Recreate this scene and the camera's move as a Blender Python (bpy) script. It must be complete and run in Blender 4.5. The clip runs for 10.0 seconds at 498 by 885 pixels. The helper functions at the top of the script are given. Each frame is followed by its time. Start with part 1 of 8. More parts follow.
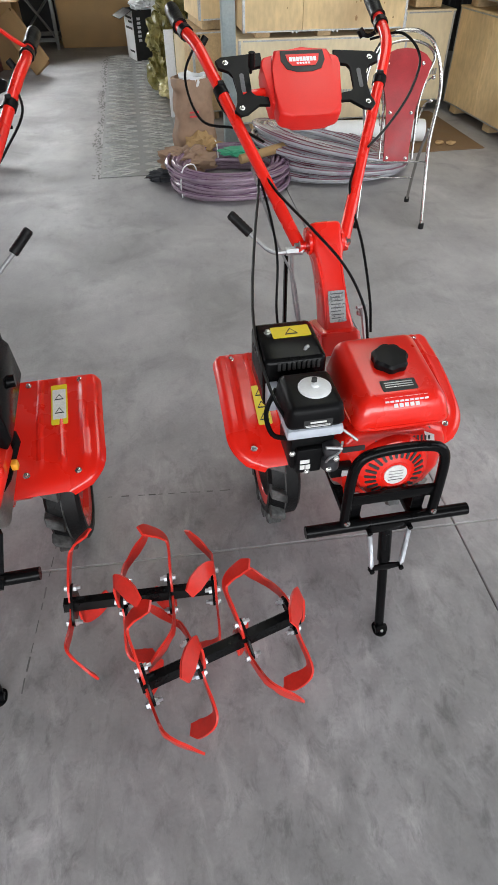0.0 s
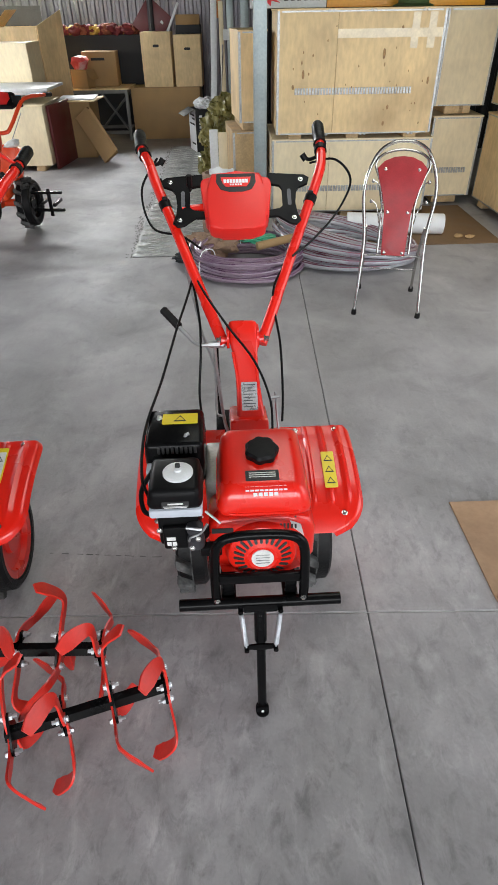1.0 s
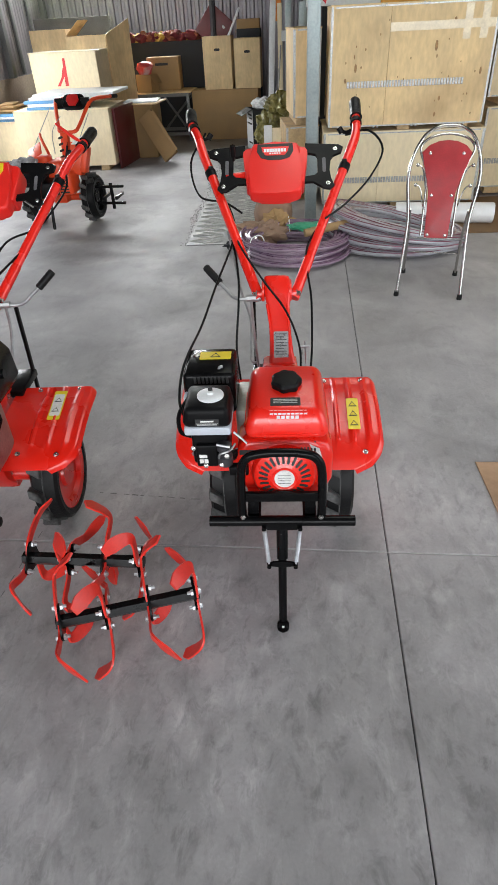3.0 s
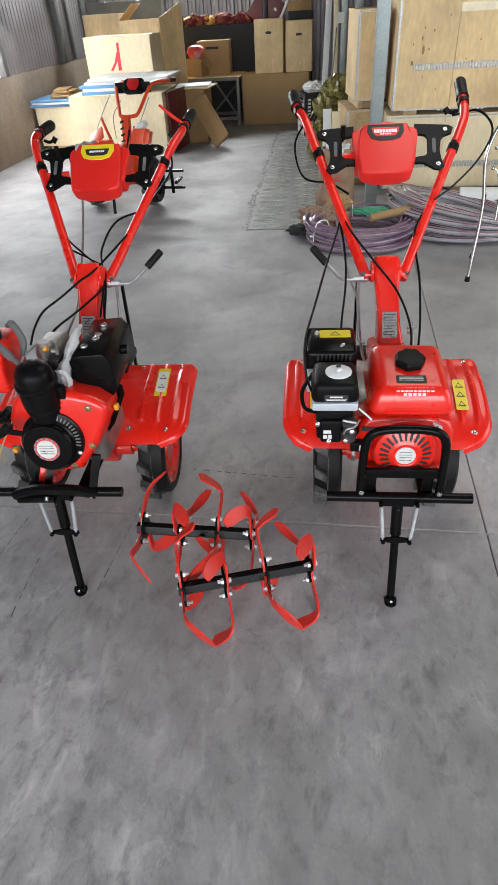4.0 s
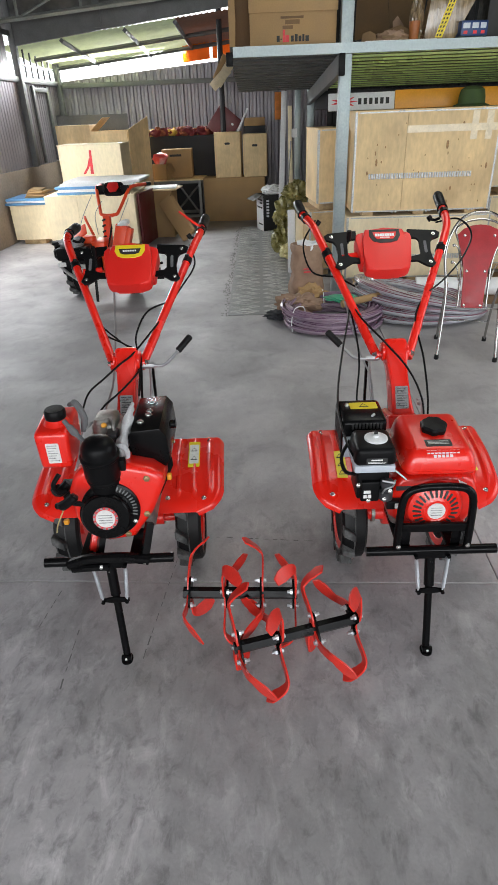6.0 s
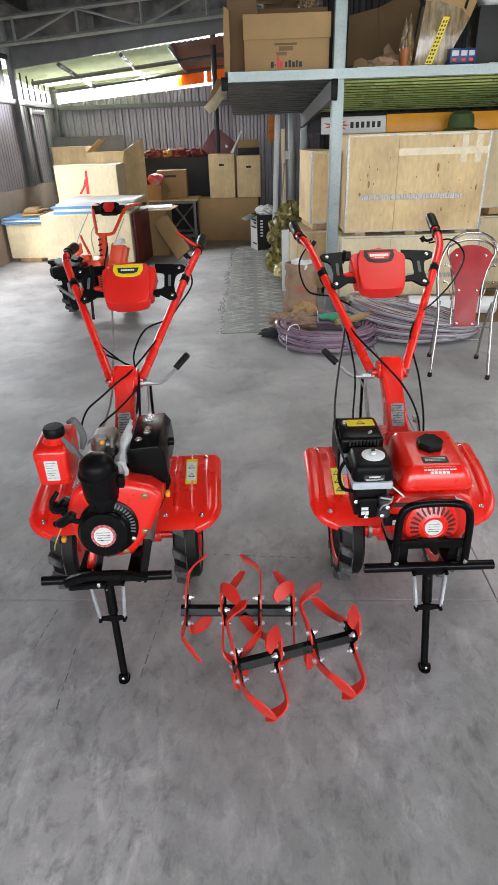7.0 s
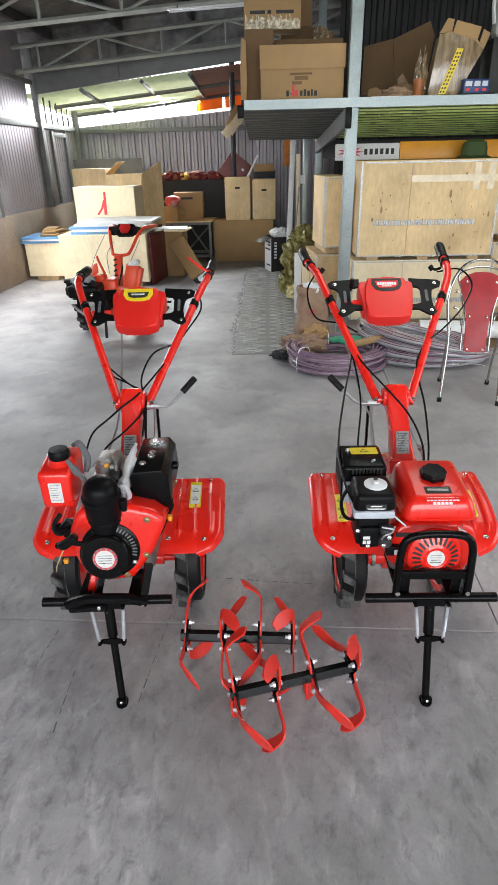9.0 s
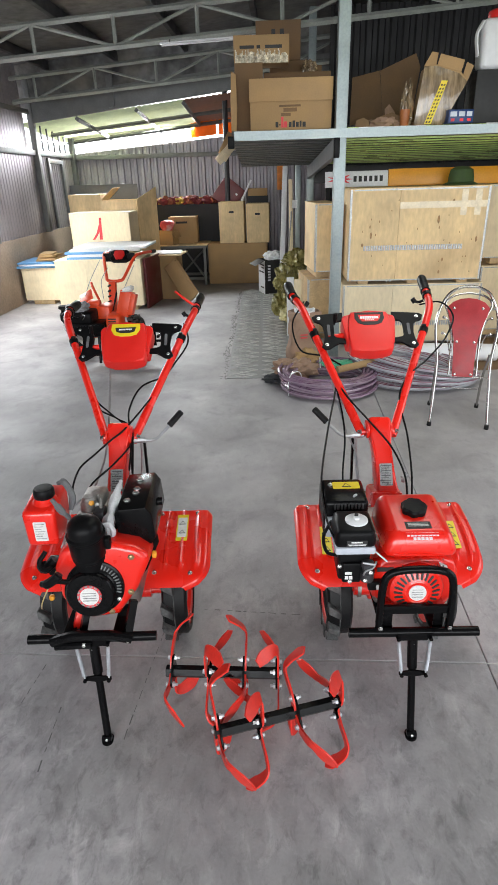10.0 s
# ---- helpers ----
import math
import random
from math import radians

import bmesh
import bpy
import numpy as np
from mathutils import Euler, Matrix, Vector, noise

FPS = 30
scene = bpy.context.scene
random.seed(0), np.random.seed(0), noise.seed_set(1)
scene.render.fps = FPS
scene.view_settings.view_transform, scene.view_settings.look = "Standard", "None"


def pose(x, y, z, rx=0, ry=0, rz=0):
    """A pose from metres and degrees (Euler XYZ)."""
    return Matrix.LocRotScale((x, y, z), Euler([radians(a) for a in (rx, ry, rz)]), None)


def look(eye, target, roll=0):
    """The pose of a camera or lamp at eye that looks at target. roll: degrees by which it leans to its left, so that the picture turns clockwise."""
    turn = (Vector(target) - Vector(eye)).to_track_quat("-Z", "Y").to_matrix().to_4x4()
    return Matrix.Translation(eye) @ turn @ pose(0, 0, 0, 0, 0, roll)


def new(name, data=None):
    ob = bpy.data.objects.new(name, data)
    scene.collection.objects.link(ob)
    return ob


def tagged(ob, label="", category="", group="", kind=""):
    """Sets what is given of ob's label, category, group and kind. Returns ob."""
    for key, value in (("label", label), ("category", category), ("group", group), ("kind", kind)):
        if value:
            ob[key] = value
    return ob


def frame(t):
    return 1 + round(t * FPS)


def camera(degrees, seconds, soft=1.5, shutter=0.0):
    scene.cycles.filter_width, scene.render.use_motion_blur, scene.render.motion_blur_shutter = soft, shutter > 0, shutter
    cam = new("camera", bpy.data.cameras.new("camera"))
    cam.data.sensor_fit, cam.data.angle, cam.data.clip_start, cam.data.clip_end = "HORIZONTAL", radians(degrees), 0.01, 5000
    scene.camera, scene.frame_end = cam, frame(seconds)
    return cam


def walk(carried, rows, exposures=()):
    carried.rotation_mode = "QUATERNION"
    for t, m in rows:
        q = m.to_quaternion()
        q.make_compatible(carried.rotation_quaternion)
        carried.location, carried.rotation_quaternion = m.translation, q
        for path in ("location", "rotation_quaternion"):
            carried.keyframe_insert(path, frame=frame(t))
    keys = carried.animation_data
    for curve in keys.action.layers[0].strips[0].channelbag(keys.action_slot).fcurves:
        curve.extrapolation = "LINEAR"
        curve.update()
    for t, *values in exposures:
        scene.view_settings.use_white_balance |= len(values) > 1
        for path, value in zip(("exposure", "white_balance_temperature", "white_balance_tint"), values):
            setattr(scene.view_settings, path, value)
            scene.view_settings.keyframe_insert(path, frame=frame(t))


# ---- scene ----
cam = camera(47.1, 10.0, soft=0.8)
PATH = [
    (0, (-0.202, 0.144, 1.367), (-0.014, 1.582, -0.011), -0.5),
    (0.3, (-0.013, 0.056, 1.406), (0.09, 1.54, 0.069), -1.1),
    (0.5, (0.064, 0.037, 1.427), (0.143, 1.558, 0.13), -0.8),
    (1, (0.199, 0.058, 1.472), (0.194, 1.65, 0.261), -0.9),
    (1.5, (0.254, 0.086, 1.475), (0.19, 1.721, 0.324), -0.9),
    (2, (0.329, -0.082, 1.458), (0.214, 1.572, 0.34), -1.8),
    (2.5, (0.354, -0.152, 1.457), (0.207, 1.486, 0.32), -2.7),
    (3, (0.268, -0.178, 1.413), (0.082, 1.418, 0.222), -3.1),
    (3.2, (0.184, -0.203, 1.4), (-0.023, 1.373, 0.186), -3.2),
    (4.3, (0.004, -0.257, 1.422), (-0.272, 1.306, 0.205), -3.9),
    (4.5, (-0.008, -0.241, 1.421), (-0.275, 1.337, 0.221), -3.8),
    (5, (-0.113, -0.282, 1.45), (-0.322, 1.354, 0.319), -3.2),
    (5.5, (-0.201, -0.399, 1.481), (-0.344, 1.294, 0.426), -2.5),
    (7, (-0.247, -0.427, 1.492), (-0.329, 1.331, 0.542), -1.9),
    (7.5, (-0.249, -0.416, 1.502), (-0.316, 1.348, 0.563), -1.4),
    (8, (-0.257, -0.397, 1.496), (-0.325, 1.367, 0.556), -1.0),
    (8.5, (-0.262, -0.385, 1.498), (-0.357, 1.385, 0.57), -1.0),
    (9, (-0.221, -0.421, 1.518), (-0.344, 1.364, 0.623), -1.3),
    (9.5, (-0.192, -0.41, 1.568), (-0.318, 1.391, 0.708), -1.6),
    (10, (-0.171, -0.415, 1.583), (-0.29, 1.395, 0.74), -1.7),
]
EXPOSURE = [(0, 0.08), (0.5, 0.05), (1.5, -0.04), (2.5, 0.0), (4.5, 0.0), (5.0, -0.14), (5.5, -0.18), (7, 0.01), (8, 0.04), (9.5, 0.10), (10, 0.10)]
walk(cam, [(t, look(eye, target, roll)) for t, eye, target, roll in PATH], EXPOSURE)

# ---- light ----
world = bpy.data.worlds.new("sky")
scene.world = world
world.use_nodes = True
wn = world.node_tree
bg = wn.nodes["Background"]
sky = wn.nodes.new("ShaderNodeTexSky")
sky.sky_type, sky.sun_disc = "NISHITA", False
sky.sun_elevation, sky.sun_rotation, sky.air_density, sky.dust_density = radians(52), radians(200), 1.0, 4.0
wn.links.new(sky.outputs[0], bg.inputs[0])
bg.inputs[1].default_value = 0.12
scene.view_settings.exposure = 0.0


def lamp(name, kind, matrix, power, colour, size=None, angle=None):
    data = bpy.data.lights.new(name, kind)
    data.energy, data.color = power, colour
    if size:
        data.shape, data.size, data.size_y = "RECTANGLE", size[0], size[1]
    if angle:
        data.angle = radians(angle)
    ob = new(name, data)
    ob.matrix_world = matrix
    return ob


lamp("sun", "SUN", look((-6, -8, 14), (0, 0, 0)), 1.5, (1, 0.96, 0.9), angle=12)
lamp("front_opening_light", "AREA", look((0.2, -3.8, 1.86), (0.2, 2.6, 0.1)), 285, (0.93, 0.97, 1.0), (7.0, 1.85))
# lamp of an unseen right opening, added and turned towards the crates
lamp("unseen_right_door_light", "AREA", look((3.62, 1.3, 1.45), (0.9, 5.0, 0.8)), 62, (0.95, 0.98, 1.0), (3.2, 2.3))
lamp("side_door_light", "AREA", look((-3.9, 3.3, 1.4), (0, 4.6, -0.6)), 6, (0.95, 0.98, 1.0), (3.2, 2.6))
lamp("side_window_light", "AREA", look((-3.88, 6.5, 1.5), (-1.7, 6.3, -0.5)), 84, (0.95, 0.98, 1.0), (2.2, 1.1))
# added overhead fill that brightens tops and floor; its roof panel is unseen
lamp("overhead_fill_light", "AREA", look((0.9, 3.0, 3.32), (0.9, 3.0001, 0)), 24, (0.97, 0.99, 1.0), (1.7, 2.9)).data.spread = radians(125)
lamp("clerestory_light", "AREA", look((-2.8, 10.7, 2.3), (-2.2, 7, 0.4)), 108, (0.95, 0.98, 1.0), (2.2, 0.3)).data.spread = radians(115)


# ---- materials ----
def material(name, colour, rough=0.5, metal=0.0, vary=0.15, scale=6.0, bump=0.0, bump_scale=60.0, fine=0.06, stretch=(1, 1, 1), coat=0.0, dirt=None, dirt_amount=0.0, rand=0.0, spec=0.5):
    """A node material: two scales of noise over the base colour, roughness variation and relief."""
    m = bpy.data.materials.new(name)
    m.use_nodes = True
    nt = m.node_tree
    n, l = nt.nodes, nt.links
    b = n["Principled BSDF"]
    tc = n.new("ShaderNodeTexCoord")
    mp = n.new("ShaderNodeMapping")
    mp.inputs["Scale"].default_value = stretch
    l.new(tc.outputs["Object"], mp.inputs[0])
    big = n.new("ShaderNodeTexNoise")
    big.inputs["Scale"].default_value, big.inputs["Detail"].default_value = scale, 5
    l.new(mp.outputs[0], big.inputs["Vector"])
    small = n.new("ShaderNodeTexNoise")
    small.inputs["Scale"].default_value, small.inputs["Detail"].default_value = bump_scale, 4
    l.new(mp.outputs[0], small.inputs["Vector"])
    r1 = n.new("ShaderNodeMapRange")
    r1.inputs[1].default_value, r1.inputs[2].default_value = 0.3, 0.7
    r1.inputs[3].default_value, r1.inputs[4].default_value = 1 - vary, 1 + vary
    l.new(big.outputs[0], r1.inputs[0])
    r2 = n.new("ShaderNodeMapRange")
    r2.inputs[1].default_value, r2.inputs[2].default_value = 0.3, 0.7
    r2.inputs[3].default_value, r2.inputs[4].default_value = 1 - fine, 1 + fine
    l.new(small.outputs[0], r2.inputs[0])
    mul = n.new("ShaderNodeMath")
    mul.operation = "MULTIPLY"
    l.new(r1.outputs[0], mul.inputs[0])
    l.new(r2.outputs[0], mul.inputs[1])
    value = mul.outputs[0]
    if rand:
        oi = n.new("ShaderNodeObjectInfo")
        rr = n.new("ShaderNodeMapRange")
        rr.inputs[3].default_value, rr.inputs[4].default_value = 1 - rand, 1 + rand
        l.new(oi.outputs["Random"], rr.inputs[0])
        m2 = n.new("ShaderNodeMath")
        m2.operation = "MULTIPLY"
        l.new(value, m2.inputs[0])
        l.new(rr.outputs[0], m2.inputs[1])
        value = m2.outputs[0]
    vm = n.new("ShaderNodeVectorMath")
    vm.operation = "SCALE"
    vm.inputs[0].default_value = colour
    l.new(value, vm.inputs["Scale"])
    col = vm.outputs[0]
    if dirt:
        dn = n.new("ShaderNodeTexNoise")
        dn.inputs["Scale"].default_value, dn.inputs["Detail"].default_value = scale * 0.6, 8
        l.new(tc.outputs["Object"], dn.inputs["Vector"])
        dr = n.new("ShaderNodeMapRange")
        dr.inputs[1].default_value, dr.inputs[2].default_value = 0.52, 0.72
        dr.inputs[3].default_value, dr.inputs[4].default_value = 0, dirt_amount
        l.new(dn.outputs[0], dr.inputs[0])
        mx = n.new("ShaderNodeMixRGB")
        l.new(dr.outputs[0], mx.inputs[0])
        l.new(col, mx.inputs[1])
        mx.inputs[2].default_value = (*dirt, 1)
        col = mx.outputs[0]
    l.new(col, b.inputs["Base Color"])
    rv = n.new("ShaderNodeMapRange")
    rv.inputs[1].default_value, rv.inputs[2].default_value = 0.3, 0.7
    rv.inputs[3].default_value, rv.inputs[4].default_value = max(0.02, rough * 0.8), min(1, rough * 1.2)
    l.new(big.outputs[0], rv.inputs[0])
    l.new(rv.outputs[0], b.inputs["Roughness"])
    b.inputs["Metallic"].default_value = metal
    b.inputs["Specular IOR Level"].default_value = spec
    b.inputs["Coat Weight"].default_value = coat
    b.inputs["Coat Roughness"].default_value = 0.08
    if bump:
        bp = n.new("ShaderNodeBump")
        bp.inputs["Strength"].default_value, bp.inputs["Distance"].default_value = bump, 0.004
        l.new(small.outputs[0], bp.inputs["Height"])
        l.new(bp.outputs[0], b.inputs["Normal"])
    return m


RED = material("red_paint", (0.80, 0.016, 0.007), 0.28, 0, 0.06, 5, 0.02, 300, 0.02, coat=0.4)
RED_PLASTIC = material("red_plastic", (0.76, 0.020, 0.014), 0.42, 0, 0.05, 6, 0.06, 400, 0.03)
TINE_RED = material("tine_red_paint", (0.70, 0.030, 0.018), 0.34, 0, 0.1, 18, 0.08, 120, 0.05)
ORANGE_RED = material("orange_red_paint", (0.78, 0.07, 0.015), 0.35, 0, 0.08, 8, 0.03, 200, 0.03)
BLACK_PAINT = material("black_paint", (0.004, 0.004, 0.0043), 0.22, 0, 0.2, 12, 0.05, 200, 0.1, spec=0.13)
BLACK_PLASTIC = material("black_plastic", (0.005, 0.005, 0.0054), 0.38, 0, 0.15, 14, 0.1, 400, 0.1, spec=0.12)
RUBBER = material("rubber", (0.007, 0.007, 0.0075), 0.42, 0, 0.25, 16, 0.3, 140, 0.2, dirt=(0.05, 0.048, 0.045), dirt_amount=0.25, spec=0.2)
LUG = material("dusty_rubber", (0.10, 0.10, 0.098), 0.6, 0, 0.3, 30, 0.3, 140, 0.2, dirt=(0.03, 0.03, 0.03), dirt_amount=0.9, spec=0.2)
ZINC = material("bright_zinc", (0.60, 0.62, 0.65), 0.4, 0.75, 0.1, 60, 0.05, 200, 0.05)
ROD = material("grey_rod", (0.34, 0.345, 0.35), 0.4, 0.6, 0.15, 40, 0.05, 200, 0.05)
FILM = material("wrapping_film", (0.25, 0.18, 0.105), 0.12, 0, 0.5, 9, 0.9, 30, 0.3, stretch=(2.5, 2.5, 0.5), dirt=(0.50, 0.46, 0.40), dirt_amount=0.55, coat=0.6)
# near-black base colour carries the shade behind and above the deck
SHADE_SHEET = material("shade_black_sheet_metal", (0.02, 0.02, 0.021), 0.6, 0.1, 0.2, 3)
CHROME = material("zinc_steel", (0.62, 0.62, 0.6), 0.25, 1, 0.1, 30, 0.05, 200, 0.05)
STAINLESS = material("polished_tube", (0.50, 0.49, 0.47), 0.2, 1, 0.06, 20, 0.0, 200, 0.03)
GALV = material("galvanised_steel", (0.33, 0.385, 0.39), 0.45, 0.5, 0.12, 7, 0.06, 60, 0.08, dirt=(0.5, 0.5, 0.46), dirt_amount=0.4)
ALU = material("cast_alloy", (0.36, 0.35, 0.33), 0.45, 0.8, 0.25, 25, 0.25, 180, 0.12)
WHITE = material("white_plastic", (0.78, 0.79, 0.8), 0.4, 0, 0.05, 12, 0.03, 200, 0.03)
STRIP = material("clear_strip", (0.52, 0.56, 0.62), 0.25, 0, 0.06, 20, 0.0, 100, 0.03)
YELLOW = material("yellow_sticker", (0.80, 0.62, 0.02), 0.4, 0, 0.05, 30, 0.0, 100, 0.02)
PLATE = material("data_plate", (0.36, 0.36, 0.355), 0.3, 0.75, 0.1, 60, 0.0, 300, 0.2)
PAPER = material("sticker_paper", (0.72, 0.72, 0.7), 0.5, 0, 0.08, 60, 0.0, 300, 0.1)
INK = material("black_ink", (0.02, 0.02, 0.02), 0.6, 0, 0.1, 30)
RED_INK = material("red_ink", (0.72, 0.05, 0.06), 0.6, 0, 0.15, 20, fine=0.1)
CLOTH = material("white_rag", (0.56, 0.56, 0.57), 0.9, 0, 0.15, 30, 0.4, 300, 0.1)
DARK_RAG = material("dark_grey_rag", (0.13, 0.13, 0.135), 0.75, 0, 0.25, 30, 0.4, 200, 0.1)
PLY = material("plywood", (0.74, 0.55, 0.30), 0.62, 0, 0.14, 3.2, 0.12, 34, 0.1, stretch=(1, 1, 0.35), dirt=(0.38, 0.24, 0.12), dirt_amount=0.5, rand=0.07)
PLY_LIGHT = material("pale_plywood", (0.80, 0.68, 0.46), 0.62, 0, 0.1, 3, 0.1, 34, 0.07, stretch=(1, 1, 0.4), dirt=(0.5, 0.36, 0.2), dirt_amount=0.3, rand=0.06)
BATTEN = material("batten_wood", (0.52, 0.37, 0.2), 0.7, 0, 0.2, 8, 0.2, 60, 0.12, stretch=(1, 1, 1), rand=0.12)
CARTON = material("cardboard", (0.38, 0.24, 0.108), 0.8, 0, 0.1, 5, 0.12, 90, 0.05, dirt=(0.3, 0.19, 0.1), dirt_amount=0.35, rand=0.1)
# cardboard with the weaker light on the deck put into its colour
CARTON_DARK = material("darkened_cardboard", (0.18, 0.108, 0.054), 0.85, 0, 0.14, 5, 0.15, 90, 0.06, rand=0.12)
KRAFT = material("kraft_sack", (0.31, 0.20, 0.135), 0.8, 0, 0.14, 9, 0.5, 26, 0.08)
FOIL = material("foil_strap", (0.44, 0.45, 0.45), 0.42, 0.8, 0.2, 40, 0.4, 90, 0.15)
TAPE = material("clear_tape", (0.80, 0.68, 0.47), 0.2, 0, 0.1, 12, 0.1, 60, 0.06)
BOARD_WHITE = material("white_board", (0.70, 0.71, 0.72), 0.5, 0, 0.06, 6)
BOARD_BLUE = material("blue_board", (0.12, 0.30, 0.55), 0.5, 0, 0.12, 8)
MAROON = material("maroon_board", (0.13, 0.018, 0.02), 0.4, 0, 0.15, 6, 0.05, 40)
DARK_CLOTH = material("dark_cloth", (0.035, 0.037, 0.042), 0.9, 0, 0.2, 7, 0.2, 120)
WALL_SHEET = material("grey_sheet_metal", (0.34, 0.32, 0.35), 0.4, 0.3, 0.15, 1.6, 0.05, 40, 0.06, dirt=(0.10, 0.097, 0.095), dirt_amount=0.4)
# the second noise mixes paler, warmer patches into the foil
ROOF_SHEET = material("roof_foil", (0.165, 0.165, 0.165), 0.42, 0.45, 0.4, 2.6, 0.9, 9, 0.4, dirt=(0.30, 0.27, 0.22), dirt_amount=0.6)
GREEN_SHEET = material("green_deck_sheet", (0.70, 0.92, 0.34), 0.3, 0.45, 0.12, 3, 0.05, 30, 0.06, coat=1.0)
STEEL_GREY = material("grey_steel_paint", (0.17, 0.175, 0.175), 0.5, 0.2, 0.15, 6, 0.06, 60, 0.08)
TRUSS_STEEL = material("pale_grey_truss_paint", (0.34, 0.36, 0.33), 0.5, 0.1, 0.2, 5, 0.06, 60, 0.1)
STEEL_DARK = material("dark_steel", (0.05, 0.05, 0.055), 0.5, 0.3, 0.2, 6, 0.06, 60, 0.08)
PLASTER = material("worn_plaster", (0.33, 0.26, 0.205), 0.9, 0, 0.2, 2.5, 0.6, 30, 0.12, dirt=(0.25, 0.16, 0.11), dirt_amount=0.6)
OLIVE = material("olive_plastic_wrap", (0.24, 0.215, 0.075), 0.28, 0, 0.5, 11, 0.5, 24, 0.25, dirt=(0.06, 0.07, 0.03), dirt_amount=0.8)
ORANGE = material("orange_sign", (0.78, 0.34, 0.02), 0.45, 0, 0.08, 5)
GREEN_CAP = material("green_canvas", (0.06, 0.10, 0.035), 0.85, 0, 0.2, 14, 0.2, 200)
VINYL = material("red_vinyl", (0.34, 0.016, 0.022), 0.42, 0, 0.14, 16, 0.2, 140, 0.07)


def translucent(name, colour, rough=0.5, through_amount=0.6):
    m = bpy.data.materials.new(name)
    m.use_nodes = True
    n, l = m.node_tree.nodes, m.node_tree.links
    b = n["Principled BSDF"]
    t = n.new("ShaderNodeBsdfTranslucent")
    no = n.new("ShaderNodeTexNoise")
    no.inputs["Scale"].default_value, no.inputs["Detail"].default_value = 5, 6
    tc = n.new("ShaderNodeTexCoord")
    l.new(tc.outputs["Object"], no.inputs["Vector"])
    rp = n.new("ShaderNodeMapRange")
    rp.inputs[3].default_value, rp.inputs[4].default_value = 0.7, 1.3
    l.new(no.outputs[0], rp.inputs[0])
    vm = n.new("ShaderNodeVectorMath")
    vm.operation = "SCALE"
    vm.inputs[0].default_value = colour
    l.new(rp.outputs[0], vm.inputs["Scale"])
    l.new(vm.outputs[0], b.inputs["Base Color"])
    l.new(vm.outputs[0], t.inputs["Color"])
    b.inputs["Roughness"].default_value = rough
    mx = n.new("ShaderNodeMixShader")
    mx.inputs[0].default_value = through_amount
    l.new(b.outputs[0], mx.inputs[1])
    l.new(t.outputs[0], mx.inputs[2])
    l.new(mx.outputs[0], n["Material Output"].inputs[0])
    return m


ROOF_LIGHT = translucent("translucent_roof_panel", (0.62, 0.66, 0.42), 0.5, 0.9)
ORANGE_LIGHT = translucent("orange_translucent_sheet", (0.8, 0.28, 0.05), 0.5, 0.7)


def hose_material(name, colour, stripe):
    """Clear PVC with a coloured bloom: glossy, part transmitting."""
    m = material(name, colour, 0.18, 0, 0.12, 9, 0.03, 60, 0.05, coat=0.6, dirt=stripe, dirt_amount=0.6)
    m.node_tree.nodes["Principled BSDF"].inputs["Transmission Weight"].default_value = 0.25
    return m


HOSE_PURPLE = hose_material("purple_clear_hose", (0.42, 0.31, 0.39), (0.24, 0.13, 0.22))
HOSE_CLEAR = hose_material("clear_hose", (0.52, 0.53, 0.57), (0.30, 0.20, 0.28))


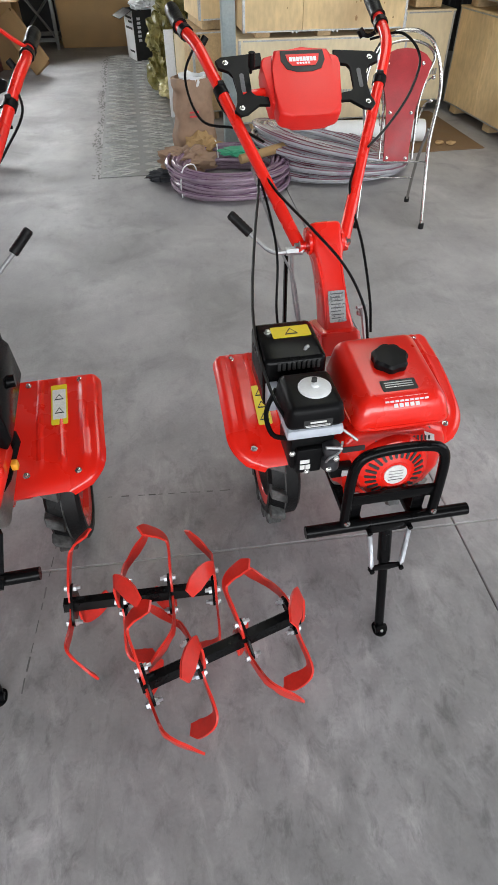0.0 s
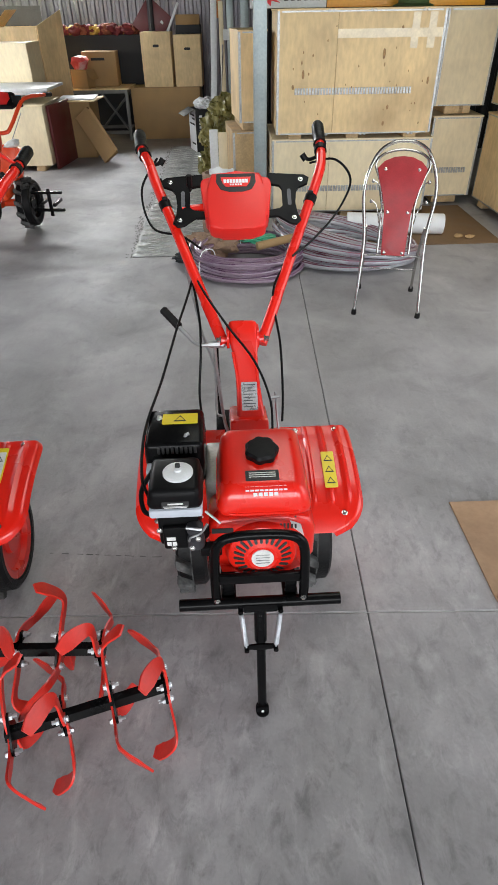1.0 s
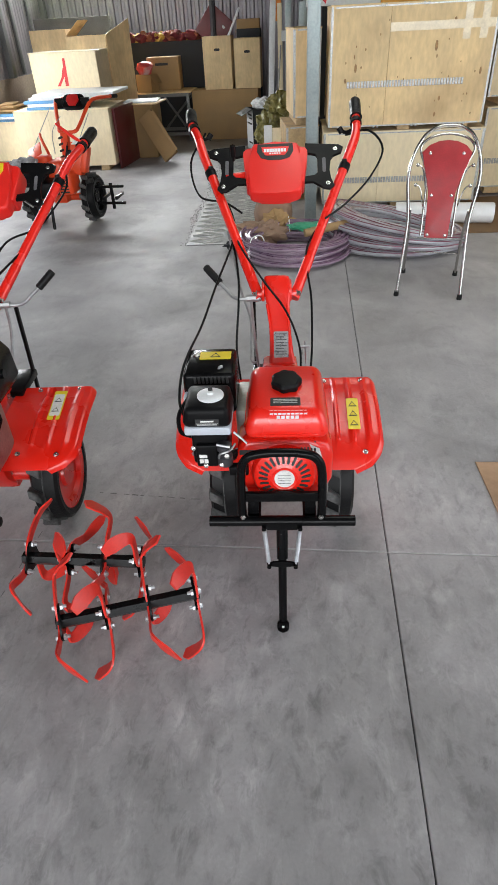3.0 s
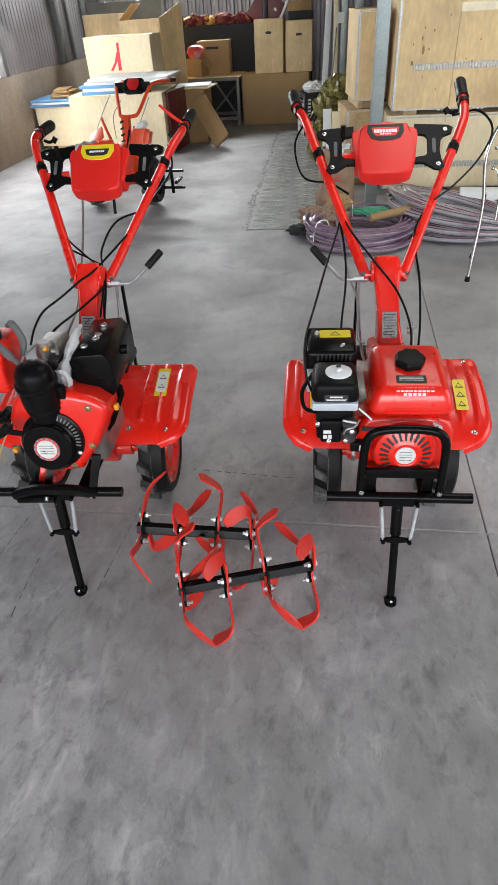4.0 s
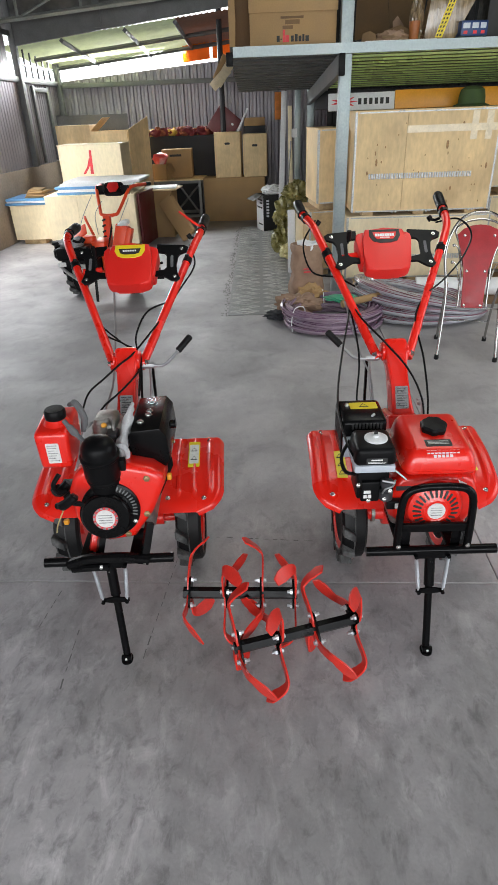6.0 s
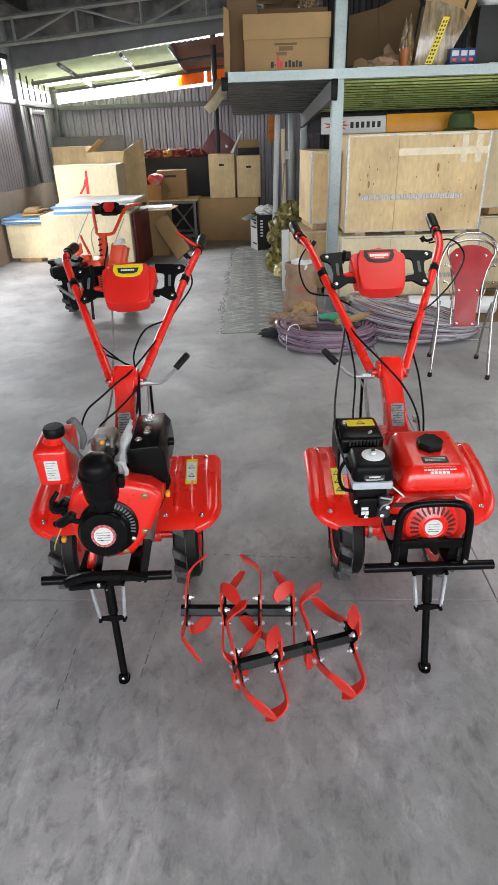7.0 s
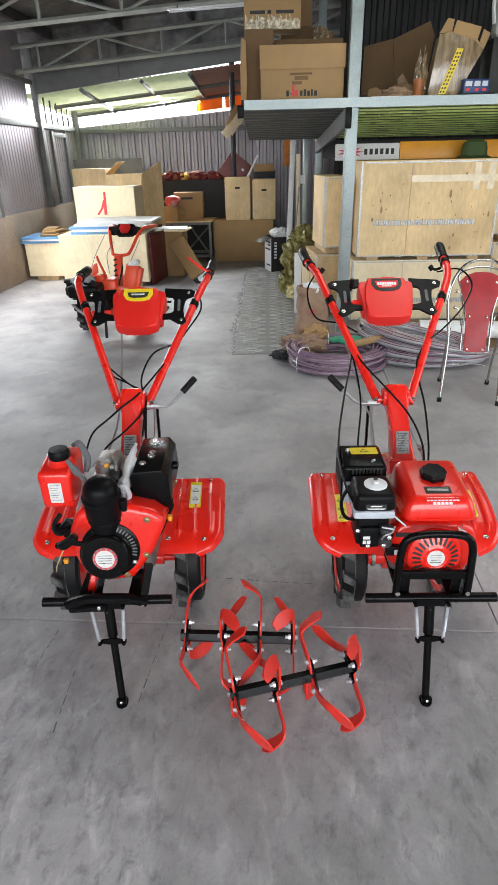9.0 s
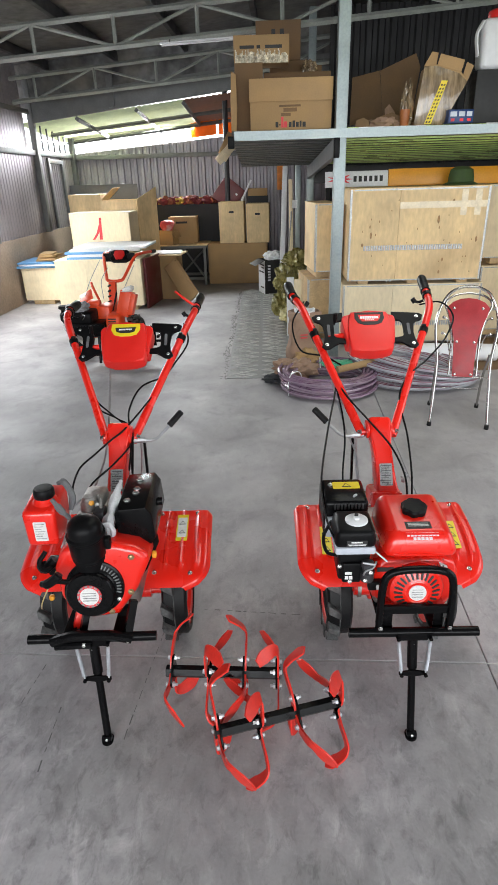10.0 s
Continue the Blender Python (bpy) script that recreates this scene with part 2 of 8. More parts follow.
def concrete():
    m = bpy.data.materials.new("smooth_concrete")
    m.use_nodes = True
    n, l = m.node_tree.nodes, m.node_tree.links
    b = n["Principled BSDF"]
    tc = n.new("ShaderNodeTexCoord")

    def noise_at(scale, detail, stretch=(1, 1, 1), turn=0.0, rough=0.55, distort=0.0):
        mp = n.new("ShaderNodeMapping")
        mp.inputs["Scale"].default_value = stretch
        mp.inputs["Rotation"].default_value = (0, 0, turn)
        l.new(tc.outputs["Object"], mp.inputs[0])
        t = n.new("ShaderNodeTexNoise")
        t.inputs["Scale"].default_value, t.inputs["Detail"].default_value = scale, detail
        t.inputs["Roughness"].default_value, t.inputs["Distortion"].default_value = rough, distort
        l.new(mp.outputs[0], t.inputs["Vector"])
        return t.outputs[0]

    def ranged(x, a, c, lo, hi):
        r = n.new("ShaderNodeMapRange")
        for i, v in enumerate((a, c, lo, hi)):
            r.inputs[i + 1].default_value = v
        l.new(x, r.inputs[0])
        return r.outputs[0]

    def times(x, y):
        k = n.new("ShaderNodeMath")
        k.operation = "MULTIPLY"
        l.new(x, k.inputs[0])
        l.new(y, k.inputs[1])
        return k.outputs[0]

    def masked(x, m):
        """x where m is 1, fading to 1 where m is 0."""
        k = n.new("ShaderNodeMix")
        l.new(m, k.inputs[0])
        k.inputs[2].default_value = 1.0
        l.new(x, k.inputs[3])
        return k.outputs[0]

    broad = ranged(noise_at(0.8, 4, distort=0.6), 0.3, 0.7, 0.85, 1.14)
    cloud = ranged(noise_at(2.2, 4, distort=0.7, rough=0.5), 0.3, 0.7, 0.80, 1.19)
    place = n.new("ShaderNodeSeparateXYZ")
    l.new(tc.outputs["Object"], place.inputs[0])
    entrance = ranged(place.outputs[1], 0.7, 2.2, 1.0, 0.25)
    haze = masked(ranged(noise_at(6.0, 5, (1, 0.7, 1), 0.5, 0.55, 0.8), 0.34, 0.68, 0.90, 1.10), entrance)
    stain = ranged(noise_at(3.0, 6, rough=0.6, distort=1.2), 0.54, 0.72, 1.0, 0.78)
    grain = ranged(noise_at(110, 4, rough=0.6), 0.3, 0.7, 0.95, 1.05)
    trodden = times(ranged(noise_at(1.5, 3, distort=0.8), 0.40, 0.60, 0.55, 1.0), entrance)
    dab = masked(ranged(noise_at(24, 8, (1, 0.6, 1), 2.5, 0.70, 0.5), 0.50, 0.68, 1.0, 0.57), trodden)
    smear = masked(ranged(noise_at(8, 6, (1, 0.7, 1), 1.1, 0.62, 0.5), 0.47, 0.70, 1.0, 0.68), trodden)
    wipe = masked(ranged(noise_at(5.0, 7, (0.6, 1, 1), 0.4, 0.6, 0.9), 0.52, 0.70, 1.0, 1.16), entrance)
    pale = masked(ranged(noise_at(15, 9, (1, 0.45, 1), 0.35, 0.72, 0.6), 0.52, 0.69, 1.0, 1.42), trodden)
    trowel = ranged(noise_at(28, 6, (1, 0.07, 1), 0.5, 0.7, 1.2), 0.58, 0.74, 1.0, 1.07)
    scrape = ranged(noise_at(40, 6, (1, 0.06, 1), 2.0, 0.7, 0.8), 0.62, 0.76, 1.0, 0.88)
    v = times(times(times(broad, cloud), times(haze, stain)), times(times(grain, dab), times(times(smear, wipe), times(pale, times(trowel, scrape)))))
    vm = n.new("ShaderNodeVectorMath")
    vm.operation = "SCALE"
    vm.inputs[0].default_value = (0.325, 0.312, 0.315)
    l.new(v, vm.inputs["Scale"])
    l.new(vm.outputs[0], b.inputs["Base Color"])
    l.new(ranged(noise_at(2.6, 6), 0.3, 0.7, 0.52, 0.68), b.inputs["Roughness"])
    bp = n.new("ShaderNodeBump")
    bp.inputs["Strength"].default_value, bp.inputs["Distance"].default_value = 0.06, 0.003
    l.new(noise_at(45, 4), bp.inputs["Height"])
    l.new(bp.outputs[0], b.inputs["Normal"])
    return m


def glow(name, colour, strength):
    """The plain bright sky seen through the far openings."""
    m = bpy.data.materials.new(name)
    m.use_nodes = True
    n, l = m.node_tree.nodes, m.node_tree.links
    e = n.new("ShaderNodeEmission")
    e.inputs[0].default_value, e.inputs[1].default_value = (*colour, 1), strength
    l.new(e.outputs[0], n["Material Output"].inputs[0])
    return m


SKY_BACKDROP = glow("white_sky", (0.95, 0.98, 1.0), 2.6)
CONCRETE = concrete()
JOINT = material("joint_dirt", (0.05, 0.048, 0.045), 0.95, 0, 0.3, 20)
JOINT_PALE = material("joint_grout", (0.42, 0.42, 0.41), 0.9, 0, 0.15, 20)
PATTERN = material("patterned_sheet", (0.24, 0.245, 0.237), 0.5, 0.2, 0.15, 5, 0.1, 60, 0.08)


# ---- mesh helpers ----
def put(name, bm, mat, smooth=True):
    """A bmesh as an object of its own."""
    me = bpy.data.meshes.new(name)
    bmesh.ops.recalc_face_normals(bm, faces=bm.faces[:])
    if smooth:
        for f in bm.faces:
            f.smooth = True
        for e in bm.edges:
            if len(e.link_faces) == 2 and e.calc_face_angle(0) > 0.6:
                e.smooth = False
    bm.to_mesh(me)
    bm.free()
    me.materials.append(mat)
    return new(name, me)


SINGLE = {"foil_band": "foil_rib", "fender_bolts": "bolt", "wheel_bolts": "bolt", "bolts": "bolt", "bracket_bolts": "bolt", "gearbox_bolts": "bolt", "hoop_bolts": "bolt", "cowl_bolts": "bolt", "recoil_bolts": "bolt", "muffler_bolts": "bolt", "bar_bolts": "bolt", "blade_bolts": "bolt", "vent_slots": "vent_slot", "cowl_slots": "vent_slot", "lettering_bars": "lettering_bar", "sticker_print": "warning_sign", "screws": "screw", "engine_leg": "engine_leg", "spring_bracket": "spring_bracket", "spring_pin": "spring_pin", "frame_rail": "frame_rail", "clamp_nut": "nut", "dash_bracket": "dash_bracket", "louvre": "louvre", "cooling_rib": "cooling_rib", "rail": "rail", "brace": "brace", "clasp": "clasp", "knot": "knot", "plug": "plug", "tie": "tie", "edge_strap": "edge_strap", "tape_print": "tape_mark", "link_rod": "link_rod", "cable": "cable", "side_bracket": "side_bracket"}


def islands(bm):
    """The loose pieces of a bmesh, each as a bmesh of its own."""
    todo, out = set(bm.verts), []
    while todo:
        start = todo.pop()
        group, stack = {start}, [start]
        while stack:
            for e in stack.pop().link_edges:
                for v in e.verts:
                    if v in todo:
                        todo.discard(v)
                        group.add(v)
                        stack.append(v)
        out.append(group)
    out.sort(key=lambda g: tuple(round(c, 4) for c in min(tuple(v.co) for v in g)))
    for g in out:
        nb = bmesh.new()
        m = {v: nb.verts.new(v.co) for v in g}
        for f in {f for v in g for f in v.link_faces}:
            nb.faces.new([m[v] for v in f.verts])
        yield nb
    bm.free()


def part(name, bm, mat, parent, label=""):
    if name in SINGLE:
        ob = None
        for nb in islands(bm):
            ob = put(SINGLE[name], nb, mat)
            ob.parent = parent
            tagged(ob, label)
        return ob
    ob = put(name, bm, mat)
    ob.parent = parent
    return tagged(ob, label)


def thing(name, m, label, category, group="", kind=""):
    ob = new(name)
    ob.empty_display_size = 0.1
    ob.matrix_world = m
    return tagged(ob, label, category, group, kind)


def single(name, bm, mat, m, label, category, group="", kind=""):
    ob = put(name, bm, mat)
    ob.matrix_world = m
    return tagged(ob, label, category, group, kind)


def B():
    return bmesh.new()


def add_box(bm, lo, hi, bevel=0.0, turn=None, seg=2):
    """A box from corner to corner, with rounded edges; turn: a matrix applied afterwards."""
    r = bmesh.ops.create_cube(bm, size=1.0)
    vs = r["verts"]
    s = [hi[i] - lo[i] for i in range(3)]
    c = [(hi[i] + lo[i]) / 2 for i in range(3)]
    for v in vs:
        v.co = Vector((v.co.x * s[0] + c[0], v.co.y * s[1] + c[1], v.co.z * s[2] + c[2]))
    if bevel:
        es = list({e for v in vs for e in v.link_edges})
        out = bmesh.ops.bevel(bm, geom=es, offset=min(bevel, min(abs(k) for k in s) * 0.49), segments=seg, affect="EDGES", profile=0.5)
        vs = list({v for f in out["faces"] for v in f.verts} | {v for v in vs if v.is_valid})
    if turn is not None:
        bmesh.ops.transform(bm, matrix=turn, verts=vs)
    return vs


def smooth_line(pts, n=6):
    """A Catmull-Rom line through the points."""
    p = [Vector(q) for q in pts]
    if len(p) < 3 or n < 2:
        return p
    p = [2 * p[0] - p[1]] + p + [2 * p[-1] - p[-2]]
    out = []
    for i in range(1, len(p) - 2):
        for k in range(n):
            t = k / n
            a, b, c, d = p[i - 1:i + 3]
            out.append(0.5 * (2 * b + (c - a) * t + (2 * a - 5 * b + 4 * c - d) * t * t + (3 * b - a - 3 * c + d) * t ** 3))
    out.append(p[-2])
    return out


def add_tube(bm, pts, radius, seg=10, n=1, flat=1.0, closed=False, caps=True):
    """A tube along a line; radius: a number or one for each given point."""
    line = smooth_line(pts, n) if n > 1 else [Vector(q) for q in pts]
    count = len(line)
    rings = []
    prev = None
    for i, c in enumerate(line):
        a = line[(i - 1) % count] if (i or closed) else c
        b = line[(i + 1) % count] if (i < count - 1 or closed) else c
        d = (b - a).normalized()
        if prev is None:
            up = Vector((0, 0, 1)) if abs(d.z) < 0.9 else Vector((1, 0, 0))
            u = d.cross(up).normalized()
        else:
            u = (prev - d * prev.dot(d)).normalized()
        prev = u
        w = d.cross(u)
        r = radius if isinstance(radius, (int, float)) else radius[min(len(radius) - 1, int(round(i / max(1, count - 1) * (len(radius) - 1))))]
        rings.append([bm.verts.new(c + r * (math.cos(2 * math.pi * k / seg) * u + flat * math.sin(2 * math.pi * k / seg) * w)) for k in range(seg)])
    pairs = list(zip(rings, rings[1:])) + ([(rings[-1], rings[0])] if closed else [])
    for r0, r1 in pairs:
        for k in range(seg):
            bm.faces.new((r0[k], r0[(k + 1) % seg], r1[(k + 1) % seg], r1[k]))
    if caps and not closed:
        bm.faces.new(rings[0][::-1])
        bm.faces.new(rings[-1])
    return bm


def add_lathe(bm, profile, seg=24, m=None):
    """Turns (radius, height) pairs round z; m places it."""
    m = m or Matrix()
    rings = []
    for r, h in profile:
        if r < 1e-5:
            rings.append([bm.verts.new(m @ Vector((0, 0, h)))])
        else:
            rings.append([bm.verts.new(m @ Vector((r * math.cos(2 * math.pi * k / seg), r * math.sin(2 * math.pi * k / seg), h))) for k in range(seg)])
    for a, b in zip(rings, rings[1:]):
        for k in range(seg):
            q = (k + 1) % seg
            if len(a) == 1 and len(b) == 1:
                continue
            if len(a) == 1:
                bm.faces.new((a[0], b[k], b[q]))
            elif len(b) == 1:
                bm.faces.new((a[k], a[q], b[0]))
            else:
                bm.faces.new((a[k], a[q], b[q], b[k]))
    for ring, flip in ((rings[0], True), (rings[-1], False)):
        if len(ring) > 2:
            bm.faces.new(ring[::-1] if flip else ring)
    return bm


def add_prism(bm, outline, lo, hi, m=None, bevel=0.0, seg=2):
    """A flat outline of (x, y) pairs, raised from z lo to hi; m places it."""
    m = m or Matrix()
    a = [bm.verts.new(Vector((x, y, lo))) for x, y in outline]
    b = [bm.verts.new(Vector((x, y, hi))) for x, y in outline]
    k = len(outline)
    fs = [bm.faces.new(a[::-1]), bm.faces.new(b)] + [bm.faces.new((a[i], a[(i + 1) % k], b[(i + 1) % k], b[i])) for i in range(k)]
    vs = a + b
    if bevel:
        es = list({e for f in fs[:2] for e in f.edges})
        out = bmesh.ops.bevel(bm, geom=es, offset=bevel, segments=seg, affect="EDGES", profile=0.5)
        vs = list({v for f in out["faces"] for v in f.verts} | {v for v in vs if v.is_valid})
    bmesh.ops.transform(bm, matrix=m, verts=vs)
    return bm


def rounded(w, h, r, seg=5):
    """The outline of a rounded rectangle."""
    out = []
    for cx, cy, a0 in ((w / 2 - r, h / 2 - r, 0), (-w / 2 + r, h / 2 - r, 90), (-w / 2 + r, -h / 2 + r, 180), (w / 2 - r, -h / 2 + r, 270)):
        for i in range(seg + 1):
            a = radians(a0 + 90 * i / seg)
            out.append((cx + r * math.cos(a), cy + r * math.sin(a)))
    return out


def facing(p, normal, up=(0, 0, 1)):
    """A matrix at p whose z looks along normal and whose y is as near as can be to up."""
    z = Vector(normal).normalized()
    x = Vector(up).cross(z).normalized()
    y = z.cross(x)
    return Matrix((( x.x, y.x, z.x, p[0]), (x.y, y.y, z.y, p[1]), (x.z, y.z, z.z, p[2]), (0, 0, 0, 1)))


def along(a, b):
    """A matrix at a whose z looks to b."""
    d = (Vector(b) - Vector(a)).normalized()
    return facing(a, d, (0, 0, 1) if abs(d.z) < 0.95 else (0, 1, 0))


def add_bolt(bm, p, normal, r=0.008, h=0.007):
    add_lathe(bm, ((r * 1.5, 0), (r * 1.5, h * 0.25), (r, h * 0.28), (r, h), (r * 0.7, h * 1.15), (0, h * 1.15)), 6, facing(p, normal, (0, 0.3, 1)))


# ---- the shed ----
YAW = 2.0      # the shed's mezzanine and crates stand turned by this against the floor's joints


def slab(x0, x1, y0, y1):
    bm = B()
    add_box(bm, (x0, y0, -0.15), (x1, y1, 0), 0.003, seg=1)
    return bm


tagged(put("ground", slab(-60, 60, -60, 60), CONCRETE), "grey concrete yard outside the shed", "ground", kind="structure").location.z = -0.02
floor = tagged(put("floor", slab(-6.0, 6.0, -5.2, 12.2), JOINT), "smooth grey concrete floor with cut joints", "floor", kind="structure")
floor.location.z = -0.012
for x0, x1 in ((-6.0, 0.5484), (0.5516, 6.0)):
    for y0, y1 in ((-5.2, 1.1288), (1.1312, 12.2)):
        o = put("slab", slab(x0, x1, y0, y1), CONCRETE, smooth=False)
        o.parent = floor
        o.matrix_parent_inverse = Matrix.Translation((0, 0, 0.012))
bm = B()
add_box(bm, (-6, 1.1286, -0.004), (6, 1.1314, -0.0012))
tagged(put("floor_joint", bm, JOINT_PALE), "pale filled joint across the floor", "joint", kind="structure")
# short worn saw marks beside the diesel machine
bm = B()
rng = random.Random(4)
for (xa, ya), (xb, yb) in (((-0.63, 1.25), (-0.67, 0.78)), ((-1.03, 1.08), (-1.05, 0.92)), ((-0.91, 0.90), (-0.90, 0.69)), ((-0.49, 1.385), (-0.09, 1.36))):
    length = math.hypot(xb - xa, yb - ya)
    d = Vector(((xb - xa) / length, (yb - ya) / length, 0))
    s = 0.0
    while s < length:
        k = rng.uniform(0.012, 0.04)
        c = Vector((xa, ya, 0)) + d * (s + k / 2)
        w = rng.uniform(0.0008, 0.0022)
        add_box(bm, (-k / 2, -w, 0.0), (k / 2, w, 0.0007), turn=Matrix.Translation(c) @ Matrix.Rotation(math.atan2(d.y, d.x) + rng.uniform(-0.06, 0.06), 4, "Z"))
        s += k + rng.uniform(0.008, 0.035)
tagged(put("floor_scratches", bm, material("worn_saw_mark", (0.13, 0.126, 0.125), 0.9, 0, 0.5, 9)), "dark broken saw marks in the concrete", "scratches", kind="structure")


def corrugated(width, height, pitch=0.2, depth=0.032, mat=WALL_SHEET, name="sheet"):
    """Trapezoid sheet in the x-z plane, 4 mm thick, ribs upright."""
    bm = B()
    prof = []
    x = 0.0
    while x < width:
        for dx, dy in ((0, 0), (pitch * 0.40, 0), (pitch * 0.52, depth), (pitch * 0.86, depth)):
            if x + dx < width:
                prof.append((x + dx, dy))
        x += pitch
    prof.append((width, 0))
    rows = []
    for off in (0.0, 0.004):
        rows.append([[bm.verts.new((px, py + off, z)) for px, py in prof] for z in (0, height)])
    for k in range(len(prof) - 1):
        for r in rows:
            bm.faces.new((r[0][k], r[0][k + 1], r[1][k + 1], r[1][k]))
        for z in (0, 1):
            bm.faces.new((rows[0][z][k], rows[0][z][k + 1], rows[1][z][k + 1], rows[1][z][k]))
    return bm


def wall_piece(name, a, b, z0, z1, mat=WALL_SHEET, pitch=0.2, label="grey ribbed sheet-metal wall", depth=0.032):
    """A ribbed wall from a to b (plan), facing to the right of a-b."""
    d = Vector((b[0] - a[0], b[1] - a[1]))
    ob = put(name, corrugated(d.length, z1 - z0, pitch, depth), mat, smooth=False)
    ob.matrix_world = pose(a[0], a[1], z0, 0, 0, math.degrees(math.atan2(d.y, d.x)))
    return tagged(ob, label, "wall", kind="structure")


WL, WB = -3.92, 10.8          # left wall and back wall
# the back wall, with the open strip under the lean-to roof
wall_piece("wall_back", (WL, WB), (3.7, WB), 0, 1.98, pitch=0.122)
bm = corrugated(3.7 - WL, 0.62, 0.122)
bmesh.ops.bisect_plane(bm, geom=bm.verts[:] + bm.edges[:] + bm.faces[:], plane_co=(0, 0, 0.04), plane_no=(-0.076, 0, 1), clear_outer=True)
ob = put("wall_back_middle", bm, WALL_SHEET, smooth=False)
ob.location = (WL, WB, 1.984)
tagged(ob, "grey ribbed sheet metal above the back rail", "wall", kind="structure")
# infill coloured near-black where the upper back lies in shade
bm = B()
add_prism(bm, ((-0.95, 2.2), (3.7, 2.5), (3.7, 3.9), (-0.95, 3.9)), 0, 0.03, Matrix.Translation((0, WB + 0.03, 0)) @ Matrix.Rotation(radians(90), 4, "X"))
tagged(put("wall_back_upper", bm, SHADE_SHEET), "sheet metal infill under the lean-to roof, near-black to stand for shade", "wall", kind="structure")
bm = B()
add_box(bm, (WL, WB - 0.06, 1.93), (3.7, WB - 0.005, 2.0), 0.004)
for x in (-3.86,):
    add_box(bm, (x - 0.035, WB - 0.08, 0), (x + 0.035, WB - 0.065, 2.9), 0.003)
tagged(put("trim_back_rail", bm, STEEL_GREY), "grey steel rail on the back wall", "rail", kind="structure")
bm = B()
add_prism(bm, ((-1.76, 2.23), (-1.32, 2.27), (-1.32, 2.5), (-1.76, 2.46)), 0, 0.02, Matrix.Translation((0, WB + 0.04, 0)) @ Matrix.Rotation(radians(90), 4, "X"))
add_prism(bm, ((-1.27, 2.27), (-0.97, 2.29), (-0.97, 2.52), (-1.27, 2.5)), 0, 0.02, Matrix.Translation((0, WB + 0.04, 0)) @ Matrix.Rotation(radians(90), 4, "X"))
tagged(put("window_orange", bm, ORANGE_LIGHT), "orange translucent sheet beside the open strip", "panel", kind="structure")
# the left wall: plastered dado, sheet above, window and doorway
bm = B()
add_box(bm, (WL - 0.2, 4.6, 0), (WL + 0.02, WB, 0.88), 0.01)
tagged(put("wall_dado", bm, PLASTER), "worn brown plastered brick dado under the left wall", "wall", kind="structure")
wall_piece("wall_left", (WL, WB), (WL, 7.25), 0.88, 2.0, pitch=0.09, depth=0.007)
wall_piece("wall_left_upper", (WL, 8.86), (WL, 4.6), 2.0, 3.1, pitch=0.09, depth=0.007)
wall_piece("wall_left_front", (WL, 2.0), (WL, -5.0), 0, 3.1)
wall_piece("wall_left_lintel", (WL, 4.6), (WL, 2.0), 2.5, 3.1)
# the gap in the right wall is unseen, left open for the added lamp
wall_piece("wall_right", (3.7, 2.6), (3.7, WB), 0, 3.6)
wall_piece("wall_right_front", (3.7, -5.0), (3.7, -0.8), 0, 3.6)
wall_piece("wall_right_lintel", (3.7, -0.8), (3.7, 2.6), 2.65, 3.6)
bm = B()
for y in (9.05, 7.22, 10.7):
    add_box(bm, (WL + 0.01, y - 0.045, 0.88), (WL + 0.09, y + 0.045, 2.95), 0.004)
add_box(bm, (WL + 0.01, 7.22, 1.96), (WL + 0.06, WB - 0.06, 2.03), 0.004)
add_box(bm, (WL + 0.01, 7.22, 2.5), (WL + 0.05, 9.0, 2.56), 0.004)
add_box(bm, (WL + 0.005, 9.5, 0.9), (WL + 0.045, 9.56, 1.94), 0.004)
add_box(bm, (WL + 0.005, 10.1, 0.9), (WL + 0.045, 10.16, 1.94), 0.004)
add_box(bm, (WL + 0.005, 9.56, 1.86), (WL + 0.045, 10.1, 1.92), 0.004)
tagged(put("trim_left_posts", bm, STEEL_GREY), "grey steel posts and rails on the left wall", "post", kind="structure")
bm = B()
for y in (9.2, 9.45, 9.7, 9.95, 10.2, 10.45):
    add_box(bm, (WL + 0.0, y - 0.014, 2.03), (WL + 0.02, y + 0.014, 2.4))
add_box(bm, (WL, 9.1, 2.18), (WL + 0.02, 10.7, 2.20))
tagged(put("window_1", bm, STEEL_DARK), "open grille above the left wall with daylight behind", "window", kind="structure")

# roof: main sheet with purlins and trusses; the lean-to behind with translucent panels
RL, RS = 3.12, 0.075           # height at the left wall, rise to the right
bm = B()
FILL_PANEL = (0.0, 1.8, 1.5, 4.5)    # unseen translucent panel, added over the middle bay for the fill lamp


def roof_piece(bm, x0, x1, y0, y1, lift=0.0, thick=0.04):
    v = [bm.verts.new((x, y, RL + RS * (x - WL) + dz + lift)) for dz in (0, thick) for x, y in ((x0, y0), (x1, y0), (x1, y1), (x0, y1))]
    for f in ((0, 1, 2, 3), (7, 6, 5, 4), (0, 4, 5, 1), (1, 5, 6, 2), (2, 6, 7, 3), (3, 7, 4, 0)):
        bm.faces.new([v[i] for i in f])


roof_piece(bm, WL - 0.3, FILL_PANEL[0], -5.0, 9.06)
roof_piece(bm, FILL_PANEL[1], 3.9, -5.0, 9.06)
roof_piece(bm, FILL_PANEL[0], FILL_PANEL[1], -5.0, FILL_PANEL[2])
roof_piece(bm, FILL_PANEL[0], FILL_PANEL[1], FILL_PANEL[3], 9.06)
tagged(put("ceiling", bm, ROOF_SHEET), "grey insulated sheet roof with pale mottled patches", "ceiling", kind="structure")
bm = B()
roof_piece(bm, FILL_PANEL[0] - 0.05, FILL_PANEL[1] + 0.05, FILL_PANEL[2] - 0.05, FILL_PANEL[3] + 0.05, 0.044, 0.004)
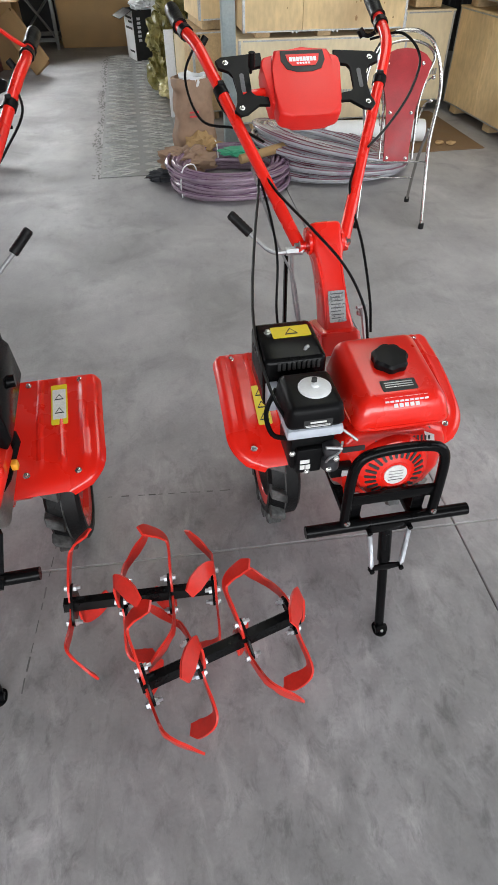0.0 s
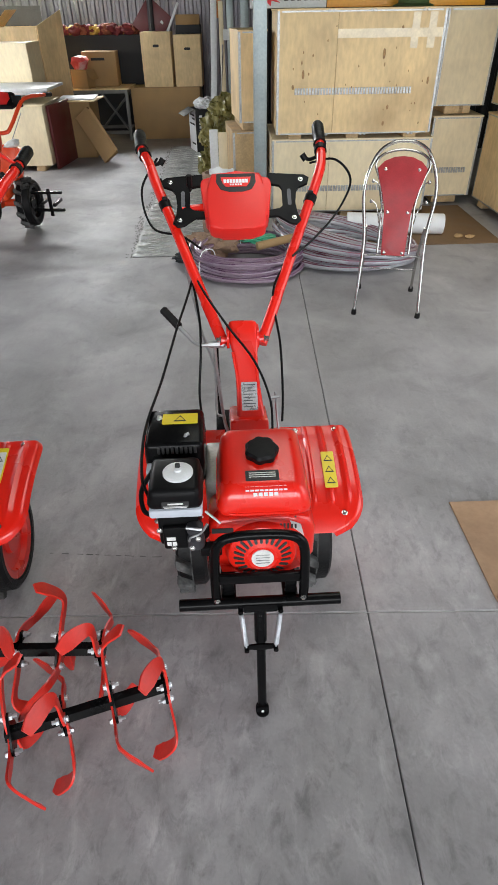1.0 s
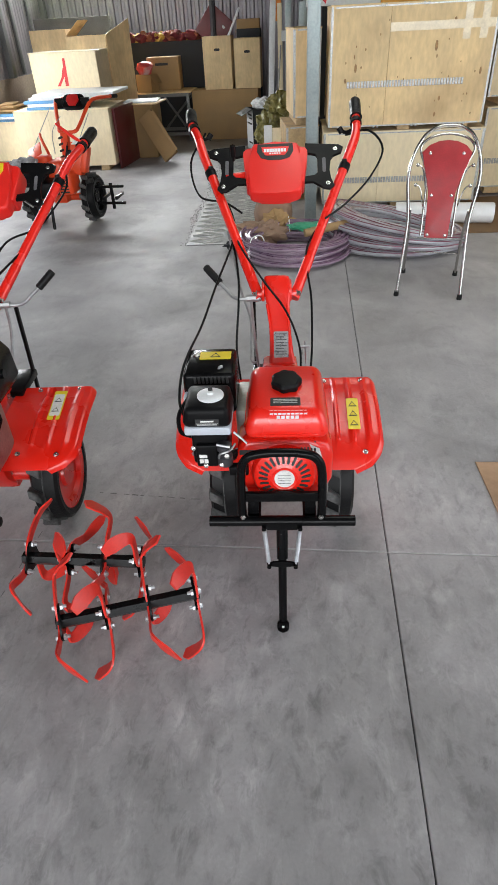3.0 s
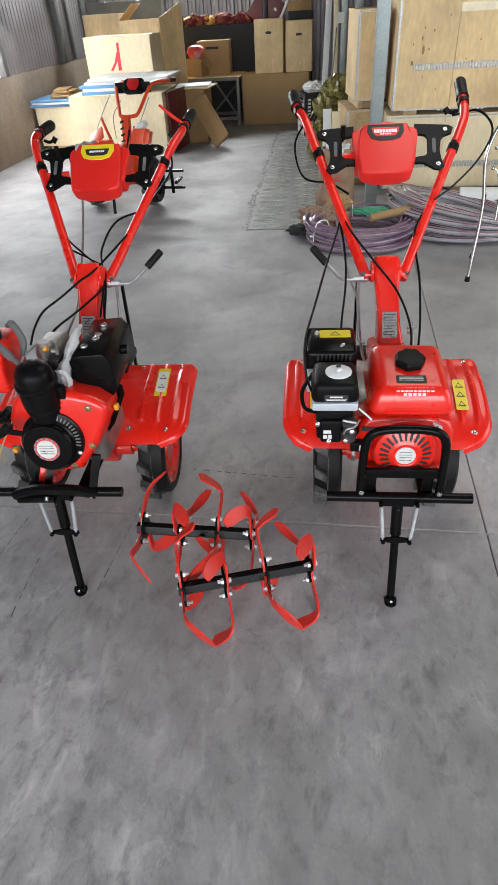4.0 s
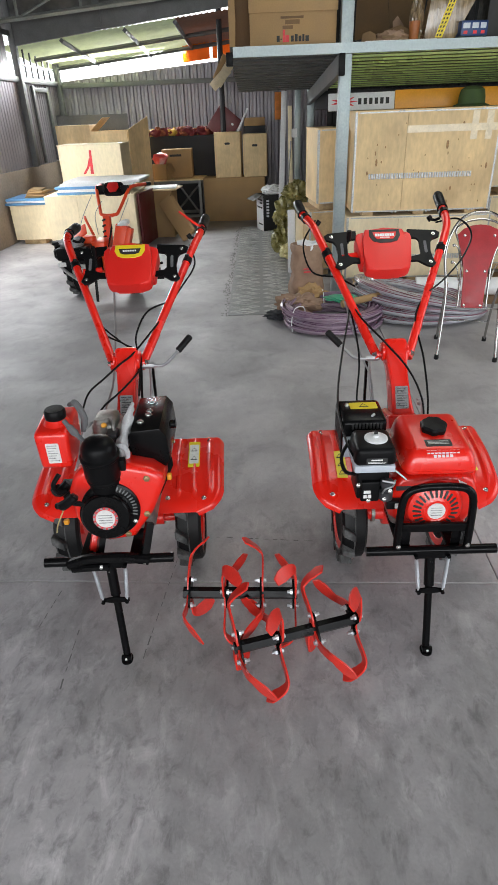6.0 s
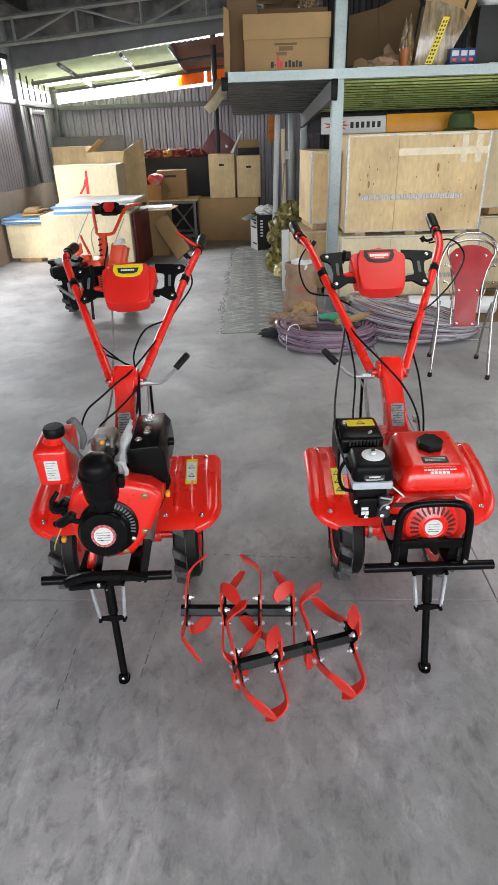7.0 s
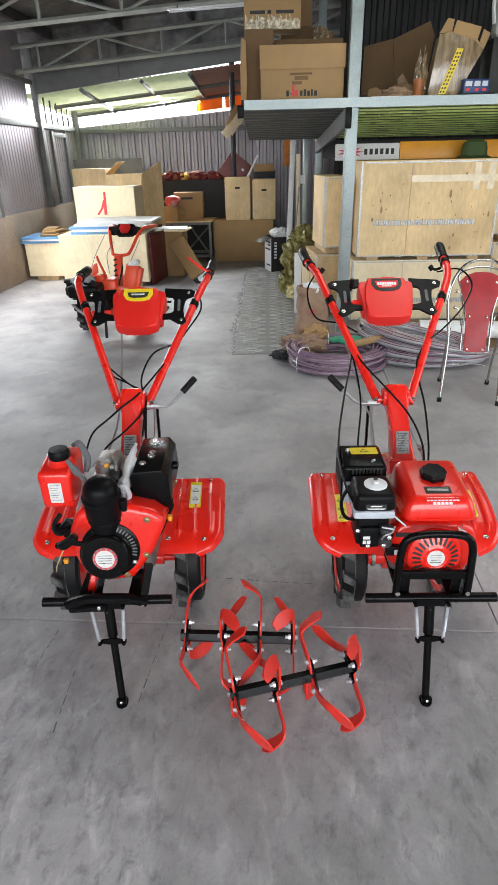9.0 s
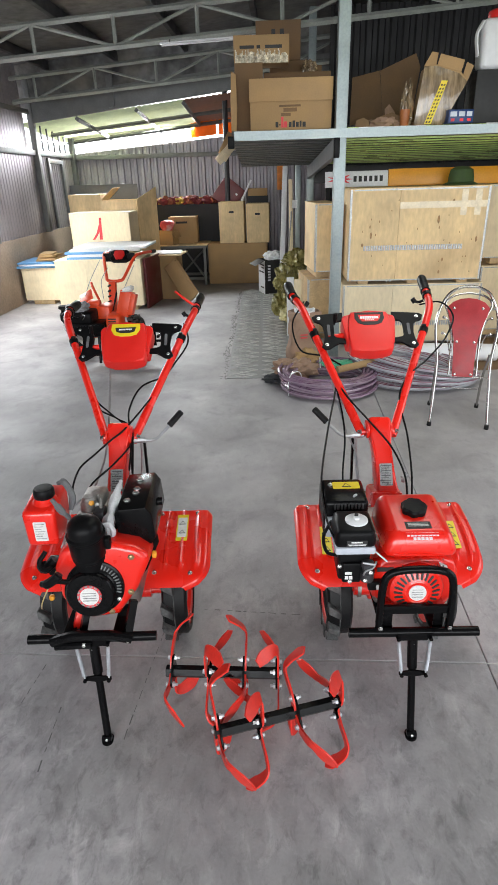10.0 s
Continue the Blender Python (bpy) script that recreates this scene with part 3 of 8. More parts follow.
tagged(put("window_unseen_fill", bm, ROOF_LIGHT), "pale translucent roof panel, unseen, added over the fill lamp", "roof panel", kind="structure")
bm = B()
for x in (-3.5, -2.5, -1.5, -0.5, 0.5, 1.5, 2.5):
    z = RL + RS * (x - WL)
    add_box(bm, (x - 0.03, -5.0, z - 0.12), (x + 0.03, 9.0, z - 0.005), 0.004)
tagged(put("trim_purlins", bm, STEEL_DARK), "dark steel purlins under the roof", "purlin", kind="structure")


def truss(y, zl, slope, depth):
    bm = B()

    def z(x):
        return zl + slope * (x - WL)
    for dz, w in ((0, 0.03), (depth, 0.028)):
        add_tube(bm, [(WL, y, z(WL) + dz), (3.7, y, z(3.7) + dz)], w, 4)
    x, k = WL + 0.35, 0
    while x < 3.4:
        add_tube(bm, [(x, y, z(x)), (x, y, z(x) + depth)], 0.02, 4)
        nx = x + 0.85
        a, b = ((x, y, z(x) + depth), (nx, y, z(nx))) if k % 2 else ((x, y, z(x)), (nx, y, z(nx) + depth))
        add_tube(bm, [a, b], 0.016, 4)
        x, k = nx, k + 1
    return bm


tagged(put("trim_truss_1", truss(6.5, 2.70, 0.062, 0.27), TRUSS_STEEL), "grey welded steel roof truss", "truss", kind="structure")
tagged(put("trim_truss_2", truss(8.6, 2.61, 0.075, 0.28), TRUSS_STEEL), "grey welded steel roof truss", "truss", kind="structure")
tagged(put("trim_truss_3", truss(3.0, 2.80, 0.062, 0.27), TRUSS_STEEL), "grey welded steel roof truss", "truss", kind="structure")
bm = B()
add_prism(bm, ((WL - 0.3, 2.55), (3.7, 3.25), (3.7, 3.75), (WL - 0.3, 3.2)), 0, 0.02, Matrix.Translation((0, 9.065, 0)) @ Matrix.Rotation(radians(90), 4, "X"))
tagged(put("wall_gable", bm, ROOF_SHEET), "dark sheet above the steel girder", "wall", kind="structure")
# fascia girder
bm = B()
add_prism(bm, ((WL, 2.38), (3.7, 3.22), (3.7, 3.40), (WL, 2.70)), 0, 0.06, Matrix.Translation((0, 9.09, 0)) @ Matrix.Rotation(radians(90), 4, "X"))
add_box(bm, (-2.68, 8.99, 2.55), (-2.59, 9.025, 2.95))
tagged(put("trim_fascia", bm, STEEL_GREY), "deep grey steel girder before the lean-to roof", "girder", kind="structure")


def lean_z(x, y):
    return 2.25 + (x - WL) * 0.092 + (WB - y) * 0.09


def lean_panel(x0, x1, y0, y1):
    """A wavy roof panel of the lean-to."""
    bm = B()
    n = max(4, int((x1 - x0) / 0.04))
    rows = []
    for y in (y0, y1):
        rows.append([bm.verts.new((x0 + (x1 - x0) * i / n, y, lean_z(x0 + (x1 - x0) * i / n, y) + (0.012 if i % 2 else 0))) for i in range(n + 1)])
    for i in range(n):
        bm.faces.new((rows[0][i], rows[0][i + 1], rows[1][i + 1], rows[1][i]))
    bmesh.ops.solidify(bm, geom=bm.faces[:], thickness=0.003)
    return bm


lean = thing("ceiling_lean_to", Matrix(), "lean-to roof of pale translucent ribbed panels", "ceiling", kind="structure")
for x0, x1 in ((-4.1, -3.2), (-3.2, -2.3), (-2.3, -1.6)):
    for y0, y1 in ((9.1, 9.925), (9.925, 10.95)):
        part("roof_panel", lean_panel(x0, x1, y0, y1), ROOF_LIGHT, lean)
part("roof_panel", lean_panel(-1.6, 3.7, 9.1, 10.95), material("rusty_roof_sheet", (0.30, 0.17, 0.12), 0.6, 0.1, 0.25, 3, 0.2, 20, 0.1), lean, "brown roof sheet")
bm = B()
for x in (-3.2, -2.3, -1.6):
    add_tube(bm, [(x, 9.1, lean_z(x, 9.1) - 0.04), (x, 10.9, lean_z(x, 10.9) - 0.04)], 0.035, 4)
for y in (9.92, 10.74):
    add_tube(bm, [(WL, y, lean_z(WL, y) - 0.05), (3.6, y, lean_z(3.6, y) - 0.05)], 0.028, 4)
tagged(put("trim_lean_rafters", bm, STEEL_GREY), "grey rafters of the lean-to", "rafter", kind="structure")
bm = B()
add_box(bm, (-12, 18, 0), (6, 18.1, 9))
add_box(bm, (-9.1, 8.2, 0), (-9.0, 18, 9))
tagged(put("backdrop", bm, SKY_BACKDROP), "plain bright overcast sky beyond the openings", "sky", kind="structure")
# strip lamp on the truss
tube_lamp = thing("tube_lamp", pose(-0.80, 6.4, 2.83, 0, -2, 0), "unlit white fluorescent tube batten under the truss", "lamp")
bm = B()
add_box(bm, (-0.6, -0.016, 0.0), (0.6, 0.016, 0.014), 0.003)
part("batten", bm, WHITE, tube_lamp)
bm = B()
add_tube(bm, [(-0.58, 0, -0.010), (0.58, 0, -0.010)], 0.009, 8)
part("tube", bm, WHITE, tube_lamp)
bm = B()
for x in (-0.5, 0.5):
    add_tube(bm, [(x, 0, 0.014), (x, 0.1, 0.06)], 0.005, 6)
part("brace", bm, STEEL_DARK, tube_lamp)
# dark pole
bm = B()
add_tube(bm, [(-1.06, 9.55, 0), (-1.04, 9.55, 2.95)], 0.04, 8)
single("steel_pole", bm, STEEL_DARK, Matrix(), "dark steel pole behind stacked boxes", "pole")

# sheet wall behind the mezzanine, its colour near-black for the unlit space there
wall_piece("wall_mezzanine_back", (0.42, 8.15), (3.7, 8.15), 0, 3.45, mat=SHADE_SHEET, pitch=0.15, label="ribbed sheet wall behind the mezzanine, near-black to stand for shade")

# ---- mezzanine ----
MZ = pose(0.305, 4.95, 0, 0, 0, YAW)
mez = thing("mezzanine", MZ, "galvanised steel mezzanine with a corrugated deck full of cartons", "mezzanine")


def channel(lo, hi):
    bm = B()
    add_box(bm, lo, hi, 0.006)
    return bm


DECK_FALL = 0.06      # the deck drops towards the back


def sloped(bm):
    for v in bm.verts:
        v.co.z -= DECK_FALL * max(0, v.co.y)
    return bm


part("post", channel((-0.047, -0.047, 0), (0.047, 0.047, 3.3)), GALV, mez, "galvanised box-section post")
part("post", channel((-0.045, 3.0, 0), (0.045, 3.09, 3.4)), GALV, mez)
part("post", channel((2.9, -0.05, 0), (3.0, 0.05, 3.3)), GALV, mez)
part("post", channel((-0.20, 3.0, 0), (-0.13, 3.08, 1.86)), GALV, mez)
bm = B()
add_prism(bm, ((-0.085, 1.850), (-0.030, 1.850), (-0.030, 1.856), (-0.079, 1.856), (-0.079, 1.911), (0.0, 1.911), (0.0, 1.918), (-0.085, 1.918)), -0.87, 3.2, Matrix(((0, 0, 1, 0), (1, 0, 0, 0), (0, 1, 0, 0), (0, 0, 0, 1))))
part("front_beam", bm, GALV, mez, "galvanised channel along the deck's edge")
part("cross_beam", sloped(channel((-0.05, 0.06, 1.72), (0.0, 3.0, 1.86))), STEEL_GREY, mez)
part("cross_beam", sloped(channel((2.9, 0.06, 1.72), (2.98, 3.0, 1.86))), STEEL_GREY, mez)
# solid black blocks stand for the shaded hollows of the channel ends
for lo, hi in (((-0.060, -0.098, 1.705), (-0.012, -0.052, 1.853)), ((-0.925, -0.10, 1.795), (-0.872, -0.05, 1.885))):
    part("beam_end", channel(lo, hi), BLACK_PLASTIC, mez, "channel end block, black for the shade inside the hollow")
part("back_beam", sloped(channel((0.05, 2.95, 1.66), (3.2, 3.0, 1.86))), STEEL_DARK, mez)


def deck_sheet(x0, x1, pitch=0.20, depth=0.06):
    bm = B()
    prof, y = [], 0.0
    while y < 3.0:
        for dy, dz in ((0, 0), (pitch * 0.35, 0), (pitch * 0.5, depth), (pitch * 0.85, depth)):
            prof.append((y + dy, 1.875 + dz))
        y += pitch
    rows = []
    for off in (0, 0.004):
        rows.append([[bm.verts.new((x, py, pz + off)) for py, pz in prof] for x in (x0, x1)])
    for k in range(len(prof) - 1):
        for r in rows:
            bm.faces.new((r[0][k], r[0][k + 1], r[1][k + 1], r[1][k]))
        for e in (0, 1):
            bm.faces.new((rows[0][e][k], rows[0][e][k + 1], rows[1][e][k + 1], rows[1][e][k]))
    return bm


part("deck_sheet", sloped(deck_sheet(-0.90, -0.02)), material("grey_deck_sheet", (0.115, 0.12, 0.115), 0.4, 0.3, 0.2, 4, 0.06, 40, 0.1), mez, "grey corrugated deck sheet")
part("deck_sheet", sloped(deck_sheet(0.0, 3.2)), GREEN_SHEET, mez, "pale green corrugated deck sheet")


# ---- crates and cartons ----
def crate(m, w, d, h, label, mat=PLY, foil=True, battens=True, group="plywood crates", tape=False, sk=0.06):
    """A plywood crate on skids: panels with lapped edges, corner straps and a foil band."""
    t = thing("plywood_crate", m, label, "crate", group)
    bm = B()
    add_box(bm, (0.012, 0.012, sk + 0.01), (w - 0.012, d - 0.012, h - 0.012), 0.003)
    part("core", bm, BATTEN, t)
    cuts = (0, w * 0.36, w) if w > 0.9 else (0, w)
    for i in range(len(cuts) - 1):
        bm = B()
        add_box(bm, (cuts[i] + 0.0012, 0, sk), (cuts[i + 1] - 0.0012, 0.0115, h), 0.0015, seg=1)
        part("front_panel", bm, mat, t)
    for x0, x1 in ((0.0, 0.0115), (w - 0.0115, w)):
        bm = B()
        add_box(bm, (x0, 0.012, sk), (x1, d, h), 0.0015, seg=1)
        part("side_panel", bm, mat, t)
    bm = B()
    add_box(bm, (-0.006, -0.006, h), (w + 0.006, d, h + 0.012), 0.002, seg=1)
    part("lid", bm, mat, t)
    for x in (0.10, w / 2 - 0.05, w - 0.2):
        bm = B()
        add_box(bm, (x, 0.02, 0), (x + 0.10, d - 0.02, sk - 0.0005), 0.003)
        part("skid", bm, BATTEN, t)
    bm = B()
    for x in (0.0, w) if battens else ():
        s = 0.014 if x == 0 else -0.014
        add_box(bm, (min(x, x + s), -0.0025, sk), (max(x, x + s), -0.0005, h), 0.0)
        e = -0.0025 if x == 0 else 0.0005
        add_box(bm, (x + e, 0.0, sk), (x + e + 0.002, 0.03, h), 0.0)
    for z in (sk, h - 0.010) if battens else ():
        add_box(bm, (0.03, -0.0025, z), (w - 0.03, -0.0005, z + 0.010), 0.0)
    if battens:
        part("edge_strap", bm, FOIL, t, "thin bright metal edge strap")
    else:
        bm.free()
    if foil:
        bm = B()
        n = int(w * 0.74 / 0.022)
        for i in range(n):
            x = w * 0.11 + i * 0.022
            add_box(bm, (x, -0.007, h * 0.37), (x + 0.017, -0.0005, h * 0.37 + 0.045), 0.002, seg=1)
        part("foil_band", bm, FOIL, t, "ribbed foil band across the front")
    if tape:
        bm = B()
        add_box(bm, (w * 0.36, -0.0015, h * 0.80), (w * 0.99, -0.0003, h * 0.80 + 0.055))
        add_box(bm, (w * 0.80, -0.0027, h * 0.72), (w * 0.845, -0.0017, h * 0.98))
        add_box(bm, (w * 0.90, -0.0027, h * 0.72), (w * 0.945, -0.0017, h * 0.98))
        part("tape", bm, TAPE, t, "clear packing tape")
        bm = B()
        for x in (w * 0.30, w * 0.55, w * 0.86):
            for z in (h - 0.002, sk):
                add_lathe(bm, ((0.010, 0), (0.011, 0.002), (0.008, 0.004), (0, 0.004)), 8, facing((x, -0.003, z), (0, -1, 0)))
                add_lathe(bm, ((0.010, 0), (0.011, 0.002), (0.008, 0.004), (0, 0.004)), 8, facing((x + 0.03, -0.003, z), (0, -1, 0)))
        part("clasp", bm, FOIL, t)
        bm = B()
        r = random.Random(9)
        for i in range(26):
            x, z = r.uniform(0.06, w - 0.06), r.uniform(0.1, h - 0.05)
            s = r.choice((0.004, 0.005, 0.006, 0.010))
            add_lathe(bm, ((s, 0), (0, 0.0004)), 7, facing((x, -0.0012, z), (0, -1, 0)) @ Matrix.Diagonal((1, 1.8, 1, 1)))
        for fx, fz, s in ((0.16, 0.53, 0.013), (0.65, 0.68, 0.015), (0.94, 0.47, 0.011), (0.15, 0.62, 0.007), (0.66, 0.60, 0.006)):
            add_lathe(bm, ((s, 0), (0, 0.0004)), 9, facing((w * fx, -0.0014, h * fz), (0, -1, 0)) @ Matrix.Diagonal((0.8, 2.4, 1, 1)))
        part("knot", bm, material("wood_knot", (0.34, 0.20, 0.09), 0.7, 0, 0.3, 60), t)
    return t


CR = pose(0.41, 5.18, 0, 0, 0, 1.0)
crate(CR @ pose(0.0, 0.02, 0.0), 1.30, 0.8, 0.612, "pale plywood crate under a taller plywood crate", PLY_LIGHT)
crate(CR @ pose(0.030, 0, 0.626), 1.225, 0.8, 0.826, "plywood crate with knots, tape and a foil band", PLY, tape=True, sk=0.034)
crate(pose(0.150, 5.55, 0.635, 0, 0, 8), 0.225, 0.6, 0.69, "narrow plywood crate beside the mezzanine post", PLY, foil=False)
crate(pose(0.088, 5.58, 0, 0, 0, 8), 0.285, 0.6, 0.618, "weathered plywood crate under a narrow crate", BATTEN, foil=False)
crate(pose(1.80, 5.58, 0.02, 0, 0, 2), 0.42, 0.8, 0.69, "pale plywood crate in the corner of the stacks", PLY_LIGHT)
crate(pose(1.78, 5.58, 0.735, 0, 0, 2), 0.42, 0.8, 0.715, "plywood crate stacked in the corner", PLY_LIGHT, foil=False)
crate(pose(2.25, 5.56, 0.02, 0, 0, -86), 1.45, 0.9, 0.72, "yellowish plywood crate beside the red chair", PLY, foil=False)
crate(pose(2.25, 5.56, 0.755, 0, 0, -86), 1.45, 0.9, 0.73, "yellowish plywood crate stacked beside the chair", PLY, foil=False)


def carton(m, w, d, h, label, mat=CARTON, flaps=(0, 0, 0, 0), category="carton", marks=(), group=""):
    """A carton with board thickness; flaps: how far each lies open, in degrees (front, back, left, right; 0 closed)."""
    t = thing("carton", m, label, category, group)
    bm = B()
    k = 0.005
    open_top = any(flaps)
    if open_top:
        add_box(bm, (0, 0, 0), (w, d, k))
        add_box(bm, (0, 0, k), (w, k, h))
        add_box(bm, (0, d - k, k), (w, d, h))
        add_box(bm, (0, k, k), (k, d - k, h))
        add_box(bm, (w - k, k, k), (w, d - k, h))
    else:
        add_box(bm, (0, 0, 0), (w, d, h), 0.004)
        add_box(bm, (0.004, d / 2 - 0.001, h), (w - 0.004, d / 2 + 0.001, h + 0.001))
    part("body", bm, mat, t)
    if open_top:
        for a, base, axis, ln, wd in ((flaps[0], (0, 0, h), "f", d / 2, w), (flaps[1], (0, d, h), "b", d / 2, w), (flaps[2], (0, 0, h), "l", w / 2, d), (flaps[3], (w, 0, h), "r", w / 2, d)):
            if a:
                bm = B()
                q = radians(a)
                if axis in "fb":
                    add_box(bm, (0, 0, 0), (wd, k, ln), 0.0015, Matrix.Translation(base) @ Matrix.Rotation(q if axis == "f" else -q, 4, "X"))
                else:
                    add_box(bm, (0, 0, 0), (k, wd, ln), 0.0015, Matrix.Translation(base) @ Matrix.Rotation(-q if axis == "l" else q, 4, "Y"))
                part("flap", bm, mat, t)
    for (x0, z0, x1, z1, mk) in marks:
        bm = B()
        add_box(bm, (x0, -0.0012, z0), (x1, -0.0002, z1))
        part("print", bm, mk, t)
    return t


def board(name, m, w, d, h, mat, label, category="board", bevel=0.003):
    bm = B()
    add_box(bm, (0, 0, 0), (w, d, h), bevel)
    return single(name, bm, mat, m, label, category)


# far end of the shed
crate(pose(-3.84, 7.70, 0, 0, 0, 0), 0.50, 0.6, 0.49, "small pale plywood crate by the dado", PLY_LIGHT, foil=False, battens=False)
board("blue_board", pose(-3.88, 7.66, 0.504, 0, 0, 3), 0.58, 0.62, 0.028, BOARD_BLUE, "blue flat board on a crate")
board("white_board", pose(-3.86, 7.68, 0.534, 0, 0, -4), 0.55, 0.60, 0.022, BOARD_WHITE, "white flat board on blue boards")
board("blue_board", pose(-3.86, 7.66, 0.558, 0, 0, 1), 0.55, 0.60, 0.026, BOARD_BLUE, "blue flat board on a crate")
for i in range(5):
    board("paper_stack", pose(-3.62 + 0.015 * i, 7.74, 0.586 + 0.020 * i, 0, 0, 9 * (-1) ** i), 0.30 - 0.03 * i, 0.34, 0.019, CARTON, "brown folded paper stacked on boards", "paper")
crate(pose(-3.15, 7.19, 0, 0, 0, 1.5), 1.13, 0.82, 0.645, "large pale plywood crate under flat boards", PLY_LIGHT, foil=False, battens=False)
for i, (x, w, mt) in enumerate(((-3.0, 0.62, BOARD_BLUE), (-2.98, 0.66, BOARD_WHITE), (-3.02, 0.7, BOARD_BLUE), (-2.95, 0.92, BOARD_WHITE), (-2.9, 0.96, BOARD_WHITE))):
    board("flat_board", pose(x, 7.26, 0.658 + 0.031 * i, 0, 0, (2, -1, 1, 3, 0)[i]), w, 0.68, 0.030, mt, ("blue" if mt is BOARD_BLUE else "white") + " flat board stacked on a plywood crate")
b1 = crate(pose(-3.17, 8.06, 0.0, 0, 0, -1), 0.855, 0.5, 1.175, "tall plywood crate with a red painted stroke", PLY_LIGHT, foil=False, battens=False)
bm = B()
for outline in (((0.405, 0.83), (0.448, 0.83), (0.455, 1.12), (0.425, 1.12)), ((0.30, 0.83), (0.338, 0.83), (0.412, 0.93), (0.428, 1.02), (0.408, 1.02), (0.37, 0.92))):
    add_prism(bm, outline, 0.0006, 0.0016, facing((0, -0.002, 0), (0, -1, 0)))
part("paint_mark", bm, RED_INK, b1, "red brush stroke")
carton(pose(-3.42, 8.85, 0.0, 0, 0, 0), 0.50, 0.42, 1.405, "large tall plywood box behind the crates", PLY)
carton(pose(-2.855, 8.62, 0.0, 0, 0, 0), 0.52, 0.42, 1.325, "large open plywood box with a raised flap", PLY, (0, 0, -50, 0))
bm = B()
add_prism(bm, ((0, 0), (0.40, 0), (0.416, 1.486), (0.0, 1.33)), 0, 0.012, pose(-2.32, 8.60, 0, 0, 0, 57) @ Matrix.Rotation(radians(90), 4, "X"), 0.002, 1)
single("plywood_sheet", bm, PLY, Matrix(), "plywood sheet standing on edge", "board")
board("grey_panel", pose(-3.66, 9.6, 0.0, -3, 0, 0), 1.12, 0.02, 1.535, STEEL_GREY, "grey sheet leaning behind open boxes")
board("maroon_board", pose(-1.98, 7.32, 0, 0, 0, 84), 0.66, 0.03, 0.64, MAROON, "maroon board standing beside a crate")
carton(pose(-2.03, 7.95, 0, 0, 0, 0), 0.36, 0.46, 0.605, "brown plywood box under loose boards", CARTON)
board("loose_board", pose(-2.10, 7.92, 0.607, 0, 0, -4), 0.50, 0.48, 0.014, PLY, "thin loose board on a box")
board("loose_board", pose(-2.04, 7.94, 0.623, 0, 0, 5), 0.43, 0.4, 0.014, BOARD_WHITE, "pale loose board on a box")
up = Vector((-0.34, 0.24, 0.47)).normalized()
side = (Vector((0.17, -0.02, 0.135)) - up * up.dot(Vector((0.17, -0.02, 0.135)))).normalized()
lean_carton = Matrix.Translation((-1.515, 7.62, 0.0)) @ Matrix((side, -side.cross(up), up)).transposed().to_4x4()
bm = B()
add_box(bm, (0, -0.002, 0), (0.20, 0.055, 0.60), 0.006)
add_box(bm, (0.195, 0.0, 0.01), (0.235, 0.006, 0.56), 0.002)
single("flat_carton", bm, CARTON, lean_carton, "flattened brown carton leaning against a box", "carton")


def steel_frame(m):
    t = thing("steel_table", m, "grey welded steel frame table with a plywood top", "table")
    for x in (0, 0.75):
        for y in (0, 0.5):
            bm = B()
            add_box(bm, (x - 0.02, y - 0.02, 0), (x + 0.02, y + 0.02, 0.61), 0.002)
            part("leg", bm, STEEL_GREY, t)
    for z in (0.10, 0.59):
        bm = B()
        for y in (0, 0.5):
            add_box(bm, (0.02, y - 0.015, z - 0.02), (0.73, y + 0.015, z + 0.02))
        for x in (0, 0.75):
            add_box(bm, (x - 0.015, 0.02, z - 0.02), (x + 0.015, 0.48, z + 0.02))
        part("rail", bm, STEEL_GREY, t)
    bm = B()
    add_tube(bm, [(0.42, -0.005, 0.57), (0.74, -0.005, 0.12)], 0.016, 4)
    add_tube(bm, [(0.3, 0.5, 0.12), (0.74, 0.5, 0.56)], 0.016, 4)
    part("brace", bm, STEEL_GREY, t)
    bm = B()
    add_box(bm, (-0.03, -0.04, 0.612), (0.80, 0.56, 0.63), 0.002)
    part("tabletop", bm, PLY, t)
    return t


steel_frame(pose(-2.17, 9.12, 0, 0, 0, 0))
carton(pose(-2.0, 9.32, 0.632, 0, 0, 2), 0.45, 0.30, 0.40, "brown cardboard carton on the steel table", CARTON, marks=((0.12, 0.30, 0.30, 0.33, INK),))
carton(pose(-2.14, 9.16, 0.632, 0, 0, -22), 0.25, 0.17, 0.215, "small open brown carton on the steel table", CARTON, (0, 0, 0, 150))
bm = B()
add_lathe(bm, ((0.05, 0), (0.085, 0.03), (0.10, 0.09), (0.07, 0.13), (0, 0.15)), 9)
for v in bm.verts:
    v.co += Vector((noise.noise(v.co * 14), noise.noise(v.co * 14 + Vector((3, 0, 0))), noise.noise(v.co * 14 + Vector((0, 5, 0))))) * 0.03
single("plastic_bag", bm, material("red_white_bag", (0.70, 0.08, 0.08), 0.4, 0, 0.2, 9, dirt=(0.8, 0.78, 0.76), dirt_amount=1.0), pose(-2.0, 9.19, 0.835) @ Matrix.Diagonal((1.25, 0.9, 1.1, 1)), "red and white plastic bag in a carton", "bag")
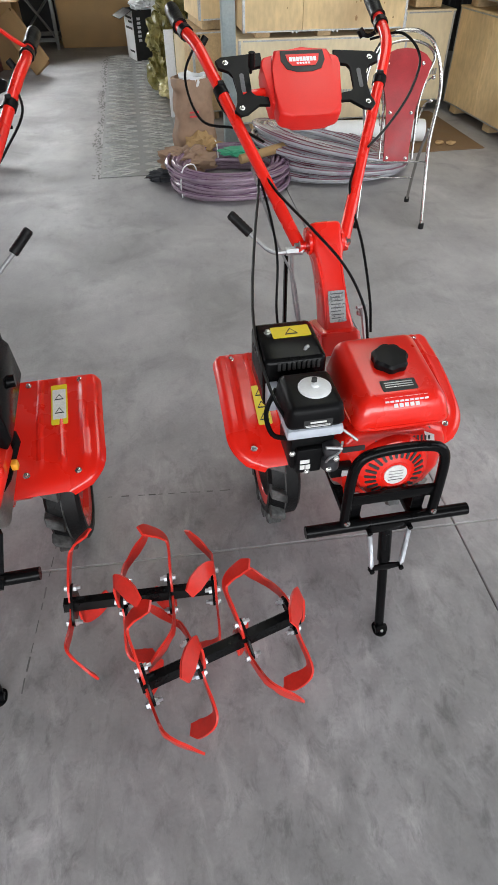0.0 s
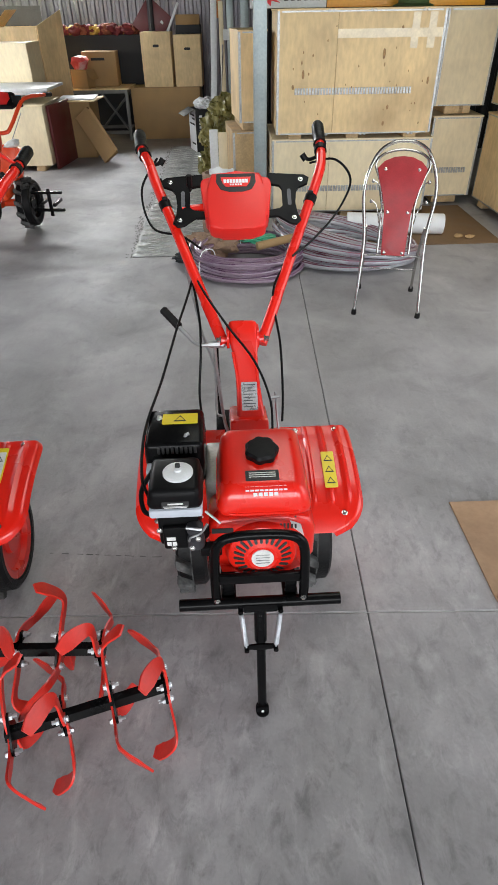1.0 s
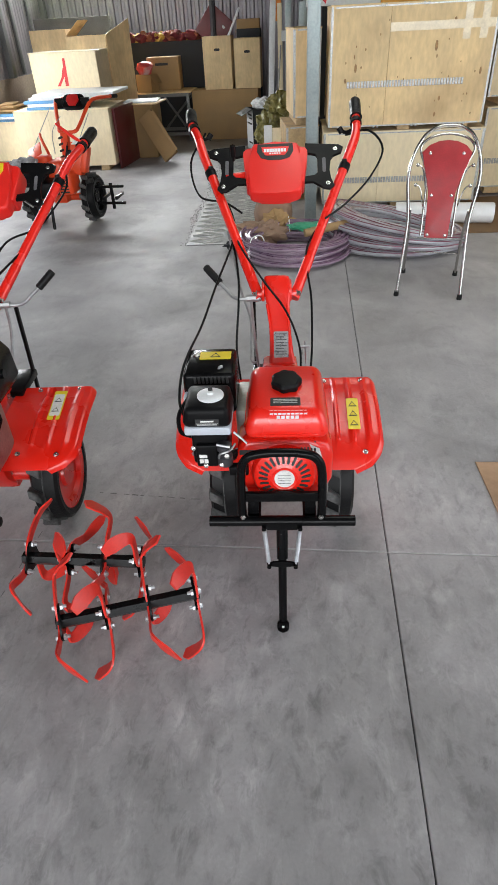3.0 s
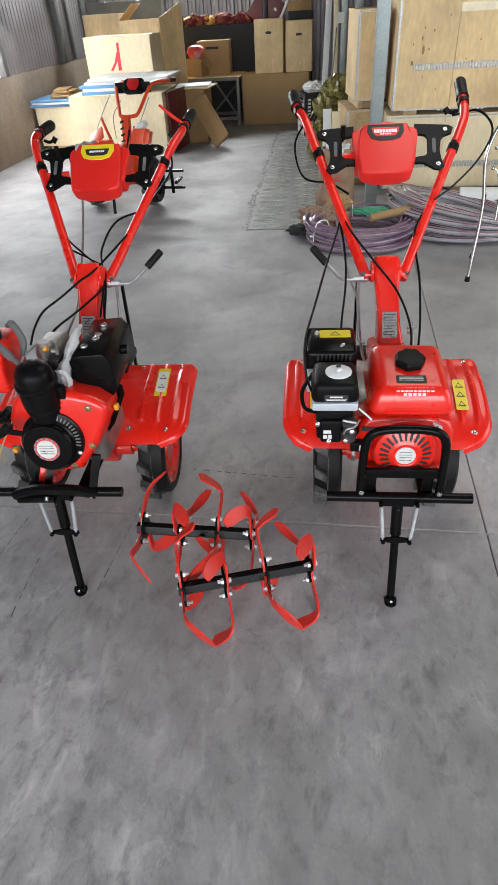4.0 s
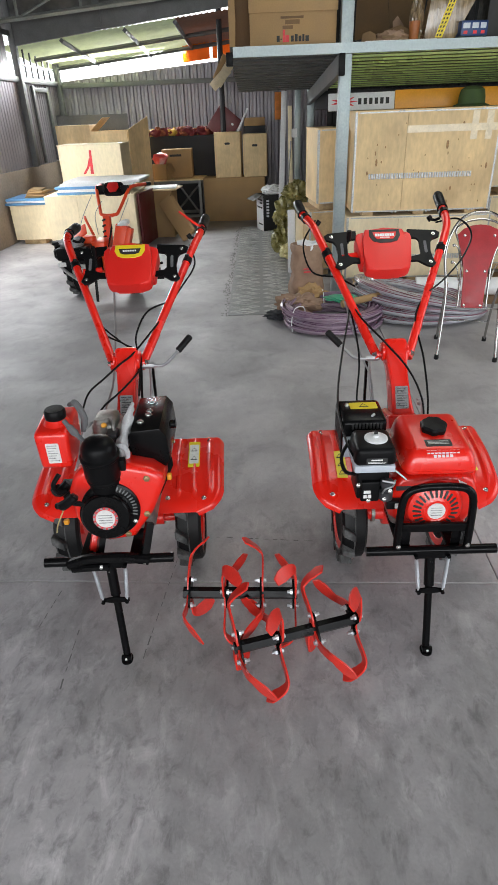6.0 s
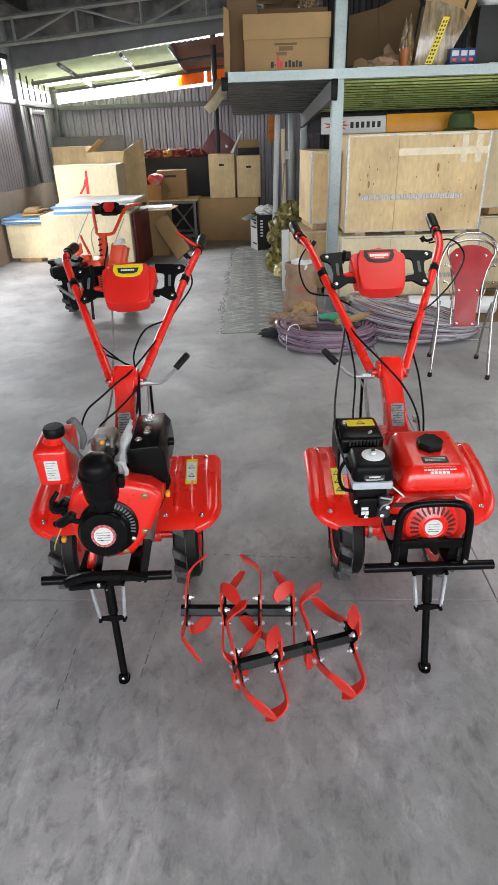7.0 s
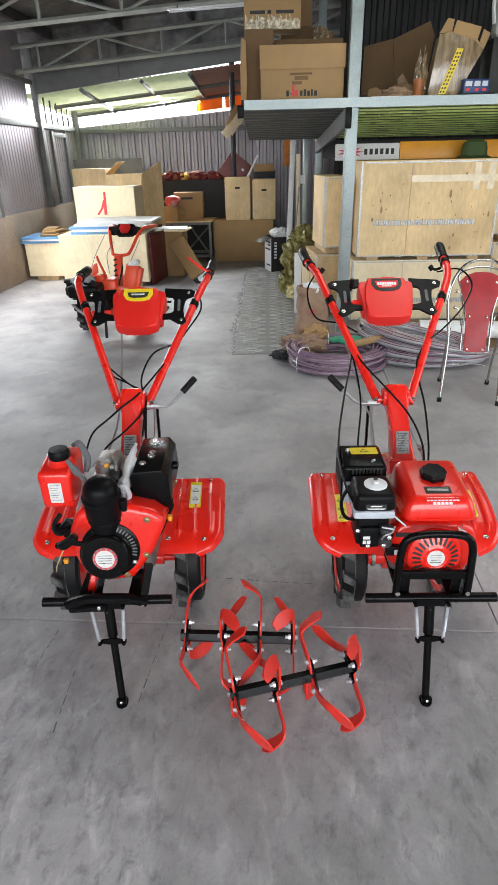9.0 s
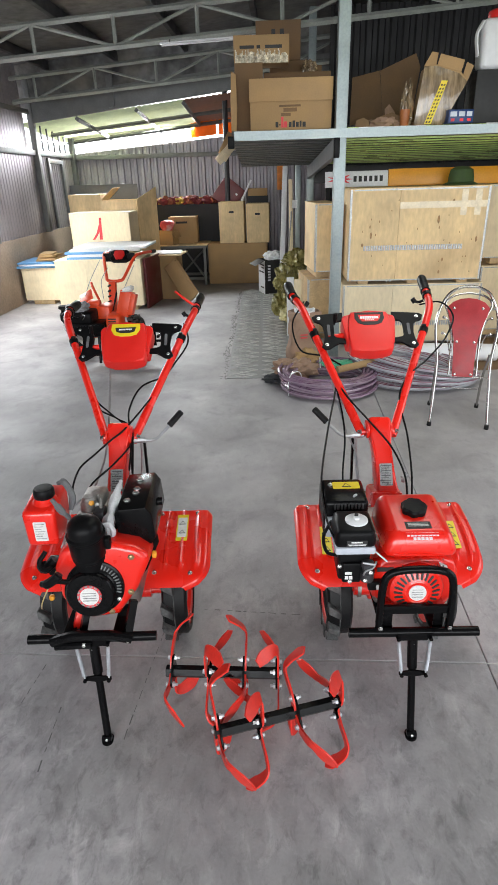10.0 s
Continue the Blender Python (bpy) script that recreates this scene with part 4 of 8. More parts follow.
# dark cloth covered bench with a bundle on it
bm = B()
add_box(bm, (0, 0, 0), (1.22, 0.5, 1.20), 0.02)
single("covered_bench", bm, DARK_CLOTH, pose(-2.38, 9.75, 0), "tall bench covered with a dark cloth", "bench")
rng = random.Random(12)
BUNDLE = [material("maroon_cloth", (0.16, 0.02, 0.025), 0.9, 0, 0.2, 12, 0.3, 60), material("gold_cloth", (0.50, 0.30, 0.05), 0.8, 0, 0.2, 12, 0.3, 60), material("rust_cloth", (0.28, 0.08, 0.04), 0.9, 0, 0.2, 12, 0.3, 60)]
for i in range(15):
    bm = B()
    bmesh.ops.create_icosphere(bm, subdivisions=3, radius=0.085)
    for v in bm.verts:
        v.co *= 1 + 0.7 * noise.noise(v.co * 13 + Vector((i * 7, 0, 0))) + 0.25 * noise.noise(v.co * 40)
        v.co.z *= 0.75
    lx = -2.3 + i * 0.072
    single("crumpled_cloth", bm, BUNDLE[(0, 1, 0, 2, 0)[i % 5]], pose(lx, 9.84 + rng.uniform(-0.03, 0.08), 1.245 + rng.uniform(-0.01, 0.02)), "crumpled maroon and gold cloth on the bench", "cloth", "cloths on the bench")
# big board box with two tall boxes
carton(pose(-1.37, 9.19, 0, 0, 0, -1), 0.945, 0.42, 0.625, "large brown board box on the floor", CARTON)
for x, w, h in ((-1.172, 0.392, 0.612), (-0.742, 0.357, 0.576)):
    t = carton(pose(x, 9.21, 0.627, 0, 0, -1), w, 0.34, h, "tall pale wooden box with a cut handhold", PLY, (0, 0, 0, 0))
    bm = B()
    add_prism(bm, rounded(0.08, 0.03, 0.014), 0, 0.002, facing((w / 2, -0.001, h - 0.15), (0, -1, 0)))
    part("handhold", bm, INK, t)
# black block whose top shows as the shaded strip under the brown carton
carton(pose(-0.735, 9.60, 0, 0, 0, 0), 0.325, 0.3, 1.30, "black block for the shaded strip above a pale wooden box", DARK_CLOTH)
carton(pose(-0.73, 9.60, 1.302, 0, 0, 1), 0.315, 0.26, 0.11, "flat brown carton on the black shade block", CARTON)
mb = thing("maroon_board", pose(-1.035, 9.568, 1.345, 0, 39, 0), "maroon panel tilted behind tall boxes", "board")
bm = B()
add_box(bm, (-0.195, -0.010, -0.195), (0.195, 0.010, 0.195), 0.004)
part("panel", bm, MAROON, mb)
bm = B()
add_box(bm, (0.085, -0.012, 0.055), (0.125, -0.0105, 0.085))
part("label", bm, PAPER, mb, "small white label")
bm = B()
add_box(bm, (-0.015, -0.012, -0.18), (0.015, 0.012, 0.18), 0.003)
single("wood_lath", bm, BOARD_WHITE, pose(-0.745, 9.36, 1.38, 0, 28, 0), "pale slat leaning over a box", "lath")
# printed carton
t = carton(pose(-0.428, 8.16, 0, 0, 0, 20), 0.32, 0.30, 0.48, "black and white printed carton with open flaps", INK, (0, 0, 115, 0), marks=[(0.045, 0.19 + 0.04 * i, 0.085, 0.215 + 0.04 * i, WHITE) for i in range(6)])
bm = B()
add_box(bm, (-0.002, 0.002, 0.004), (-0.0005, 0.298, 0.475))
part("print", bm, WHITE, t, "white printed side")
for z, d in ((0.40, 0.20), (0.36, 0.12), (0.30, 0.22), (0.08, 0.16)):
    bm = B()
    add_box(bm, (-0.0032, 0.04, z), (-0.0022, 0.04 + d, z + 0.02))
    part("side_print", bm, INK, t)


def lump(name, m, size, mat, label, category, seed=0, rough=0.3, freq=3.0, sub=4):
    """A crumpled bag or cloth heap, flat beneath."""
    bm = B()
    bmesh.ops.create_icosphere(bm, subdivisions=sub, radius=1)
    for v in bm.verts:
        k = 1 + rough * noise.noise(v.co * freq + Vector((seed, 0, 0))) + rough * 0.5 * noise.noise(v.co * freq * 2.7 + Vector((0, seed, 0))) + rough * 0.3 * abs(noise.noise(v.co * freq * 6 + Vector((0, seed, 0))))
        v.co = Vector((v.co.x * k * size[0], v.co.y * k * size[1], max(-0.98 * size[2], v.co.z * k * size[2])))
        v.co.z += 0.98 * size[2]
    return single(name, bm, mat, m, label, category)


lump("wrapped_load", pose(-0.13, 6.60, 0.30), (0.12, 0.12, 0.15), OLIVE, "olive plastic wrapped load on a bag", "bundle", 3, 0.6, 2.6)
lump("plastic_bag", pose(-0.16, 6.62, 0), (0.13, 0.15, 0.16), OLIVE, "olive yellow plastic bag on the floor", "bag", 8, 0.45)
lump("plastic_bag", pose(-0.07, 6.38, 0), (0.13, 0.12, 0.09), material("pale_yellow_bag", (0.62, 0.56, 0.28), 0.35, 0, 0.2, 8, 0.4, 20), "pale yellow plastic bag on the floor", "bag", 15, 0.4)
lump("wrapped_load", pose(-0.02, 6.66, 0.52), (0.13, 0.10, 0.13), OLIVE, "olive plastic wrapped load", "bundle", 23, 0.6)
lump("white_bag", pose(-0.30, 8.34, 0.455), (0.14, 0.12, 0.07), WHITE, "white plastic bag on a printed carton", "bag", 77, 0.3)
board("pale_board", pose(-0.125, 5.72, 0, -3, 0, 6), 0.075, 0.02, 0.62, BOARD_WHITE, "pale narrow board standing beside the crates")
board("pale_board", pose(-0.048, 5.70, 0, -3, 0, 3), 0.078, 0.02, 0.60, PLY_LIGHT, "pale plywood board standing beside the crates")
# pieces leaning on the mezzanine's rear posts
bm = B()
add_box(bm, (-0.034, -0.012, 0), (0.034, 0.012, 1.70), 0.003)
single("wood_lath", bm, BOARD_WHITE, pose(-0.195, 7.90, 0, -2.5, 2, 0), "long pale slat leaning at the mezzanine's rear", "lath")
bm = B()
add_box(bm, (-0.026, -0.010, 0), (0.026, 0.010, 1.54), 0.003)
single("wood_lath", bm, PLY_LIGHT, pose(-0.04, 7.90, 0, -2, -1, 0), "pale wooden batten leaning at the mezzanine's rear", "lath")
bm = B()
add_tube(bm, [(-0.012, 0, 0), (0.012, 0, 1.15)], 0.009, 8)
single("wood_lath", bm, ALU, pose(-0.125, 7.86, 0, -2, 3, 0), "thin grey rod leaning beside pale battens", "rod")
bm = B()
add_box(bm, (-0.035, -0.001, -0.05), (0.035, 0.001, 0.05), 0.0)
single("paper_tag", bm, PAPER, pose(-0.01, 7.92, 1.235, -2, 0, 0), "white paper tag stuck on a batten", "tag")
bm = B()
add_box(bm, (-0.055, -0.006, 0), (0.055, 0.006, 0.40), 0.002)
single("orange_strip", bm, material("faded_orange", (0.85, 0.30, 0.06), 0.6, 0, 0.2, 9), pose(-0.21, 10.79, 1.36), "bright orange strip fixed on the back wall", "board")
# ---- floor things by the post ----
def sack():
    bm = B()
    prof = rounded(0.27, 0.20, 0.08, 9)
    rings = []
    wall = ((0, 0.9), (0.02, 1.02), (0.12, 1.05), (0.28, 1.0), (0.38, 0.98), (0.45, 0.92), (0.48, 0.98), (0.52, 0.95), (0.525, 0.85), (0.49, 0.84), (0.45, 0.82))
    for z, k in [(a[0] + (b[0] - a[0]) * f / 4, a[1] + (b[1] - a[1]) * f / 4) for a, b in zip(wall, wall[1:]) for f in range(4)] + [wall[-1]]:
        ring = []
        for x, y in prof:
            p = Vector((x * k, y * k, z))
            w = noise.noise(p * 9) * 0.026 + noise.noise(Vector((p.x * 26, p.y * 26, p.z * 11))) * 0.011
            ring.append(bm.verts.new(p + Vector((w, noise.noise(p * 9 + Vector((5, 0, 0))) * 0.026 + noise.noise(Vector((p.x * 24, p.y * 24 + 7, p.z * 12))) * 0.011, noise.noise(p * 20) * 0.008 if z > 0.5 else 0))))
        rings.append(ring)
    for a, b in zip(rings, rings[1:]):
        for k in range(len(a)):
            q = (k + 1) % len(a)
            bm.faces.new((a[k], a[q], b[q], b[k]))
    bm.faces.new(rings[0][::-1])
    bm.faces.new(rings[-1])
    return bm


sk = thing("paper_sack", pose(0.015, 4.55, 0, 0, 0, 8), "open brown kraft paper sack with red print", "sack")
part("sack_body", sack(), KRAFT, sk)
bm = B()
add_lathe(bm, ((0.08, 0.44), (0.085, 0.48), (0.09, 0.53), (0.085, 0.535), (0.08, 0.49), (0, 0.46)), 14)
for v in bm.verts:
    v.co += Vector((noise.noise(v.co * 25), noise.noise(v.co * 25 + Vector((4, 0, 0))), noise.noise(v.co * 25 + Vector((0, 4, 0))))) * 0.02
part("liner", bm, WHITE, sk, "white plastic liner")
bm = B()
for z in (0.31, 0.335):
    add_box(bm, (-0.05, -0.1135, z), (0.01, -0.1115, z + 0.010))
part("print", bm, RED_INK, sk)
lump("crumpled_paper", pose(-0.07, 4.27, 0), (0.17, 0.10, 0.09), KRAFT, "crumpled brown kraft paper on the floor", "paper", 31, 0.5, 2.6)
lump("crumpled_paper", pose(0.06, 4.40, 0), (0.13, 0.09, 0.10), CARTON, "torn brown paper beside the sack", "paper", 41, 0.5, 2.6)
lump("dark_rag", pose(-0.22, 4.18, 0), (0.12, 0.06, 0.035), DARK_CLOTH, "dark rag on the floor", "rag", 51, 0.5)


def coil(name, centre, rx, ry, turns, layers, r, mat, label, seed, yaw=0, spread=0.0, lean=0.0, phase=2.3, stripe=None):
    """A lying coil of hose, one running tube with uneven turns."""
    g = random.Random(seed)
    pts = []
    step = 26
    total = turns * layers
    for k in range(total * step):
        a = 2 * math.pi * k / step
        turn = k / step
        layer = int(turn) // turns
        i = int(turn) % turns
        f = turn - int(turn)
        if layer % 2:
            i, f = turns - 1 - i, -f
        inset = (i + f) * r * 1.75
        wob = 0.012 * math.sin(a * 1.0 + int(turn) * 2.1) + 0.008 * math.sin(2 * a + int(turn) * 0.7)
        x = (rx - inset + wob) * math.cos(a)
        y = (ry - inset + wob) * math.sin(a)
        z = r + layer * r * 1.75 * (1 - lean + lean * math.cos(a - phase)) + 0.006 * math.sin(3 * a + int(turn) * 1.9) + spread * max(0, math.cos(a - phase)) * layer
        pts.append((x, y, max(r, z)))
    bm = B()
    add_tube(bm, pts, r, 8)
    t = thing(name, pose(*centre, 0, 0, 0, yaw), label, "hose")
    part("hose", bm, mat, t)
    for off in (0.75, 2.1):
        bm = B()
        add_tube(bm, [(x * (1 + 0.86 * r * math.cos(off) / math.hypot(x, y)), y * (1 + 0.86 * r * math.cos(off) / math.hypot(x, y)), z + 0.86 * r * math.sin(off)) for x, y, z in pts], r * 0.26, 5)
        part("stripe", bm, stripe, t, "dark coloured stripe in the hose wall")
    return t


c1 = coil("hose_coil", (0.19, 4.07), 0.375, 0.355, 4, 6, 0.0145, HOSE_PURPLE, "coil of purple clear plastic hose on the floor", 3, stripe=material("violet_stripe", (0.12, 0.05, 0.11), 0.3, 0, 0.2, 9))
bm = B()
for a in (100, 215):
    q = radians(a)
    add_tube(bm, [(0.385 * math.cos(q), 0.365 * math.sin(q), 0.0), (0.39 * math.cos(q), 0.37 * math.sin(q), 0.09), (0.36 * math.cos(q), 0.34 * math.sin(q), 0.175), (0.28 * math.cos(q), 0.26 * math.sin(q), 0.175), (0.25 * math.cos(q), 0.23 * math.sin(q), 0.09)], 0.004, 6, 3)
part("tie", bm, WHITE, c1, "pale plastic tie")
coil("hose_coil", (0.93, 4.36), 0.50, 0.47, 5, 8, 0.0185, HOSE_CLEAR, "large coil of clear plastic hose lying behind the chair", 5, yaw=-12, spread=0.003, lean=0.42, phase=3.7, stripe=material("wine_stripe", (0.16, 0.05, 0.075), 0.3, 0, 0.3, 5))
lump("green_cloth", pose(0.28, 4.14, 0.155), (0.12, 0.08, 0.02), material("green_plastic", (0.05, 0.34, 0.2), 0.4, 0, 0.15, 10), "green plastic sheet on the hose coil", "plastic", 5, 0.4)
bm = B()
add_tube(bm, [(-0.17, 0, 0.03), (0.17, 0.03, 0.03)], 0.028, 12)
single("cardboard_tube", bm, CARTON, pose(0.43, 4.04, 0.155, 0, -6, 14), "brown cardboard tube on the hose coil", "tube")
# roll and floor board
bm = B()
add_lathe(bm, ((0.02, 0), (0.073, 0), (0.076, 0.004), (0.076, 0.756), (0.073, 0.76), (0.02, 0.76), (0.02, 0.7), (0, 0.7)), 24, along((1.0, 4.80, 0.085), (1.75, 4.72, 0.085)))
single("film_roll", bm, WHITE, Matrix(), "white wrapped roll lying behind the chair", "roll")
board("floor_cardboard", pose(1.15, 4.46, 0.001, 0, 0, 2), 1.02, 1.05, 0.006, CARTON_DARK, "flattened brown cardboard on the floor before the crates", "cardboard", 0.001)
for i, (x, y) in enumerate(((1.86, 4.62), (1.94, 4.60), (1.72, 4.72))):
    lump("wood_scrap", pose(x, y, 0.007), (0.035, 0.025, 0.016), CARTON, "scrap of wood on the cardboard", "scrap", 60 + i, 0.4, sub=2)
bm = B()
add_prism(bm, ((0, 0), (0.02, -0.42), (0.06, -0.64), (0.75, -0.62), (0.75, 0.02)), 0, 0.006, bevel=0.001, seg=1)
fc = thing("cardboard_sheet", pose(0.932, 1.605, 0.001), "flattened brown carton sheet on the concrete floor", "cardboard")
FLOOR_CARTON = material("worn_floor_carton", (0.37, 0.235, 0.14), 0.85, 0, 0.14, 4, 0.15, 60, 0.06, dirt=(0.13, 0.08, 0.05), dirt_amount=0.5)
part("sheet", bm, FLOOR_CARTON, fc)
bm = B()
add_prism(bm, ((0.025, -0.425), (0.76, -0.42), (0.76, -0.85), (0.16, -0.82)), 0, 0.005, Matrix.Translation((0, 0, 0.007)), bevel=0.001, seg=1)
part("flap", bm, FLOOR_CARTON, fc)

# patterned strip on the floor
strip = thing("patterned_strip", pose(-0.37, 4.30, 0.0, 0, 0, 1.6), "grey sheet strip with raised diamond pattern on the floor", "floor sheet", kind="structure")
bm = B()
add_box(bm, (-0.29, 0, 0.0), (0.29, 4.3, 0.005), 0.001, seg=1)
part("sheet", bm, PATTERN, strip)
bm = B()
for k in range(31):
    y = 0.02 + k * 0.137
    for c in (-0.145, 0.145):
        for s in (1, -1):
            for h in (1, -1):
                a, b = (c + s * 0.125, y + 0.068), (c, y + 0.068 + h * 0.064)
                add_tube(bm, [(a[0], a[1], 0.005), (b[0], b[1], 0.005)], 0.008, 4, flat=0.8)
        add_tube(bm, [(c - 0.125, y + 0.068, 0.005), (c + 0.125, y + 0.068, 0.005)], 0.005, 4)
tagged(part("ribs", bm, material("pale_rib", (0.47, 0.47, 0.455), 0.5, 0.1, 0.3, 6, 0.1, 60, 0.2), strip, "pale raised ribs"), kind="stuff")
bm = B()
g = random.Random(33)
for k in range(520):
    y = g.uniform(-0.02, 4.25)
    x = -0.315 + g.gauss(0, 0.02) + 0.012 * math.sin(y * 5)
    q = g.uniform(0.003, 0.010)
    add_prism(bm, [(q * a * g.uniform(0.6, 1.2), q * 1.5 * b * g.uniform(0.6, 1.2)) for a, b in ((1, 0.1), (0.2, 1), (-1, 0.3), (-0.6, -0.8), (0.5, -0.9))], 0, 0.0006 + 0.000002 * k, Matrix.Translation((x, y, 0)))
tagged(part("dirt_edge", bm, material("floor_dirt", (0.17, 0.165, 0.16), 0.95, 0, 0.3, 20), strip, "dark dirt along the sheet's edge"), kind="stuff")


# ---- folding chair ----
def chair(m):
    t = thing("folding_chair", m, "steel-tube folding chair with a red vinyl backrest", "chair")
    hw = 0.185
    # main loop: two legs and the arched back
    bm = B()
    arch = [(-hw, 0.0, 0.005), (-hw + 0.01, 0.06, 0.22), (-hw + 0.015, 0.13, 0.42), (-hw - 0.01, 0.20, 0.62), (-hw + 0.005, 0.235, 0.74), (-0.13, 0.26, 0.84), (-0.06, 0.268, 0.883), (0, 0.27, 0.89)]
    add_tube(bm, arch + [(-x, y, z) for x, y, z in arch[::-1][1:]], 0.0100, 10, 5)
    part("back_loop", bm, STAINLESS, t, "polished steel loop")
    bm = B()
    inner = [(-0.088, 0.11, 0.335), (-0.088, 0.17, 0.52), (-0.092, 0.19, 0.60), (-0.115, 0.22, 0.70), (-0.145, 0.245, 0.78), (-0.10, 0.258, 0.83), (0, 0.262, 0.85)]
    add_tube(bm, inner + [(-x, y, z) for x, y, z in inner[::-1][1:]], 0.007, 8, 5)
    part("panel_rod", bm, STAINLESS, t)
    # backrest panel
    bm = B()
    left = [(-0.066, 0.33), (-0.069, 0.45), (-0.075, 0.56), (-0.093, 0.64), (-0.12, 0.71), (-0.135, 0.765), (-0.10, 0.80), (-0.05, 0.82), (0, 0.825)]
    outline = left + [(-x, z) for x, z in left[::-1][1:]]
    slope = facing((0, 0.0, 0.0), (0, -1, 0.33), (0, 0.33, 1))
    add_prism(bm, [(x, z * 1.045) for x, z in outline], -0.012, 0.008, Matrix.Translation((0, -0.012, 0.0)) @ slope, 0.006, 2)
    part("backrest", bm, VINYL, t, "red vinyl backrest panel")
    bm = B()
    for x, z in ((-0.09, 0.76), (0.09, 0.76), (-0.055, 0.55), (0.055, 0.55), (-0.05, 0.345), (0.05, 0.345)):
        p = Matrix.Translation((0, -0.012, 0.0)) @ slope @ Vector((x, z * 1.045, 0.008))
        add_lathe(bm, ((0.009, 0), (0.009, 0.002), (0.005, 0.005), (0, 0.006)), 8, facing(p, (0, -1, 0.33)))
    part("screws", bm, CHROME, t)
    # scroll rods with ball ends
    for s in (-1, 1):
        for z, y in ((0.70, 0.222), (0.60, 0.192)):
            bm = B()
            add_tube(bm, [(s * 0.095, y - 0.01, z - 0.12), (s * 0.115, y - 0.004, z - 0.04), (s * 0.13, y - 0.006, z - 0.01), (s * 0.15, y - 0.012, z)], 0.004, 6, 4)
            bmesh.ops.create_uvsphere(bm, u_segments=10, v_segments=8, radius=0.011, matrix=Matrix.Translation((s * 0.15, y - 0.012, z)))
            part("scroll_rod", bm, CHROME, t)
    # folded seat behind, rear legs, cross bars
    bm = B()
    add_prism(bm, rounded(0.125, 0.33, 0.04), -0.012, 0.012, facing((0, 0.215, 0.52), (0, -1, 0.25), (0, 0.25, 1)), 0.006)
    part("seat", bm, VINYL, t)
    for s in (-1, 1):
        bm = B()
        add_tube(bm, [(s * 0.165, 0.40, 0.005), (s * 0.16, 0.30, 0.26), (s * 0.165, 0.165, 0.47)], 0.0085, 8, 4)
        part("rear_leg", bm, STAINLESS, t)
    for y, z, w in ((0.085, 0.325, hw - 0.012), (0.33, 0.16, 0.16)):
        bm = B()
        add_tube(bm, [(-w, y + 0.015, z), (w, y + 0.015, z)], 0.0045, 8)
        part("crossbar", bm, STAINLESS, t)
    for x, y in ((-hw, 0.0), (hw, 0.0), (-0.165, 0.40), (0.165, 0.40)):
        bm = B()
        add_lathe(bm, ((0.015, 0), (0.016, 0.004), (0.014, 0.03), (0, 0.03)), 10, Matrix.Translation((x, y, 0)))
        part("foot_cap", bm, RUBBER, t)
    return t


chair(pose(1.012, 3.224, 0, 0, 0, -10.5))

# ---- goods on the mezzanine ----
def on_deck(x, y, z=0.0, yaw=0.0, rx=0.0, ry=0.0):
    return MZ @ pose(x, y, 1.915 + z - DECK_FALL * y, rx, ry, yaw)


zb = carton(on_deck(-0.737, 0.02, 0.012, 0), 0.662, 0.40, 0.362, "brown printed cardboard carton on the mezzanine edge", CARTON, marks=((0.205, 0.020, 0.228, 0.060, INK), (0.234, 0.034, 0.246, 0.042, INK), (0.252, 0.018, 0.270, 0.095, RED_INK), (0.272, 0.018, 0.300, 0.062, RED_INK), (0.315, 0.020, 0.336, 0.058, INK), (0.344, 0.020, 0.366, 0.066, INK), (0.373, 0.020, 0.395, 0.056, INK), (0.402, 0.020, 0.418, 0.064, INK), (0.426, 0.020, 0.452, 0.056, INK), (0.235, 0.165, 0.41, 0.180, CARTON_DARK), (0.27, 0.130, 0.38, 0.158, CARTON_DARK), (0.25, 0.100, 0.33, 0.122, CARTON_DARK)))
bm = B()
add_box(bm, (-0.006, -0.010, 0.205), (0.668, -0.0025, 0.366), 0.002)
part("flap", bm, CARTON, zb, "front flap folded down")
carton(on_deck(-0.62, 0.44, 0.0, 0), 0.575, 0.30, 0.50, "dark brown carton behind a printed carton", CARTON_DARK)
tall = carton(on_deck(-0.865, 0.24, 0, 0), 0.235, 0.19, 0.535, "tall brown carton with a torn side", CARTON_DARK)
bm = B()
add_prism(bm, ((0, 0), (0.045, 0.01), (0.055, 0.20), (0.05, 0.44), (0.012, 0.465), (0.0, 0.25)), 0, 0.006, facing((-0.035, -0.10, 0.0), (-0.25, -1, 0)), 0.001)
part("torn_flap", bm, CARTON, tall, "torn pale flap at the edge")
wb = carton(on_deck(-0.868, 0.30, 0.54, 1), 0.46, 0.25, 0.20, "carton wrapped in shiny clear film on a tall carton", CARTON, marks=((0.05, 0.105, 0.17, 0.128, INK), (0.19, 0.105, 0.22, 0.128, INK), (0.26, 0.105, 0.40, 0.128, INK)))
bm = B()
g = random.Random(8)
for i in range(46):
    x = 0.01 + i * 0.0096
    add_box(bm, (x, -0.010 - g.uniform(0, 0.006), 0.0), (x + 0.008, -0.002, g.uniform(0.05, 0.10)), 0.001, seg=1)
part("film", bm, material("crinkled_film", (0.62, 0.56, 0.42), 0.15, 0.1, 0.5, 30, 0.4, 60, 0.3), wb, "crinkled shiny film")
carton(on_deck(-0.56, 0.80, 0.0, 0), 0.37, 0.34, 0.66, "brown carton under a smaller carton, darkened for the dim deck", CARTON_DARK)
